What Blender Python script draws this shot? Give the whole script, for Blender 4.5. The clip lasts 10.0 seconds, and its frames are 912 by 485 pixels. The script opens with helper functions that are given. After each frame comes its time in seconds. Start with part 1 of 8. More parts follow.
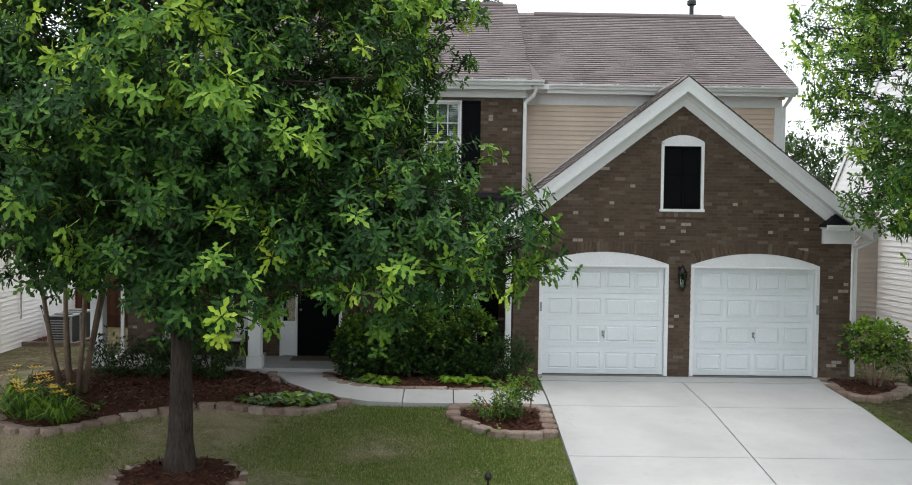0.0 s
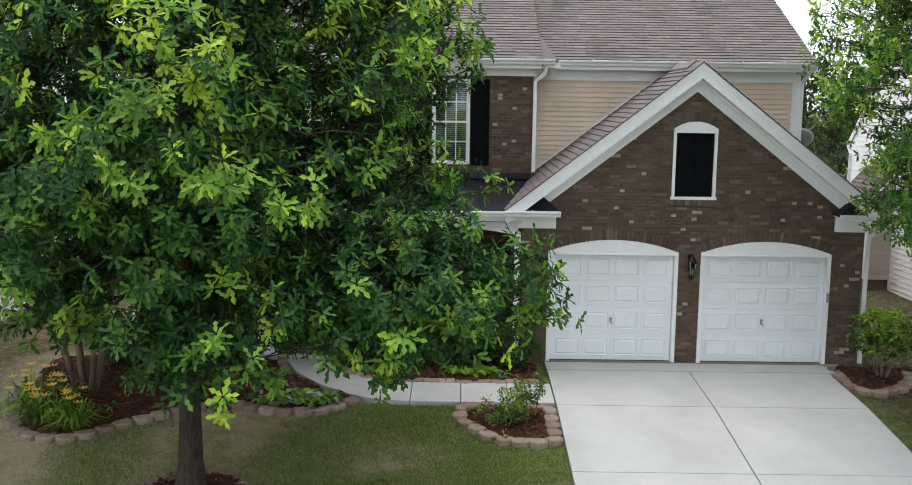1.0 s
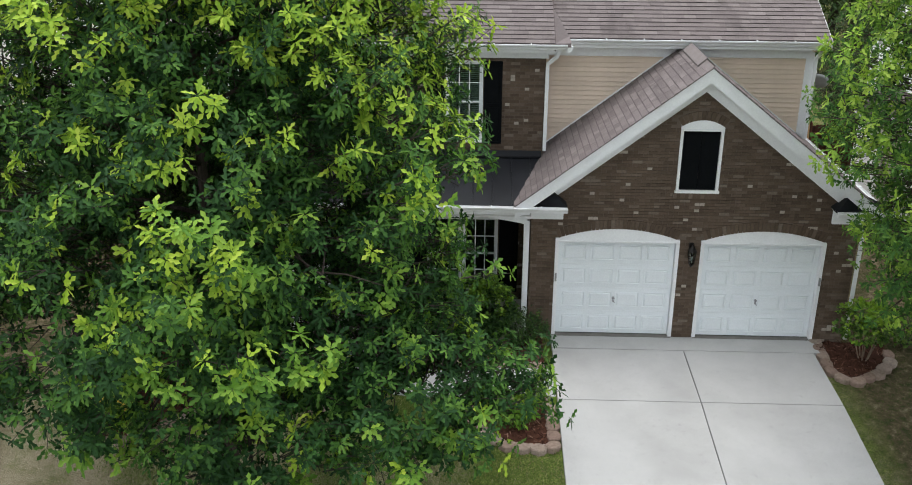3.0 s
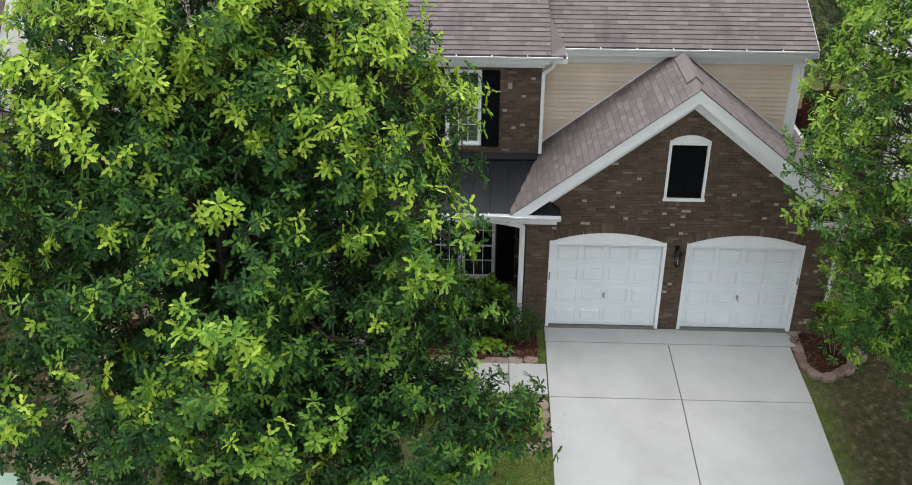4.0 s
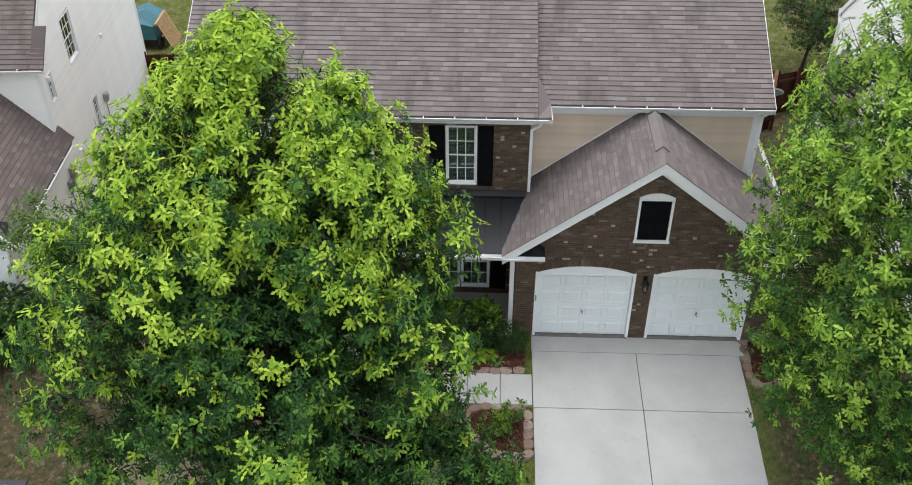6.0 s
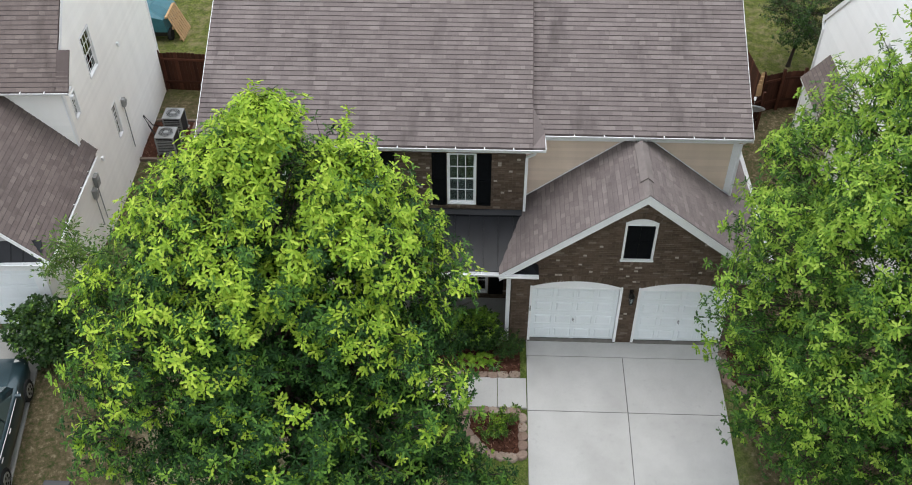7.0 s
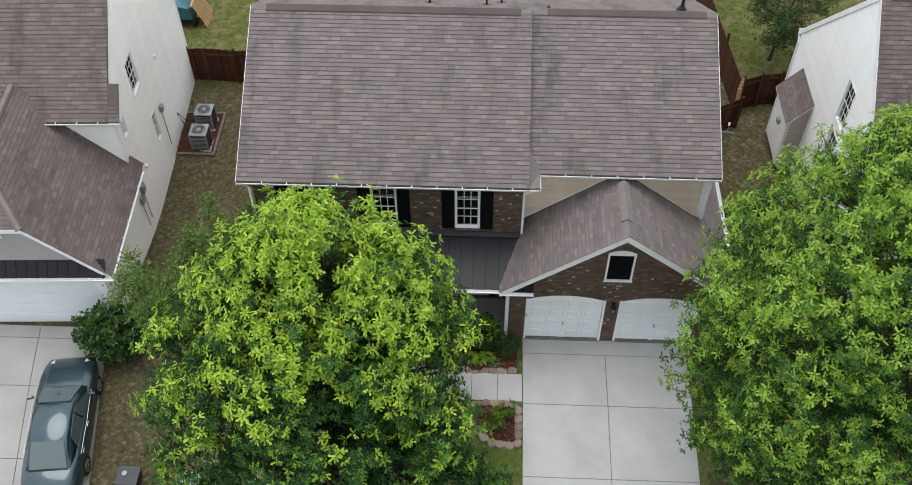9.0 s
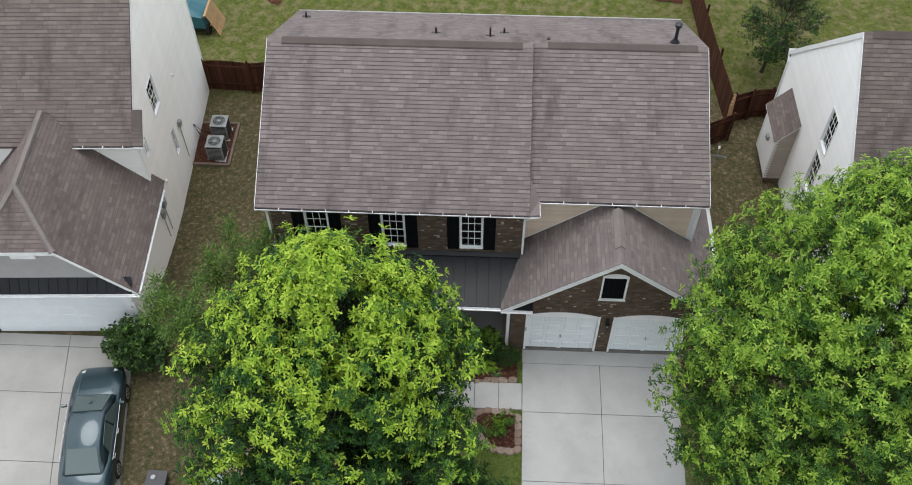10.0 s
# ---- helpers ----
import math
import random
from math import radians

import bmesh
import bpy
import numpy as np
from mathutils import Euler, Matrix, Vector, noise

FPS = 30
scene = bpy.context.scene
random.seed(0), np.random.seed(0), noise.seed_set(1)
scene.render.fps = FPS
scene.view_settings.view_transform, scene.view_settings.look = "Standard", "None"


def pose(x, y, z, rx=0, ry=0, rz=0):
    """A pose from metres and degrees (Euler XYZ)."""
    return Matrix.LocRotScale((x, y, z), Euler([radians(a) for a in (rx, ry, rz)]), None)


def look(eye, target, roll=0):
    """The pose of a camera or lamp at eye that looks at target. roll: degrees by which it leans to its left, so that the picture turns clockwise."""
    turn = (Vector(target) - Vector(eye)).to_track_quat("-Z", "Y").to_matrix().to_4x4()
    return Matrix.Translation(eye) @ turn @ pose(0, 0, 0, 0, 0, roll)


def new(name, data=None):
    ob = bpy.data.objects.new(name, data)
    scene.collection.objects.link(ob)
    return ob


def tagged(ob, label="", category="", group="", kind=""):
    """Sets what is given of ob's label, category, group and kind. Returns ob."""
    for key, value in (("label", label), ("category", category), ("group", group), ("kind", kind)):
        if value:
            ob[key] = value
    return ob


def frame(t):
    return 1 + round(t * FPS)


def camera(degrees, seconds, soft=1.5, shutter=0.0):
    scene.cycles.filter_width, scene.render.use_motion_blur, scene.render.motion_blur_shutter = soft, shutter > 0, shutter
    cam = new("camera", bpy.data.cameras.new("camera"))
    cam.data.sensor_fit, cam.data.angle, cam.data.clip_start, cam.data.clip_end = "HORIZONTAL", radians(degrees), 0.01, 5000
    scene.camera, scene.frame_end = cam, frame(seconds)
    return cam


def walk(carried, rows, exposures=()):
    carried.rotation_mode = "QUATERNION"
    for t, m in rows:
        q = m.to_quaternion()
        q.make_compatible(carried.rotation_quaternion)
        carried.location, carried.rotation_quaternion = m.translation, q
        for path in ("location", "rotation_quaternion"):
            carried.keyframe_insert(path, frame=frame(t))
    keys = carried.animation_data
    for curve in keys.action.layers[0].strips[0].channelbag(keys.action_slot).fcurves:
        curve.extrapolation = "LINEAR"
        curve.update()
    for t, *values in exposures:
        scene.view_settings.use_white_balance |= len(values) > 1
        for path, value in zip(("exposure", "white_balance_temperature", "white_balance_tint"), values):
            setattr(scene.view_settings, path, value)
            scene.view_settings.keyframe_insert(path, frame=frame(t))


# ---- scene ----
cam = camera(50.4, 10.0, 1.0)
PATH = [
    (0.0, (-4.690, -19.238, 3.209), (-4.6671, -17.2387, 3.1477), 0.79),
    (0.5, (-4.621, -19.079, 4.133), (-4.6117, -17.0870, 3.9581), 0.75),
    (1.0, (-4.554, -18.963, 5.109), (-4.5615, -16.9833, 4.8242), 0.71),
    (1.5, (-4.490, -18.884, 6.149), (-4.5150, -16.9236, 5.7512), 0.64),
    (2.0, (-4.430, -18.837, 7.261), (-4.4698, -16.9044, 6.7457), 0.57),
    (2.5, (-4.374, -18.818, 8.447), (-4.4225, -16.9210, 7.8125), 0.50),
    (3.0, (-4.322, -18.821, 9.708), (-4.3767, -16.9664, 8.9587), 0.41),
    (3.5, (-4.274, -18.842, 11.036), (-4.3334, -17.0346, 10.1800), 0.33),
    (4.0, (-4.232, -18.876, 12.426), (-4.2912, -17.1194, 11.4702), 0.24),
    (4.5, (-4.196, -18.919, 13.868), (-4.2558, -17.2108, 12.8264), 0.15),
    (5.0, (-4.166, -18.964, 15.350), (-4.2269, -17.3061, 14.2310), 0.06),
    (5.5, (-4.142, -19.009, 16.860), (-4.2028, -17.3993, 15.6719), -0.03),
    (6.0, (-4.126, -19.047, 18.387), (-4.1855, -17.4848, 17.1373), -0.11),
    (6.5, (-4.117, -19.074, 19.920), (-4.1750, -17.5578, 18.6143), -0.18),
    (7.0, (-4.116, -19.085, 21.448), (-4.1740, -17.6153, 20.0904), -0.25),
    (7.5, (-4.124, -19.076, 22.964), (-4.1813, -17.6526, 21.5570), -0.30),
    (8.0, (-4.140, -19.041, 24.462), (-4.1979, -17.6641, 23.0096), -0.35),
    (8.5, (-4.166, -18.975, 25.940), (-4.2245, -17.6437, 24.4469), -0.38),
    (9.0, (-4.202, -18.875, 27.402), (-4.2610, -17.5870, 25.8703), -0.40),
    (9.5, (-4.248, -18.734, 28.852), (-4.3074, -17.4850, 27.2896), -0.40),
    (10.0, (-4.304, -18.549, 30.305), (-4.3637, -17.3293, 28.7193), -0.38),
]
walk(cam, [(t, look(eye, target, roll)) for t, eye, target, roll in PATH], [(0.0, 0.76), (2.5, 0.70), (5.0, 0.64), (7.5, 0.53), (10.0, 0.36)])

# ---- world, sun and exposure ----
world = bpy.data.worlds.new("overcast_sky")
scene.world = world
world.use_nodes = True
SUN_EL, SUN_AZ = radians(80), radians(322)


def build_world():
    nt = world.node_tree
    nt.nodes.clear()
    out = nt.nodes.new("ShaderNodeOutputWorld")
    bg = nt.nodes.new("ShaderNodeBackground")
    sky = nt.nodes.new("ShaderNodeTexSky")
    sky.sky_type = "NISHITA"
    sky.sun_disc = False
    sky.sun_elevation = SUN_EL
    sky.sun_rotation = SUN_AZ
    sky.air_density, sky.dust_density = 1.2, 2.0
    co = nt.nodes.new("ShaderNodeTexCoord")
    noi = nt.nodes.new("ShaderNodeTexNoise")
    noi.inputs["Scale"].default_value = 2.4
    noi.inputs["Detail"].default_value = 6
    ramp = nt.nodes.new("ShaderNodeValToRGB")
    ramp.color_ramp.elements[0].position, ramp.color_ramp.elements[1].position = 0.30, 0.52
    mix = nt.nodes.new("ShaderNodeMix")
    mix.data_type = "RGBA"
    mix.inputs[7].default_value = (8.45, 8.92, 9.45, 1)
    sep = nt.nodes.new("ShaderNodeSeparateXYZ")
    rise = nt.nodes.new("ShaderNodeMapRange")
    rise.inputs["From Min"].default_value, rise.inputs["From Max"].default_value = 0.0, 1.0
    rise.inputs["To Min"].default_value, rise.inputs["To Max"].default_value = 1.12, 1.38
    nt.links.new(co.outputs["Generated"], sep.inputs[0])
    nt.links.new(sep.outputs["Z"], rise.inputs["Value"])
    nt.links.new(co.outputs["Generated"], noi.inputs["Vector"])
    nt.links.new(noi.outputs["Fac"], ramp.inputs["Fac"])
    nt.links.new(ramp.outputs["Color"], mix.inputs[0])
    nt.links.new(sky.outputs["Color"], mix.inputs[6])
    nt.links.new(mix.outputs[2], bg.inputs["Color"])
    grade = nt.nodes.new("ShaderNodeMath")
    grade.operation = "MULTIPLY"
    grade.inputs[1].default_value = 0.100
    nt.links.new(rise.outputs[0], grade.inputs[0])
    nt.links.new(grade.outputs[0], bg.inputs["Strength"])
    nt.links.new(bg.outputs[0], out.inputs[0])


build_world()
sun_data = bpy.data.lights.new("sun", "SUN")
sun_data.energy, sun_data.angle, sun_data.color = 1.3, radians(40), (1.0, 0.98, 0.96)
sun = new("sun", sun_data)
sun.matrix_world = look((0, 0, 30), Vector((0, 0, 30)) - Vector((math.sin(SUN_AZ) * math.cos(SUN_EL), math.cos(SUN_AZ) * math.cos(SUN_EL), math.sin(SUN_EL))))


# ---- materials ----
class Mat:
    """A small node builder."""

    def __init__(self, name, rough=0.7, metal=0.0, spec=0.4):
        self.m = bpy.data.materials.new(name)
        self.m.use_nodes = True
        self.t = self.m.node_tree
        self.b = self.t.nodes["Principled BSDF"]
        self.b.inputs["Roughness"].default_value = rough
        self.b.inputs["Metallic"].default_value = metal
        self.b.inputs["Specular IOR Level"].default_value = spec
        self.geo = self.t.nodes.new("ShaderNodeNewGeometry")
        self.pos = self.geo.outputs["Position"]

    def node(self, kind, **vals):
        n = self.t.nodes.new(kind)
        for k, v in vals.items():
            n.inputs[k].default_value = v
        return n

    def link(self, a, b):
        self.t.links.new(a, b)

    def stretch(self, sx, sy, sz, vec=None):
        n = self.node("ShaderNodeMapping")
        n.inputs["Scale"].default_value = (sx, sy, sz)
        self.link(vec or self.pos, n.inputs["Vector"])
        return n.outputs[0]

    def noise(self, scale, detail=4, rough=0.55, vec=None):
        n = self.node("ShaderNodeTexNoise", Scale=scale, Detail=detail, Roughness=rough)
        self.link(vec or self.pos, n.inputs["Vector"])
        return n.outputs["Fac"]

    def ramp(self, fac, stops):
        n = self.t.nodes.new("ShaderNodeValToRGB")
        el = n.color_ramp.elements
        while len(el) < len(stops):
            el.new(0.5)
        for e, (p, c) in zip(el, stops):
            e.position, e.color = p, (*c, 1) if len(c) == 3 else c
        self.link(fac, n.inputs["Fac"])
        return n.outputs["Color"]

    def mix(self, fac, a, b, mode="MIX"):
        n = self.t.nodes.new("ShaderNodeMix")
        n.data_type, n.blend_type = "RGBA", mode
        for v, i in ((fac, 0), (a, 6), (b, 7)):
            if isinstance(v, (int, float)):
                n.inputs[i].default_value = v
            elif isinstance(v, tuple):
                n.inputs[i].default_value = (*v, 1)
            else:
                self.link(v, n.inputs[i])
        return n.outputs[2]

    def color(self, c):
        if isinstance(c, tuple):
            self.b.inputs["Base Color"].default_value = (*c, 1)
        else:
            self.link(c, self.b.inputs["Base Color"])
        return self

    def rough(self, r):
        self.link(r, self.b.inputs["Roughness"])
        return self

    def bump(self, height, strength=0.3, dist=0.01):
        n = self.node("ShaderNodeBump", Strength=strength, Distance=dist)
        self.link(height, n.inputs["Height"])
        self.link(n.outputs[0], self.b.inputs["Normal"])
        return self

    def island(self):
        return self.geo.outputs["Random Per Island"]

    def object_random(self):
        return self.t.nodes.new("ShaderNodeObjectInfo").outputs["Random"]


def gray(v):
    return (v, v, v)


def mottled(name, col, var=0.25, scale=3.0, fine=60.0, rough=0.6, spec=0.4, bump=0.12, metal=0.0, streak=False):
    m = Mat(name, rough, metal, spec)
    lo = tuple(c * (1 - var) for c in col)
    hi = tuple(min(1, c * (1 + var * 0.6)) for c in col)
    vec = m.stretch(1, 1, 0.15) if streak else None
    big = m.ramp(m.noise(scale, 5, vec=vec), [(0.3, lo), (0.7, hi)])
    f = m.noise(fine, 3)
    m.color(m.mix(0.35, big, m.ramp(f, [(0.3, tuple(c * 0.8 for c in col)), (0.7, hi)])))
    if bump:
        m.bump(f, bump, 0.004)
    return m.m


def brick_material(name, single):
    m = Mat(name, 0.85, 0, 0.25)
    r = m.object_random() if single else m.island()
    base = m.ramp(r, [(0.0, (0.090, 0.062, 0.044)), (0.25, (0.106, 0.075, 0.053)), (0.5, (0.118, 0.084, 0.060)),
                      (0.75, (0.130, 0.094, 0.068)), (0.93, (0.150, 0.112, 0.084)), (1.0, (0.205, 0.165, 0.130))])
    n = m.noise(26, 5)
    c = m.mix(0.55, base, m.ramp(n, [(0.35, gray(0.7)), (0.65, gray(1.08))]), "MULTIPLY")
    blot = m.ramp(m.noise(1.1, 4), [(0.4, gray(0.82)), (0.7, gray(1.12))])
    m.color(m.mix(1.0, c, blot, "MULTIPLY"))
    m.bump(m.noise(90, 4), 0.5, 0.004)
    return m.m


BRICK, BRICK_ONE = brick_material("brown_brick", False), brick_material("brown_brick_single", True)
PALE_BRICK = mottled("pale_brick", (0.38, 0.33, 0.28), 0.25, 12, 90, 0.9, 0.2, 0.3)
MORTAR = mottled("mortar", (0.135, 0.108, 0.086), 0.45, 1.6, 120, 0.95, 0.1)


def shingle_material(name, single, tint=(1, 1, 1)):
    m = Mat(name, 0.92, 0, 0.2)
    r = m.object_random() if single else m.island()
    cs = [(0.0, (0.146, 0.122, 0.118)), (0.3, (0.163, 0.136, 0.132)), (0.75, (0.176, 0.148, 0.143)), (1.0, (0.207, 0.176, 0.169))]
    base = m.ramp(r, [(p, tuple(a * b for a, b in zip(c, tint))) for p, c in cs])
    grit = m.ramp(m.noise(170, 3), [(0.3, gray(0.7)), (0.7, gray(1.15))])
    c = m.mix(0.7, base, grit, "MULTIPLY")
    stain = m.ramp(m.noise(0.9, 6, 0.6, m.stretch(1.6, 0.35, 0.6)), [(0.31, gray(0.55)), (0.47, gray(0.96)), (0.8, gray(1.12))])
    m.color(m.mix(0.8, c, stain, "MULTIPLY"))
    m.bump(m.noise(240, 2), 0.5, 0.004)
    return m.m


SHINGLE, SHINGLE_ONE = shingle_material("roof_shingle", False), shingle_material("roof_shingle_single", True)
OLD_SHINGLE = shingle_material("brown_roof_shingle", False, (0.86, 0.83, 0.80))
# Shadow line under each course put into the colour; also the dark cut edge.
SHINGLE_PALE_BAND = mottled("pale_shingle_edge_shadow_line", (0.118, 0.098, 0.095), 0.25, 1.5, 150, 0.95, 0.15)
SHINGLE_BAND = mottled("shingle_edge_shadow_line", (0.100, 0.084, 0.082), 0.25, 1.5, 150, 0.95, 0.15)
RIDGE = mottled("ridge_cap_granules", (0.185, 0.160, 0.152), 0.2, 3, 150, 0.92, 0.2)
SHINGLE_PLAIN = mottled("roof_underlay", (0.10, 0.08, 0.076), 0.25, 1.5, 120, 0.95, 0.15)
WHITE = mottled("white_trim_paint", (0.82, 0.83, 0.84), 0.06, 2.5, 30, 0.5, 0.4, 0.04)
DOOR_WHITE = mottled("white_door_enamel", (0.77, 0.81, 0.83), 0.05, 1.2, 40, 0.4, 0.4, 0.03)
GUTTER = mottled("white_gutter_metal", (0.80, 0.81, 0.82), 0.10, 6, 50, 0.4, 0.5, 0.02)


def siding_material(name, col, var=0.08, clean=0.86):
    m = Mat(name, 0.55, 0, 0.35)
    r = m.object_random()
    a = m.ramp(r, [(0, tuple(c * (1 - var) for c in col)), (1, tuple(min(1, c * (1 + var * 0.5)) for c in col))])
    dirt = m.ramp(m.noise(1.4, 6, vec=m.stretch(1, 1, 0.2)), [(0.3, gray(clean)), (0.65, gray(1.0))])
    m.color(m.mix(1.0, a, dirt, "MULTIPLY"))
    m.bump(m.noise(30, 3, vec=m.stretch(0.1, 0.1, 4)), 0.12, 0.004)
    return m.m


BEIGE = siding_material("beige_vinyl_siding", (0.70, 0.565, 0.45))
DRAB = siding_material("drab_beige_vinyl_siding", (0.47, 0.41, 0.36))
IVORY = siding_material("ivory_vinyl_siding", (0.89, 0.88, 0.85), 0.03, 0.94)
PALE = siding_material("white_vinyl_siding", (0.92, 0.92, 0.92), 0.03, 0.96)
GREYGABLE = mottled("grey_gable_siding", (0.36, 0.35, 0.35), 0.1, 2, 60, 0.7)
SHUTTER = mottled("black_shutter_paint", (0.006, 0.007, 0.008), 0.3, 6, 40, 0.9, 0.05, 0.05)
SEAM = mottled("dark_metal_roof", (0.014, 0.015, 0.018), 0.45, 1.6, 30, 0.42, 0.22, 0.03, 0.0, True)
BLACKROOF = mottled("black_shingle_hip", (0.018, 0.019, 0.022), 0.4, 8, 90, 0.85, 0.2, 0.3)
IRON = mottled("black_iron", (0.015, 0.013, 0.012), 0.3, 9, 60, 0.45, 0.5, 0.05, 0.5)
CHROME = mottled("handle_metal", (0.30, 0.30, 0.31), 0.2, 9, 60, 0.35, 0.5, 0.02, 0.9)


def concrete_material(name, tone):
    m = Mat(name, 0.82, 0, 0.3)
    a = m.ramp(m.noise(0.55, 6, 0.6), [(0.3, (0.36, 0.355, 0.345)), (0.55, (0.435, 0.43, 0.42)), (0.75, (0.48, 0.475, 0.465))])
    spots = m.ramp(m.noise(7, 6, 0.7), [(0.28, gray(0.72)), (0.42, gray(1.0))])
    fine = m.ramp(m.noise(160, 3), [(0.3, gray(0.86)), (0.7, gray(1.06))])
    m.color(m.mix(1.0, m.mix(1.0, m.mix(0.5, a, spots, "MULTIPLY"), fine, "MULTIPLY"), tone, "MULTIPLY"))
    m.bump(m.noise(220, 3, vec=m.stretch(0.2, 1, 1)), 0.35, 0.003)
    return m.m


CONCRETE, OLD_CONCRETE = concrete_material("driveway_concrete", (1.0, 1.0, 1.0)), concrete_material("aged_concrete", (0.78, 0.765, 0.73))
THRESHOLD = mottled("stained_threshold", (0.17, 0.16, 0.145), 0.3, 5, 60, 0.9, 0.2)
JOINT = mottled("joint_filler", (0.06, 0.055, 0.05), 0.3, 8, 90, 0.95, 0.1)


def lawn_material(name="lawn_ground"):
    m = Mat(name, 0.95, 0, 0.1)
    green = m.ramp(m.noise(38, 5, 0.7), [(0.36, (0.045, 0.078, 0.018)), (0.5, (0.110, 0.160, 0.036)), (0.64, (0.22, 0.265, 0.080))])
    green = m.mix(1.0, green, m.ramp(m.noise(5.5, 6, 0.72), [(0.34, (0.72, 0.76, 0.70)), (0.66, (1.50, 1.42, 1.30))]), "MULTIPLY")
    dry = m.ramp(m.noise(55, 5, 0.7), [(0.36, (0.16, 0.130, 0.070)), (0.5, (0.40, 0.34, 0.22)), (0.64, (0.70, 0.62, 0.46))])
    speck = m.node("ShaderNodeMapRange")
    speck.inputs["To Min"].default_value, speck.inputs["To Max"].default_value = -0.34, 0.34
    m.link(m.noise(3.4, 6, 0.75), speck.inputs["Value"])
    ease = m.node("ShaderNodeMath")
    m.link(m.noise(0.55, 5, 0.62), ease.inputs[0])
    m.link(speck.outputs[0], ease.inputs[1])
    patch = ease.outputs[0]
    side = m.node("ShaderNodeSeparateXYZ")
    m.link(m.pos, side.inputs[0])

    def rise(axis, a, b, lo, hi):
        n = m.node("ShaderNodeMapRange")
        for k, v in (("From Min", a), ("From Max", b), ("To Min", lo), ("To Max", hi)):
            n.inputs[k].default_value = v
        m.link(side.outputs[axis], n.inputs["Value"])
        return n.outputs[0]

    def plus(a, b):
        n = m.node("ShaderNodeMath")
        m.link(a, n.inputs[0])
        m.link(b, n.inputs[1])
        return n.outputs[0]

    total = plus(plus(patch, rise("X", -5.0, -10.0, -0.10, 0.17)), plus(rise("X", 2.5, 4.5, 0.0, 0.10), rise("Y", 11.0, 14.0, 0.0, -0.16)))
    fac = m.ramp(total, [(0.40, gray(0.0)), (0.70, gray(1.0))])
    soil = plus(plus(rise("X", -12.6, -13.6, 0.0, 0.75), rise("X", 2.6, 3.4, 0.0, 0.75)), rise("Y", 0.0, 1.0, 0.0, 0.75))
    worn = m.ramp(m.noise(6.5, 6, 0.72), [(0.28, (0.035, 0.060, 0.016)), (0.40, (0.075, 0.085, 0.032)), (0.49, (0.115, 0.094, 0.052)), (0.58, (0.17, 0.138, 0.082)), (0.70, (0.33, 0.28, 0.19))])
    turf = m.mix(1.0, worn, m.ramp(m.noise(60, 4, 0.7), [(0.3, gray(0.6)), (0.7, gray(1.25))]), "MULTIPLY")
    rear = m.mix(1.0, m.mix(m.ramp(m.noise(2.2, 5, 0.6), [(0.45, gray(0.0)), (0.75, gray(0.6))]), green, dry), (0.74, 0.64, 0.66), "MULTIPLY")
    turf = m.mix(rise("Y", 12.8, 14.5, 0.0, 1.0), turf, rear)
    m.color(m.mix(m.ramp(soil, [(0.0, gray(0.0)), (0.7, gray(1.0))]), m.mix(fac, green, dry), turf))
    m.bump(m.noise(70, 5, 0.8), 1.0, 0.05)
    return m.m


LAWN = lawn_material()


def blades_material(name, tone):
    m = Mat(name, 0.7, 0, 0.25)
    c = m.ramp(m.island(), [(p, tuple(v * tone for v in c)) for p, c in ((0, (0.075, 0.125, 0.022)), (0.5, (0.145, 0.205, 0.040)), (0.82, (0.22, 0.26, 0.075)), (1, (0.40, 0.36, 0.20)))])
    m.color(c)
    tr = m.t.nodes.new("ShaderNodeBsdfTranslucent")
    m.link(c, tr.inputs["Color"])
    sh = m.t.nodes.new("ShaderNodeMixShader")
    sh.inputs[0].default_value = 0.3
    m.link(m.b.outputs[0], sh.inputs[1])
    m.link(tr.outputs[0], sh.inputs[2])
    m.link(sh.outputs[0], m.t.nodes["Material Output"].inputs[0])
    return m.m


# The same blades at half the tone, for the strips beside the house.
BLADES, DARK_BLADES = blades_material("grass_blades", 1.1), blades_material("dark_grass_blades", 0.55)

STRAW = mottled("straw_thatch", (0.36, 0.29, 0.17), 0.55, 9, 70, 0.95, 0.1, 0)


def mulch_material(name, chips):
    m = Mat(name, 0.95, 0, 0.1)
    src = m.island() if chips else m.noise(45, 6, 0.75)
    c = m.ramp(src, [(0.15, (0.030, 0.013, 0.009)), (0.5, (0.080, 0.034, 0.022)), (0.85, (0.15, 0.070, 0.046)), (1.0, (0.25, 0.15, 0.11))])
    m.color(c)
    if not chips:
        m.bump(m.noise(70, 5, 0.8), 1.0, 0.03)
    return m.m


MULCH, CHIPS = mulch_material("red_mulch", False), mulch_material("mulch_chips", True)


def stone_material():
    m = Mat("edging_stone", 0.9, 0, 0.2)
    r = m.object_random()
    base = m.ramp(r, [(0, (0.215, 0.150, 0.120)), (0.35, (0.265, 0.190, 0.152)), (0.7, (0.30, 0.235, 0.19)), (1, (0.35, 0.285, 0.235))])
    n = m.ramp(m.noise(18, 6, 0.7), [(0.3, gray(0.55)), (0.6, gray(1.05))])
    m.color(m.mix(0.8, base, n, "MULTIPLY"))
    m.bump(m.noise(45, 5, 0.7), 0.7, 0.01)
    return m.m


STONE = stone_material()


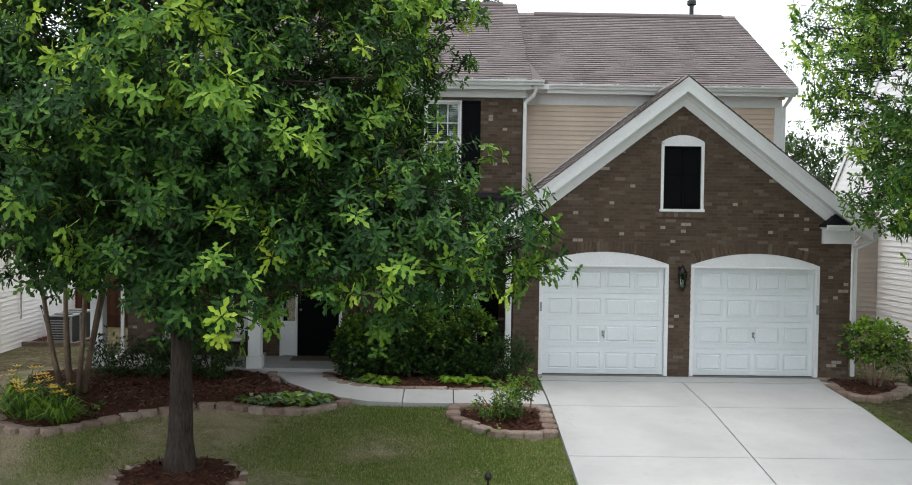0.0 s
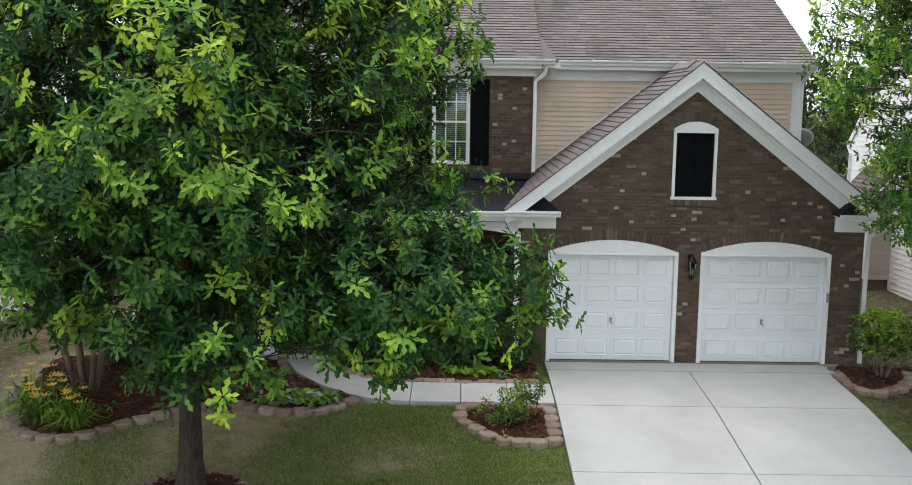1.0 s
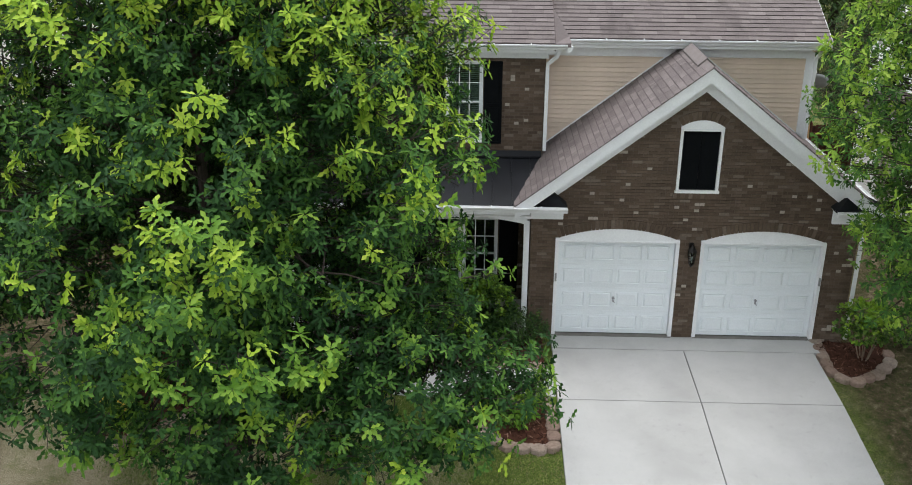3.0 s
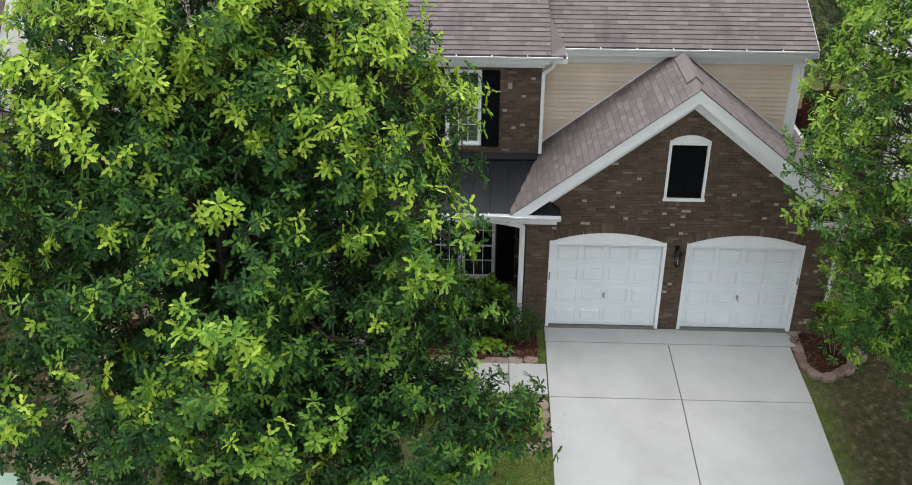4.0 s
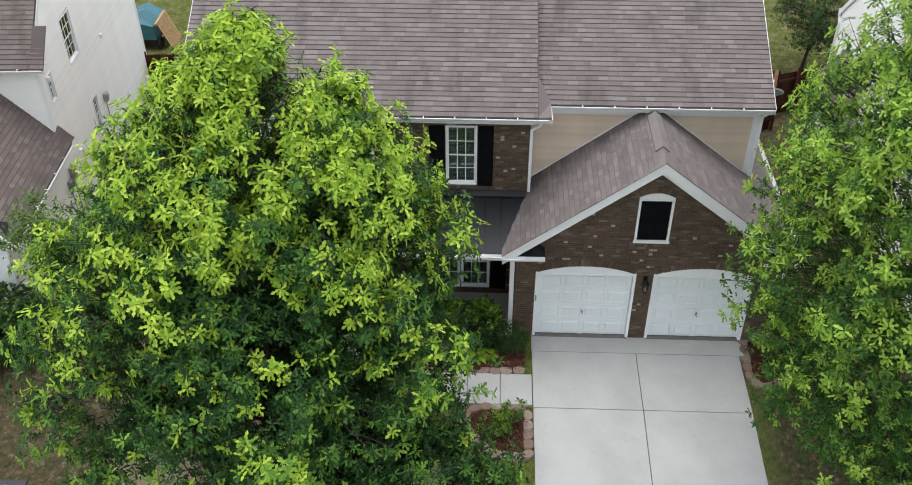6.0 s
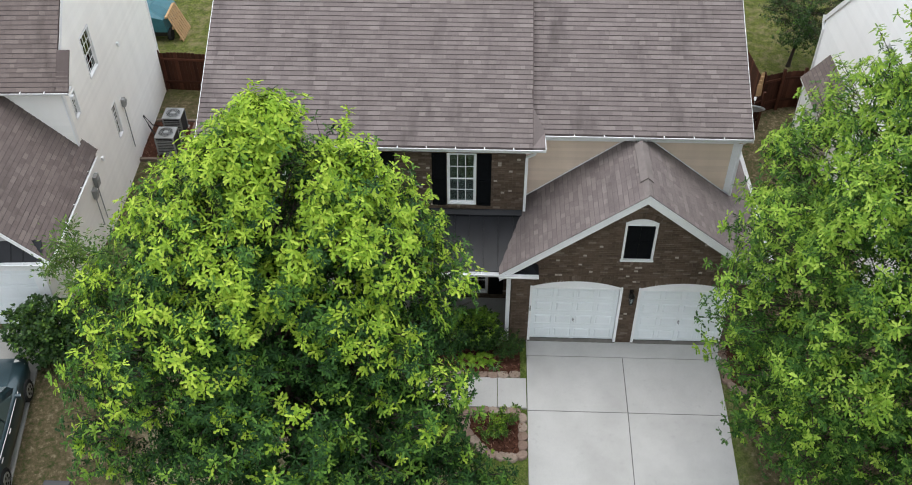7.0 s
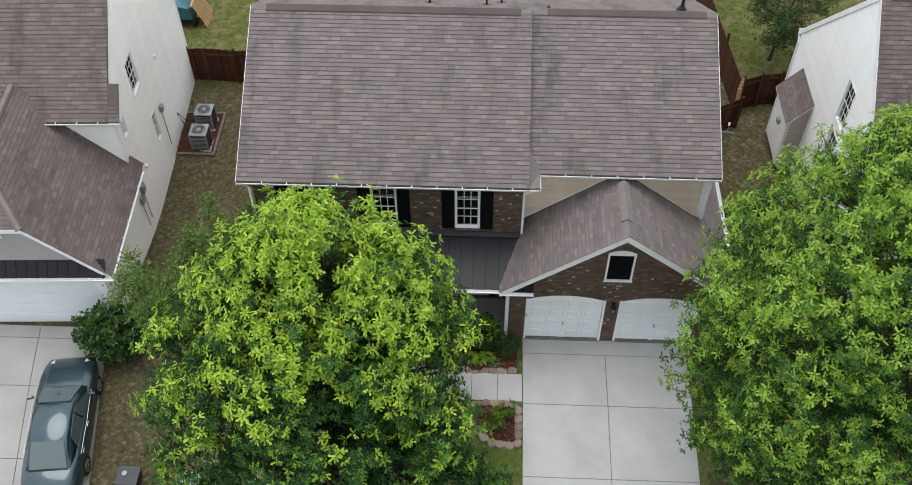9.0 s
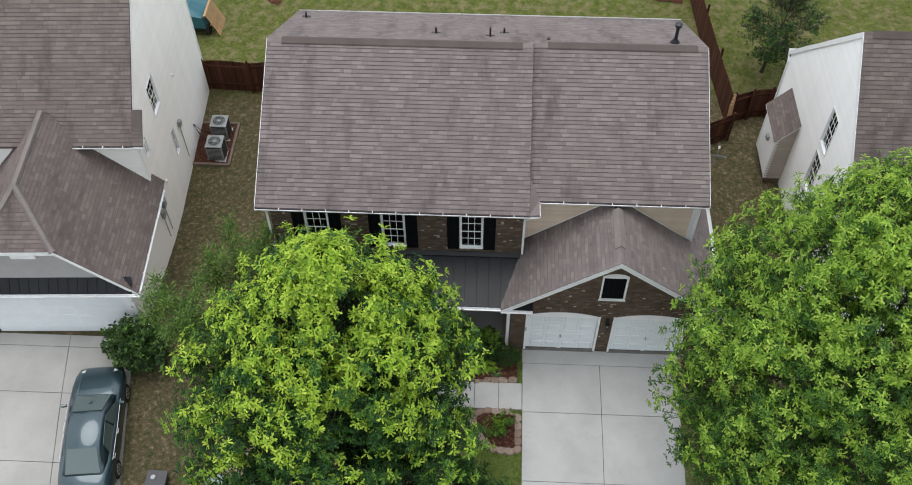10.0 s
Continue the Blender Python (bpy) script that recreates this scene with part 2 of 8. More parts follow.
def bark_material(name, dark, light):
    m = Mat(name, 0.95, 0, 0.15)
    v = m.stretch(1, 1, 0.16)
    n = m.noise(26, 6, 0.7, v)
    m.color(m.mix(0.35, m.ramp(n, [(0.32, dark), (0.62, light)]), m.ramp(m.noise(3, 4), [(0.35, dark), (0.7, light)])))
    m.bump(n, 1.0, 0.03)
    return m.m


BARK = bark_material("oak_bark", (0.018, 0.014, 0.012), (0.085, 0.068, 0.058))
SMOOTHBARK = bark_material("smooth_bark", (0.10, 0.07, 0.05), (0.28, 0.21, 0.16))


def leaf_material(name, stops, trans=0.35, rough=0.45, tone=1.0):
    m = Mat(name, rough, 0, 0.15)
    c = m.ramp(m.island(), [(p, tuple(v * tone for v in col)) for p, col in stops])
    c = m.mix(0.4, c, m.ramp(m.noise(1.3, 3), [(0.3, gray(0.7)), (0.7, gray(1.2))]), "MULTIPLY")
    m.color(c)
    tr = m.t.nodes.new("ShaderNodeBsdfTranslucent")
    m.link(m.mix(1.0, c, (1.25, 1.3, 0.95), "MULTIPLY"), tr.inputs["Color"])
    sh = m.t.nodes.new("ShaderNodeMixShader")
    sh.inputs[0].default_value = trans
    out = m.t.nodes["Material Output"]
    m.link(m.b.outputs[0], sh.inputs[1])
    m.link(tr.outputs[0], sh.inputs[2])
    m.link(sh.outputs[0], out.inputs[0])
    return m.m


# Leaf age and painted shade together: darker tones inside and low, brighter outside.
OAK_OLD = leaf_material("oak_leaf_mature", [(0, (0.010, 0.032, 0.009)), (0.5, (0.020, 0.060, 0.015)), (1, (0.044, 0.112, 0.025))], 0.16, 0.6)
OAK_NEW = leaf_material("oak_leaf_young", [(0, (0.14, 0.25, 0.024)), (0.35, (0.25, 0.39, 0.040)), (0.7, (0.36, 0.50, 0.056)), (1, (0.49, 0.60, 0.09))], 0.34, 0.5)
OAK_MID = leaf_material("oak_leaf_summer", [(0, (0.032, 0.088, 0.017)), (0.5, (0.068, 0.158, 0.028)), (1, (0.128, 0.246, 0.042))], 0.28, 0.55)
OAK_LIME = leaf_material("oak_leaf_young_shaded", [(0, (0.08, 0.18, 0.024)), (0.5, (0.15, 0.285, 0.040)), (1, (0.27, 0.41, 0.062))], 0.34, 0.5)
OAK2_MID = leaf_material("oak_leaf_mid_tone_light", [(0, (0.058, 0.130, 0.022)), (0.5, (0.125, 0.230, 0.038)), (1, (0.21, 0.34, 0.060))], 0.40, 0.55)
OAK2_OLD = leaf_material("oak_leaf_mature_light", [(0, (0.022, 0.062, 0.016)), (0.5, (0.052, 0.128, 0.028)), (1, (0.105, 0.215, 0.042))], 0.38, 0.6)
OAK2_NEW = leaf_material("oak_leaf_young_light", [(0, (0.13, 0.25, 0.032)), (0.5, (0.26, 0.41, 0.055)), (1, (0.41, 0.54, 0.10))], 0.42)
DARK_LEAF = leaf_material("dark_shrub_leaf", [(0, (0.012, 0.030, 0.010)), (0.6, (0.028, 0.065, 0.016)), (1, (0.07, 0.13, 0.03))], 0.15, 0.35)
MID_LEAF = leaf_material("green_shrub_leaf", [(0, (0.030, 0.070, 0.014)), (0.6, (0.075, 0.15, 0.025)), (1, (0.16, 0.25, 0.05))], 0.25, 0.4)
TIP_LEAF = leaf_material("lime_tip_leaf", [(0, (0.06, 0.13, 0.02)), (0.5, (0.12, 0.22, 0.03)), (1, (0.24, 0.36, 0.05))], 0.28, 0.4)
PALE_LEAF = leaf_material("variegated_leaf", [(0, (0.06, 0.12, 0.045)), (0.6, (0.14, 0.22, 0.10)), (1, (0.42, 0.48, 0.33))], 0.2, 0.45)
LIME_LEAF = leaf_material("lime_hosta_leaf", [(0, (0.12, 0.24, 0.02)), (1, (0.28, 0.42, 0.05))], 0.3, 0.4)
MYRTLE = leaf_material("myrtle_leaf", [(0, (0.038, 0.082, 0.018)), (0.6, (0.085, 0.150, 0.030)), (1, (0.18, 0.26, 0.055))], 0.3, 0.5)
NEEDLE = leaf_material("pine_needle", [(0, (0.020, 0.045, 0.018)), (1, (0.06, 0.10, 0.035))], 0.1, 0.6)
FAR_LEAF = leaf_material("woodland_leaf", [(0, (0.022, 0.045, 0.014)), (0.6, (0.045, 0.085, 0.022)), (1, (0.09, 0.13, 0.035))], 0.2, 0.6)
PETAL = mottled("yellow_petal", (0.78, 0.50, 0.05), 0.2, 9, 40, 0.6)
PINK = mottled("pale_petal", (0.75, 0.66, 0.58), 0.2, 9, 40, 0.6)


def fence_material():
    m = Mat("stained_fence_wood", 0.85, 0, 0.2)
    base = m.ramp(m.object_random(), [(0, (0.046, 0.017, 0.010)), (0.6, (0.075, 0.028, 0.016)), (1, (0.11, 0.042, 0.024))])
    g = m.ramp(m.noise(30, 5, 0.6, m.stretch(1, 1, 0.08)), [(0.3, gray(0.6)), (0.7, gray(1.1))])
    m.color(m.mix(0.8, base, g, "MULTIPLY"))
    m.bump(m.noise(60, 4, 0.6, m.stretch(1, 1, 0.06)), 0.5, 0.006)
    return m.m


FENCE = fence_material()
TIMBER = mottled("bare_timber", (0.42, 0.27, 0.14), 0.3, 7, 40, 0.8, 0.2, 0.3)
GREYTIMBER = mottled("weathered_timber", (0.16, 0.125, 0.10), 0.3, 7, 50, 0.9, 0.2, 0.4)
ACMETAL = mottled("condenser_grey_metal", (0.30, 0.31, 0.31), 0.15, 6, 60, 0.5, 0.5, 0.05, 0.3)
ACDARK = mottled("condenser_dark_grille", (0.035, 0.037, 0.04), 0.3, 20, 80, 0.6, 0.4, 0.1, 0.3)
DARKPLASTIC = mottled("black_plastic", (0.018, 0.019, 0.022), 0.2, 5, 60, 0.4, 0.5, 0.03)
GREENBOX = mottled("pale_green_metal", (0.30, 0.42, 0.33), 0.12, 4, 60, 0.5, 0.4, 0.03)
TEAL = mottled("teal_plastic_sheet", (0.03, 0.12, 0.15), 0.3, 3, 40, 0.45, 0.4, 0.1)
FABRIC = mottled("striped_cushion_cloth", (0.62, 0.61, 0.58), 0.15, 20, 90, 0.9, 0.1)
INTERIOR = mottled("dark_room_paint", (0.12, 0.11, 0.10), 0.1, 2, 30, 0.8)
CEIL = mottled("porch_ceiling_paint", (0.62, 0.62, 0.62), 0.08, 3, 40, 0.7)


def glass_material(name, tint, rough=0.03):
    m = Mat(name, rough, 0, 0.7)
    m.color(tint)
    m.rough(m.ramp(m.noise(3, 2), [(0.3, gray(rough)), (0.7, gray(rough * 2))]))
    m.b.inputs["Coat Weight"].default_value = 0.6
    m.b.inputs["Coat Roughness"].default_value = 0.02
    m.b.inputs["Transmission Weight"].default_value = 0.0
    return m.m


def clear_glass():
    m = Mat("window_glass", 0.02, 0, 0.5)
    g = m.node("ShaderNodeBsdfGlossy", Roughness=0.02)
    tr = m.t.nodes.new("ShaderNodeBsdfTransparent")
    tr.inputs[0].default_value = (0.64, 0.73, 0.70, 1)
    fr = m.node("ShaderNodeFresnel", IOR=1.5)
    add = m.node("ShaderNodeMath")
    add.operation = "MULTIPLY_ADD"
    add.inputs[1].default_value, add.inputs[2].default_value = 1.6, 0.04
    m.link(fr.outputs[0], add.inputs[0])
    sh = m.t.nodes.new("ShaderNodeMixShader")
    m.link(add.outputs[0], sh.inputs[0])
    m.link(tr.outputs[0], sh.inputs[1])
    m.link(g.outputs[0], sh.inputs[2])
    m.link(sh.outputs[0], m.t.nodes["Material Output"].inputs[0])
    return m.m


GLASS = clear_glass()
BLIND = mottled("white_blind_slat", (0.62, 0.63, 0.62), 0.06, 4, 40, 0.5)


def car_paint():
    m = Mat("dark_teal_car_paint", 0.34, 0.5, 0.5)
    m.color(m.ramp(m.noise(900, 2), [(0.3, (0.013, 0.032, 0.041)), (0.7, (0.028, 0.058, 0.072))]))
    m.b.inputs["Coat Weight"].default_value = 1.0
    m.b.inputs["Coat Roughness"].default_value = 0.03
    return m.m


CARPAINT = car_paint()
CARGLASS = glass_material("car_glass", (0.055, 0.080, 0.080))
RUBBER = mottled("tyre_rubber", (0.02, 0.02, 0.02), 0.2, 10, 90, 0.9, 0.2)
ALLOY = mottled("alloy_rim", (0.45, 0.46, 0.47), 0.1, 10, 60, 0.35, 0.5, 0.02, 0.8)
REDLENS = mottled("red_lamp_lens", (0.30, 0.012, 0.015), 0.1, 10, 60, 0.2, 0.5, 0)
CLEARLENS = mottled("clear_lamp_lens", (0.6, 0.6, 0.58), 0.1, 10, 60, 0.15, 0.6, 0)


# ---- geometry helpers ----
class Geo:
    """Plain lists of vertices and faces, with a few solids."""

    def __init__(self):
        self.v, self.f, self.mi = [], [], []

    def add(self, verts, faces, mi=0):
        n = len(self.v)
        self.v += [tuple(p) for p in verts]
        self.f += [tuple(i + n for i in f) for f in faces]
        self.mi += [mi] * len(faces)
        return self

    def box(self, x0, x1, y0, y1, z0, z1, mi=0):
        p = [(x, y, z) for z in (z0, z1) for y in (y0, y1) for x in (x0, x1)]
        return self.add(p, [(0, 2, 3, 1), (4, 5, 7, 6), (0, 1, 5, 4), (2, 6, 7, 3), (0, 4, 6, 2), (1, 3, 7, 5)], mi)

    def prism(self, ring, off, mi=0):
        """A polygon pushed along off."""
        n = len(ring)
        o = Vector(off)
        p = [Vector(q) for q in ring]
        verts = p + [q + o for q in p]
        faces = [tuple(range(n))[::-1], tuple(range(n, 2 * n))] + [(i, (i + 1) % n, n + (i + 1) % n, n + i) for i in range(n)]
        return self.add(verts, faces, mi)

    def tube(self, pts, radii, n=8, mi=0, cap=True):
        pts = [Vector(p) for p in pts]
        rings = []
        for i, p in enumerate(pts):
            d = (pts[min(i + 1, len(pts) - 1)] - pts[max(i - 1, 0)]).normalized()
            a = d.orthogonal().normalized() if abs(d.z) < 0.9 else Vector((1, 0, 0)).cross(d).normalized()
            b = d.cross(a)
            rings.append([p + (a * math.cos(2 * math.pi * k / n) + b * math.sin(2 * math.pi * k / n)) * radii[i] for k in range(n)])
        verts = [q for r in rings for q in r]
        faces = [(i * n + k, i * n + (k + 1) % n, (i + 1) * n + (k + 1) % n, (i + 1) * n + k) for i in range(len(pts) - 1) for k in range(n)]
        if cap:
            faces += [tuple(range(n))[::-1], tuple(range((len(pts) - 1) * n, len(pts) * n))]
        return self.add(verts, faces, mi)

    def loft(self, rings, mi=0, cap=True):
        n = len(rings[0])
        verts = [q for r in rings for q in r]
        faces = [(i * n + k, i * n + (k + 1) % n, (i + 1) * n + (k + 1) % n, (i + 1) * n + k) for i in range(len(rings) - 1) for k in range(n)]
        if cap:
            faces += [tuple(range(n))[::-1], tuple(range((len(rings) - 1) * n, len(rings) * n))]
        return self.add(verts, faces, mi)

    def move(self, m):
        self.v = [tuple(m @ Vector(p)) for p in self.v]
        return self


WORLD_OF = {}


def world_of(ob):
    return WORLD_OF.get(ob.name, Matrix())


def thing(name, at, label, category, group="", kind=""):
    ob = new(name)
    ob.empty_display_size = 0.3
    ob.location = at
    WORLD_OF[ob.name] = Matrix.Translation(at)
    return tagged(ob, label, category, group, kind)


def place(ob, parent, at):
    m = Matrix.Translation(at)
    WORLD_OF[ob.name] = m
    ob.location = at
    if parent is not None:
        ob.parent = parent
        ob.matrix_parent_inverse = world_of(parent).inverted()
    return ob


def mesh_object(name, me, mats, parent, label="", at=(0, 0, 0)):
    for m in (mats if isinstance(mats, (list, tuple)) else [mats]):
        me.materials.append(m)
    ob = new(name, me)
    place(ob, parent, at)
    if label:
        ob["label"] = label
    return ob


def part(name, g, mats, parent=None, label="", bevel=0.0, smooth=False):
    """One mesh object from a Geo, its origin at the middle of its base."""
    if not isinstance(g, Geo):
        raise TypeError(name)
    a = np.array(g.v)
    lo, hi = a.min(0), a.max(0)
    o = np.array([(lo[0] + hi[0]) / 2, (lo[1] + hi[1]) / 2, lo[2]])
    me = bpy.data.meshes.new(name)
    me.from_pydata([tuple(p) for p in a - o], [], g.f)
    me.polygons.foreach_set("material_index", g.mi)
    bm = bmesh.new()
    bm.from_mesh(me)
    bmesh.ops.recalc_face_normals(bm, faces=bm.faces)
    if bevel:
        bmesh.ops.bevel(bm, geom=bm.edges[:], offset=bevel, segments=2, affect="EDGES", profile=0.5, clamp_overlap=True)
    bm.to_mesh(me)
    bm.free()
    if smooth:
        me.polygons.foreach_set("use_smooth", [True] * len(me.polygons))
    return mesh_object(name, me, mats, parent, label, tuple(o))


def lone(name, g, mats, label, category, group="", kind="", bevel=0.0, smooth=False):
    return tagged(part(name, g, mats, None, "", bevel, smooth), label, category, group, kind)


def arrays_mesh(name, verts, loops, starts, totals, mats, parent=None, label="", mi=None, smooth=False):
    me = bpy.data.meshes.new(name)
    me.vertices.add(len(verts))
    me.vertices.foreach_set("co", np.ascontiguousarray(verts, dtype=np.float32).ravel())
    me.loops.add(len(loops))
    me.loops.foreach_set("vertex_index", np.ascontiguousarray(loops, dtype=np.int32))
    me.polygons.add(len(starts))
    me.polygons.foreach_set("loop_start", np.ascontiguousarray(starts, dtype=np.int32))
    if mi is not None:
        me.polygons.foreach_set("material_index", np.ascontiguousarray(mi, dtype=np.int32))
    me.update(calc_edges=True)
    me.validate()
    return mesh_object(name, me, mats, parent, label)


FALL = ((-40, -1.6), (-20, -1.45), (-14, -1.25), (-8, -0.78), (-4.95, -0.44), (-2.5, -0.175), (-0.6, -0.075), (0, -0.06))


def ground_z(x, y):
    """The lawn falls gently from the houses to the street."""
    return float(np.interp(y, [a for a, _ in FALL], [b for _, b in FALL]))


LOT_FALL = 0.80


def lot_z(x, y):
    """The lawn's true height: the yard on this side falls towards the rear."""
    q = min(1.0, max(0.0, (-12.7 - x) / 2.5))
    r = min(1.0, max(0.0, (y - 0.5) / 6.0))
    return ground_z(x, y) - LOT_FALL * q * q * (3 - 2 * q) * r * r * (3 - 2 * r)



# ---- ground ----
def build_ground():
    xs = sorted(set([-900, -300, -120, -60, -40] + [round(-30 + i * 0.6, 2) for i in range(84)] + [30, 50, 120, 300, 900]))
    ys = sorted(set([-900, -300, -120, -60, -40, -20] + [round(-14 + i * 0.5, 2) for i in range(77)] + [30, 45, 70, 150, 400, 1500]))
    g = Geo()
    nx = len(xs)
    for y in ys:
        for x in xs:
            near = -30 < x < 22 and -14 < y < 26
            z = lot_z(x, y) + (0.018 * noise.noise((x * 0.5, y * 0.5, 0)) if near else 0.0)
            if -12.6 < x < 4.4 and -6 < y < 0.6:
                z -= 0.02
            g.v.append((x, y, z))
    for j in range(len(ys) - 1):
        for i in range(nx - 1):
            g.f.append((j * nx + i, j * nx + i + 1, (j + 1) * nx + i + 1, (j + 1) * nx + i))
            g.mi.append(0)
    return lone("ground", g, LAWN, "patchy green and straw-brown lawn sloping to the street", "lawn", "", "structure", smooth=True)


build_ground()


def slab(x0, x1, y0, y1, lift=0.012, depth=0.12, skew=0.0):
    """A concrete slab that follows the fall of the ground."""
    g = Geo()
    c = [(x0, y0), (x1, y0), (x1, y1), (x0, y1)]
    top = [(x - skew * y, y, ground_z(x, y) + 0.06 + lift - 0.012) for x, y in c]
    g.add([(x, y, z - depth) for x, y, z in top] + top, [(3, 2, 1, 0), (4, 5, 6, 7), (0, 1, 5, 4), (1, 2, 6, 5), (2, 3, 7, 6), (3, 0, 4, 7)])
    return g


def build_driveway(x0, x1, xm, joints, label, skew=0.0, mat=CONCRETE):
    d = thing("driveway", ((x0 + x1) / 2, joints[0], 0), label, "driveway", "", "structure")
    for a, b in zip(joints, joints[1:]):
        part("joint_base", slab(x0 + 0.02, x1 - 0.02, b, a, -0.01, 0.05, skew), JOINT, d)
        for xa, xb in ((x0, xm), (xm, x1)):
            part("slab", slab(xa + 0.009, xb - 0.009, b + 0.009, a - 0.009, 0.012, 0.12, skew), mat, d, bevel=0.006)
    return d


build_driveway(-2.82, 2.68, -0.05, [-0.6, -2.50, -4.95, -8.0, -11.0, -14.0, -20.0], "pale grey concrete driveway with sawn joints before the garage")
g = Geo().box(-2.82, 2.80, -0.598, 0.10, -0.1, -0.003)
lone("garage_apron", g, CONCRETE, "pale concrete apron at the foot of the garage doors", "concrete apron", "", "structure", bevel=0.006)
build_driveway(-23.2, -17.06, -19.45, [-0.10, -0.6, -2.44, -4.95, -8.0, -11.0], "pale concrete driveway of the neighbouring house", 0.135, OLD_CONCRETE)

PATH_WALK = thing("walkway", (-5, -1.9, 0), "pale concrete front path curving from porch to driveway", "walkway", "", "structure")
EDGES = [-2.83, -3.65, -4.50, -5.40]
for a, b in zip(EDGES, EDGES[1:]):
    part("slab", slab(b + 0.008, a - 0.008, -2.42, -1.42, 0.014), CONCRETE, PATH_WALK, bevel=0.006)


def curved_walk():
    outer = [(-5.41, -2.42), (-6.0, -2.36), (-6.5, -2.1), (-7.1, -1.6), (-7.6, -1.0), (-7.88, -0.4), (-7.95, 0.15)]
    inner = [(-5.41, -1.42), (-5.8, -1.36), (-6.15, -1.15), (-6.5, -0.82), (-6.78, -0.5), (-6.9, -0.2), (-6.95, 0.15)]
    for k in (0, 3):
        o, i = outer[k:k + 4], inner[k:k + 4]
        ring = o + i[::-1]
        g = Geo()
        n = len(ring)
        top = [(x, y, ground_z(x, y) + 0.062) for x, y in ring]
        g.add([(x, y, z - 0.12) for x, y, z in top] + top, [tuple(range(n))[::-1], tuple(range(n, 2 * n))] + [(a, (a + 1) % n, n + (a + 1) % n, n + a) for a in range(n)])
        part("slab", g, CONCRETE, PATH_WALK)


curved_walk()


# ---- beds with mulch and edging stones ----
def smooth_line(pts, step):
    out = []
    p = [Vector((*q, 0)) for q in pts]
    p = [p[0] * 2 - p[1]] + p + [p[-1] * 2 - p[-2]]
    for i in range(1, len(p) - 2):
        for k in range(12):
            t = k / 12
            out.append(0.5 * (2 * p[i] + (p[i + 1] - p[i - 1]) * t + (2 * p[i - 1] - 5 * p[i] + 4 * p[i + 1] - p[i + 2]) * t * t + (3 * p[i] - p[i - 1] - 3 * p[i + 1] + p[i + 2]) * t ** 3))
    out.append(p[-2])
    res, left = [], 0.0
    for a, b in zip(out, out[1:]):
        seg = (b - a).length
        while left <= seg:
            q = a + (b - a) * (left / max(seg, 1e-6))
            res.append((q.x, q.y, math.atan2(b.y - a.y, b.x - a.x)))
            left += step
        left -= seg
    return res


def stone_mesh(seed, w=0.32, d=0.25, h=0.075):
    rng = random.Random(seed)
    ring = [(-w / 2, d * 0.42), (-w / 2 * 1.02, -d * 0.10), (-w * 0.36, -d * 0.40), (-w * 0.12, -d * 0.52), (w * 0.14, -d * 0.52), (w * 0.37, -d * 0.38), (w / 2 * 1.02, -d * 0.08), (w / 2, d * 0.42), (0, d * 0.5)]
    ring = [(x + rng.uniform(-0.01, 0.01), y + rng.uniform(-0.01, 0.01)) for x, y in ring]
    n = len(ring)
    lo = [(x, y, -0.06) for x, y in ring]
    mid = [(x, y, h - 0.022 + rng.uniform(-0.006, 0.006)) for x, y in ring]
    top = [(x * 0.88, y * 0.86, h + rng.uniform(-0.006, 0.006)) for x, y in ring]
    g = Geo()
    g.loft([lo, mid, top])
    me = bpy.data.meshes.new("stone")
    me.from_pydata(g.v, [], g.f)
    bm = bmesh.new()
    bm.from_mesh(me)
    bmesh.ops.recalc_face_normals(bm, faces=bm.faces)
    bm.to_mesh(me)
    bm.free()
    me.materials.append(STONE)
    return me


STONES = [stone_mesh(s) for s in range(5)]
RNG = random.Random(5)


def edging(line, label, closed_to=None, step=0.315, raised=0.0, scale=1.0, flip=False):
    pts = smooth_line(line, step * scale)
    mx, my = sum(p[0] for p in pts) / len(pts), sum(p[1] for p in pts) / len(pts)
    e = thing("bed_edging", (mx, my, ground_z(mx, my)), label, "garden edging", "stone bed edgings")
    for x, y, a in pts:
        ob = new("stone", RNG.choice(STONES))
        ob.scale = (scale * RNG.uniform(0.94, 1.03), scale * RNG.uniform(0.9, 1.1), RNG.uniform(0.9, 1.08))
        at = (x + RNG.uniform(-0.015, 0.015), y + RNG.uniform(-0.02, 0.02), ground_z(x, y) + raised)
        place(ob, e, at)
        ob.rotation_euler = (RNG.uniform(-0.05, 0.05), RNG.uniform(-0.05, 0.05), a + (math.pi if flip else 0) + RNG.uniform(-0.08, 0.08))
    return pts


def inside(poly, x, y):
    c, n = False, len(poly)
    for i in range(n):
        (x1, y1), (x2, y2) = poly[i], poly[i - 1]
        if (y1 > y) != (y2 > y) and x < (x2 - x1) * (y - y1) / (y2 - y1) + x1:
            c = not c
    return c


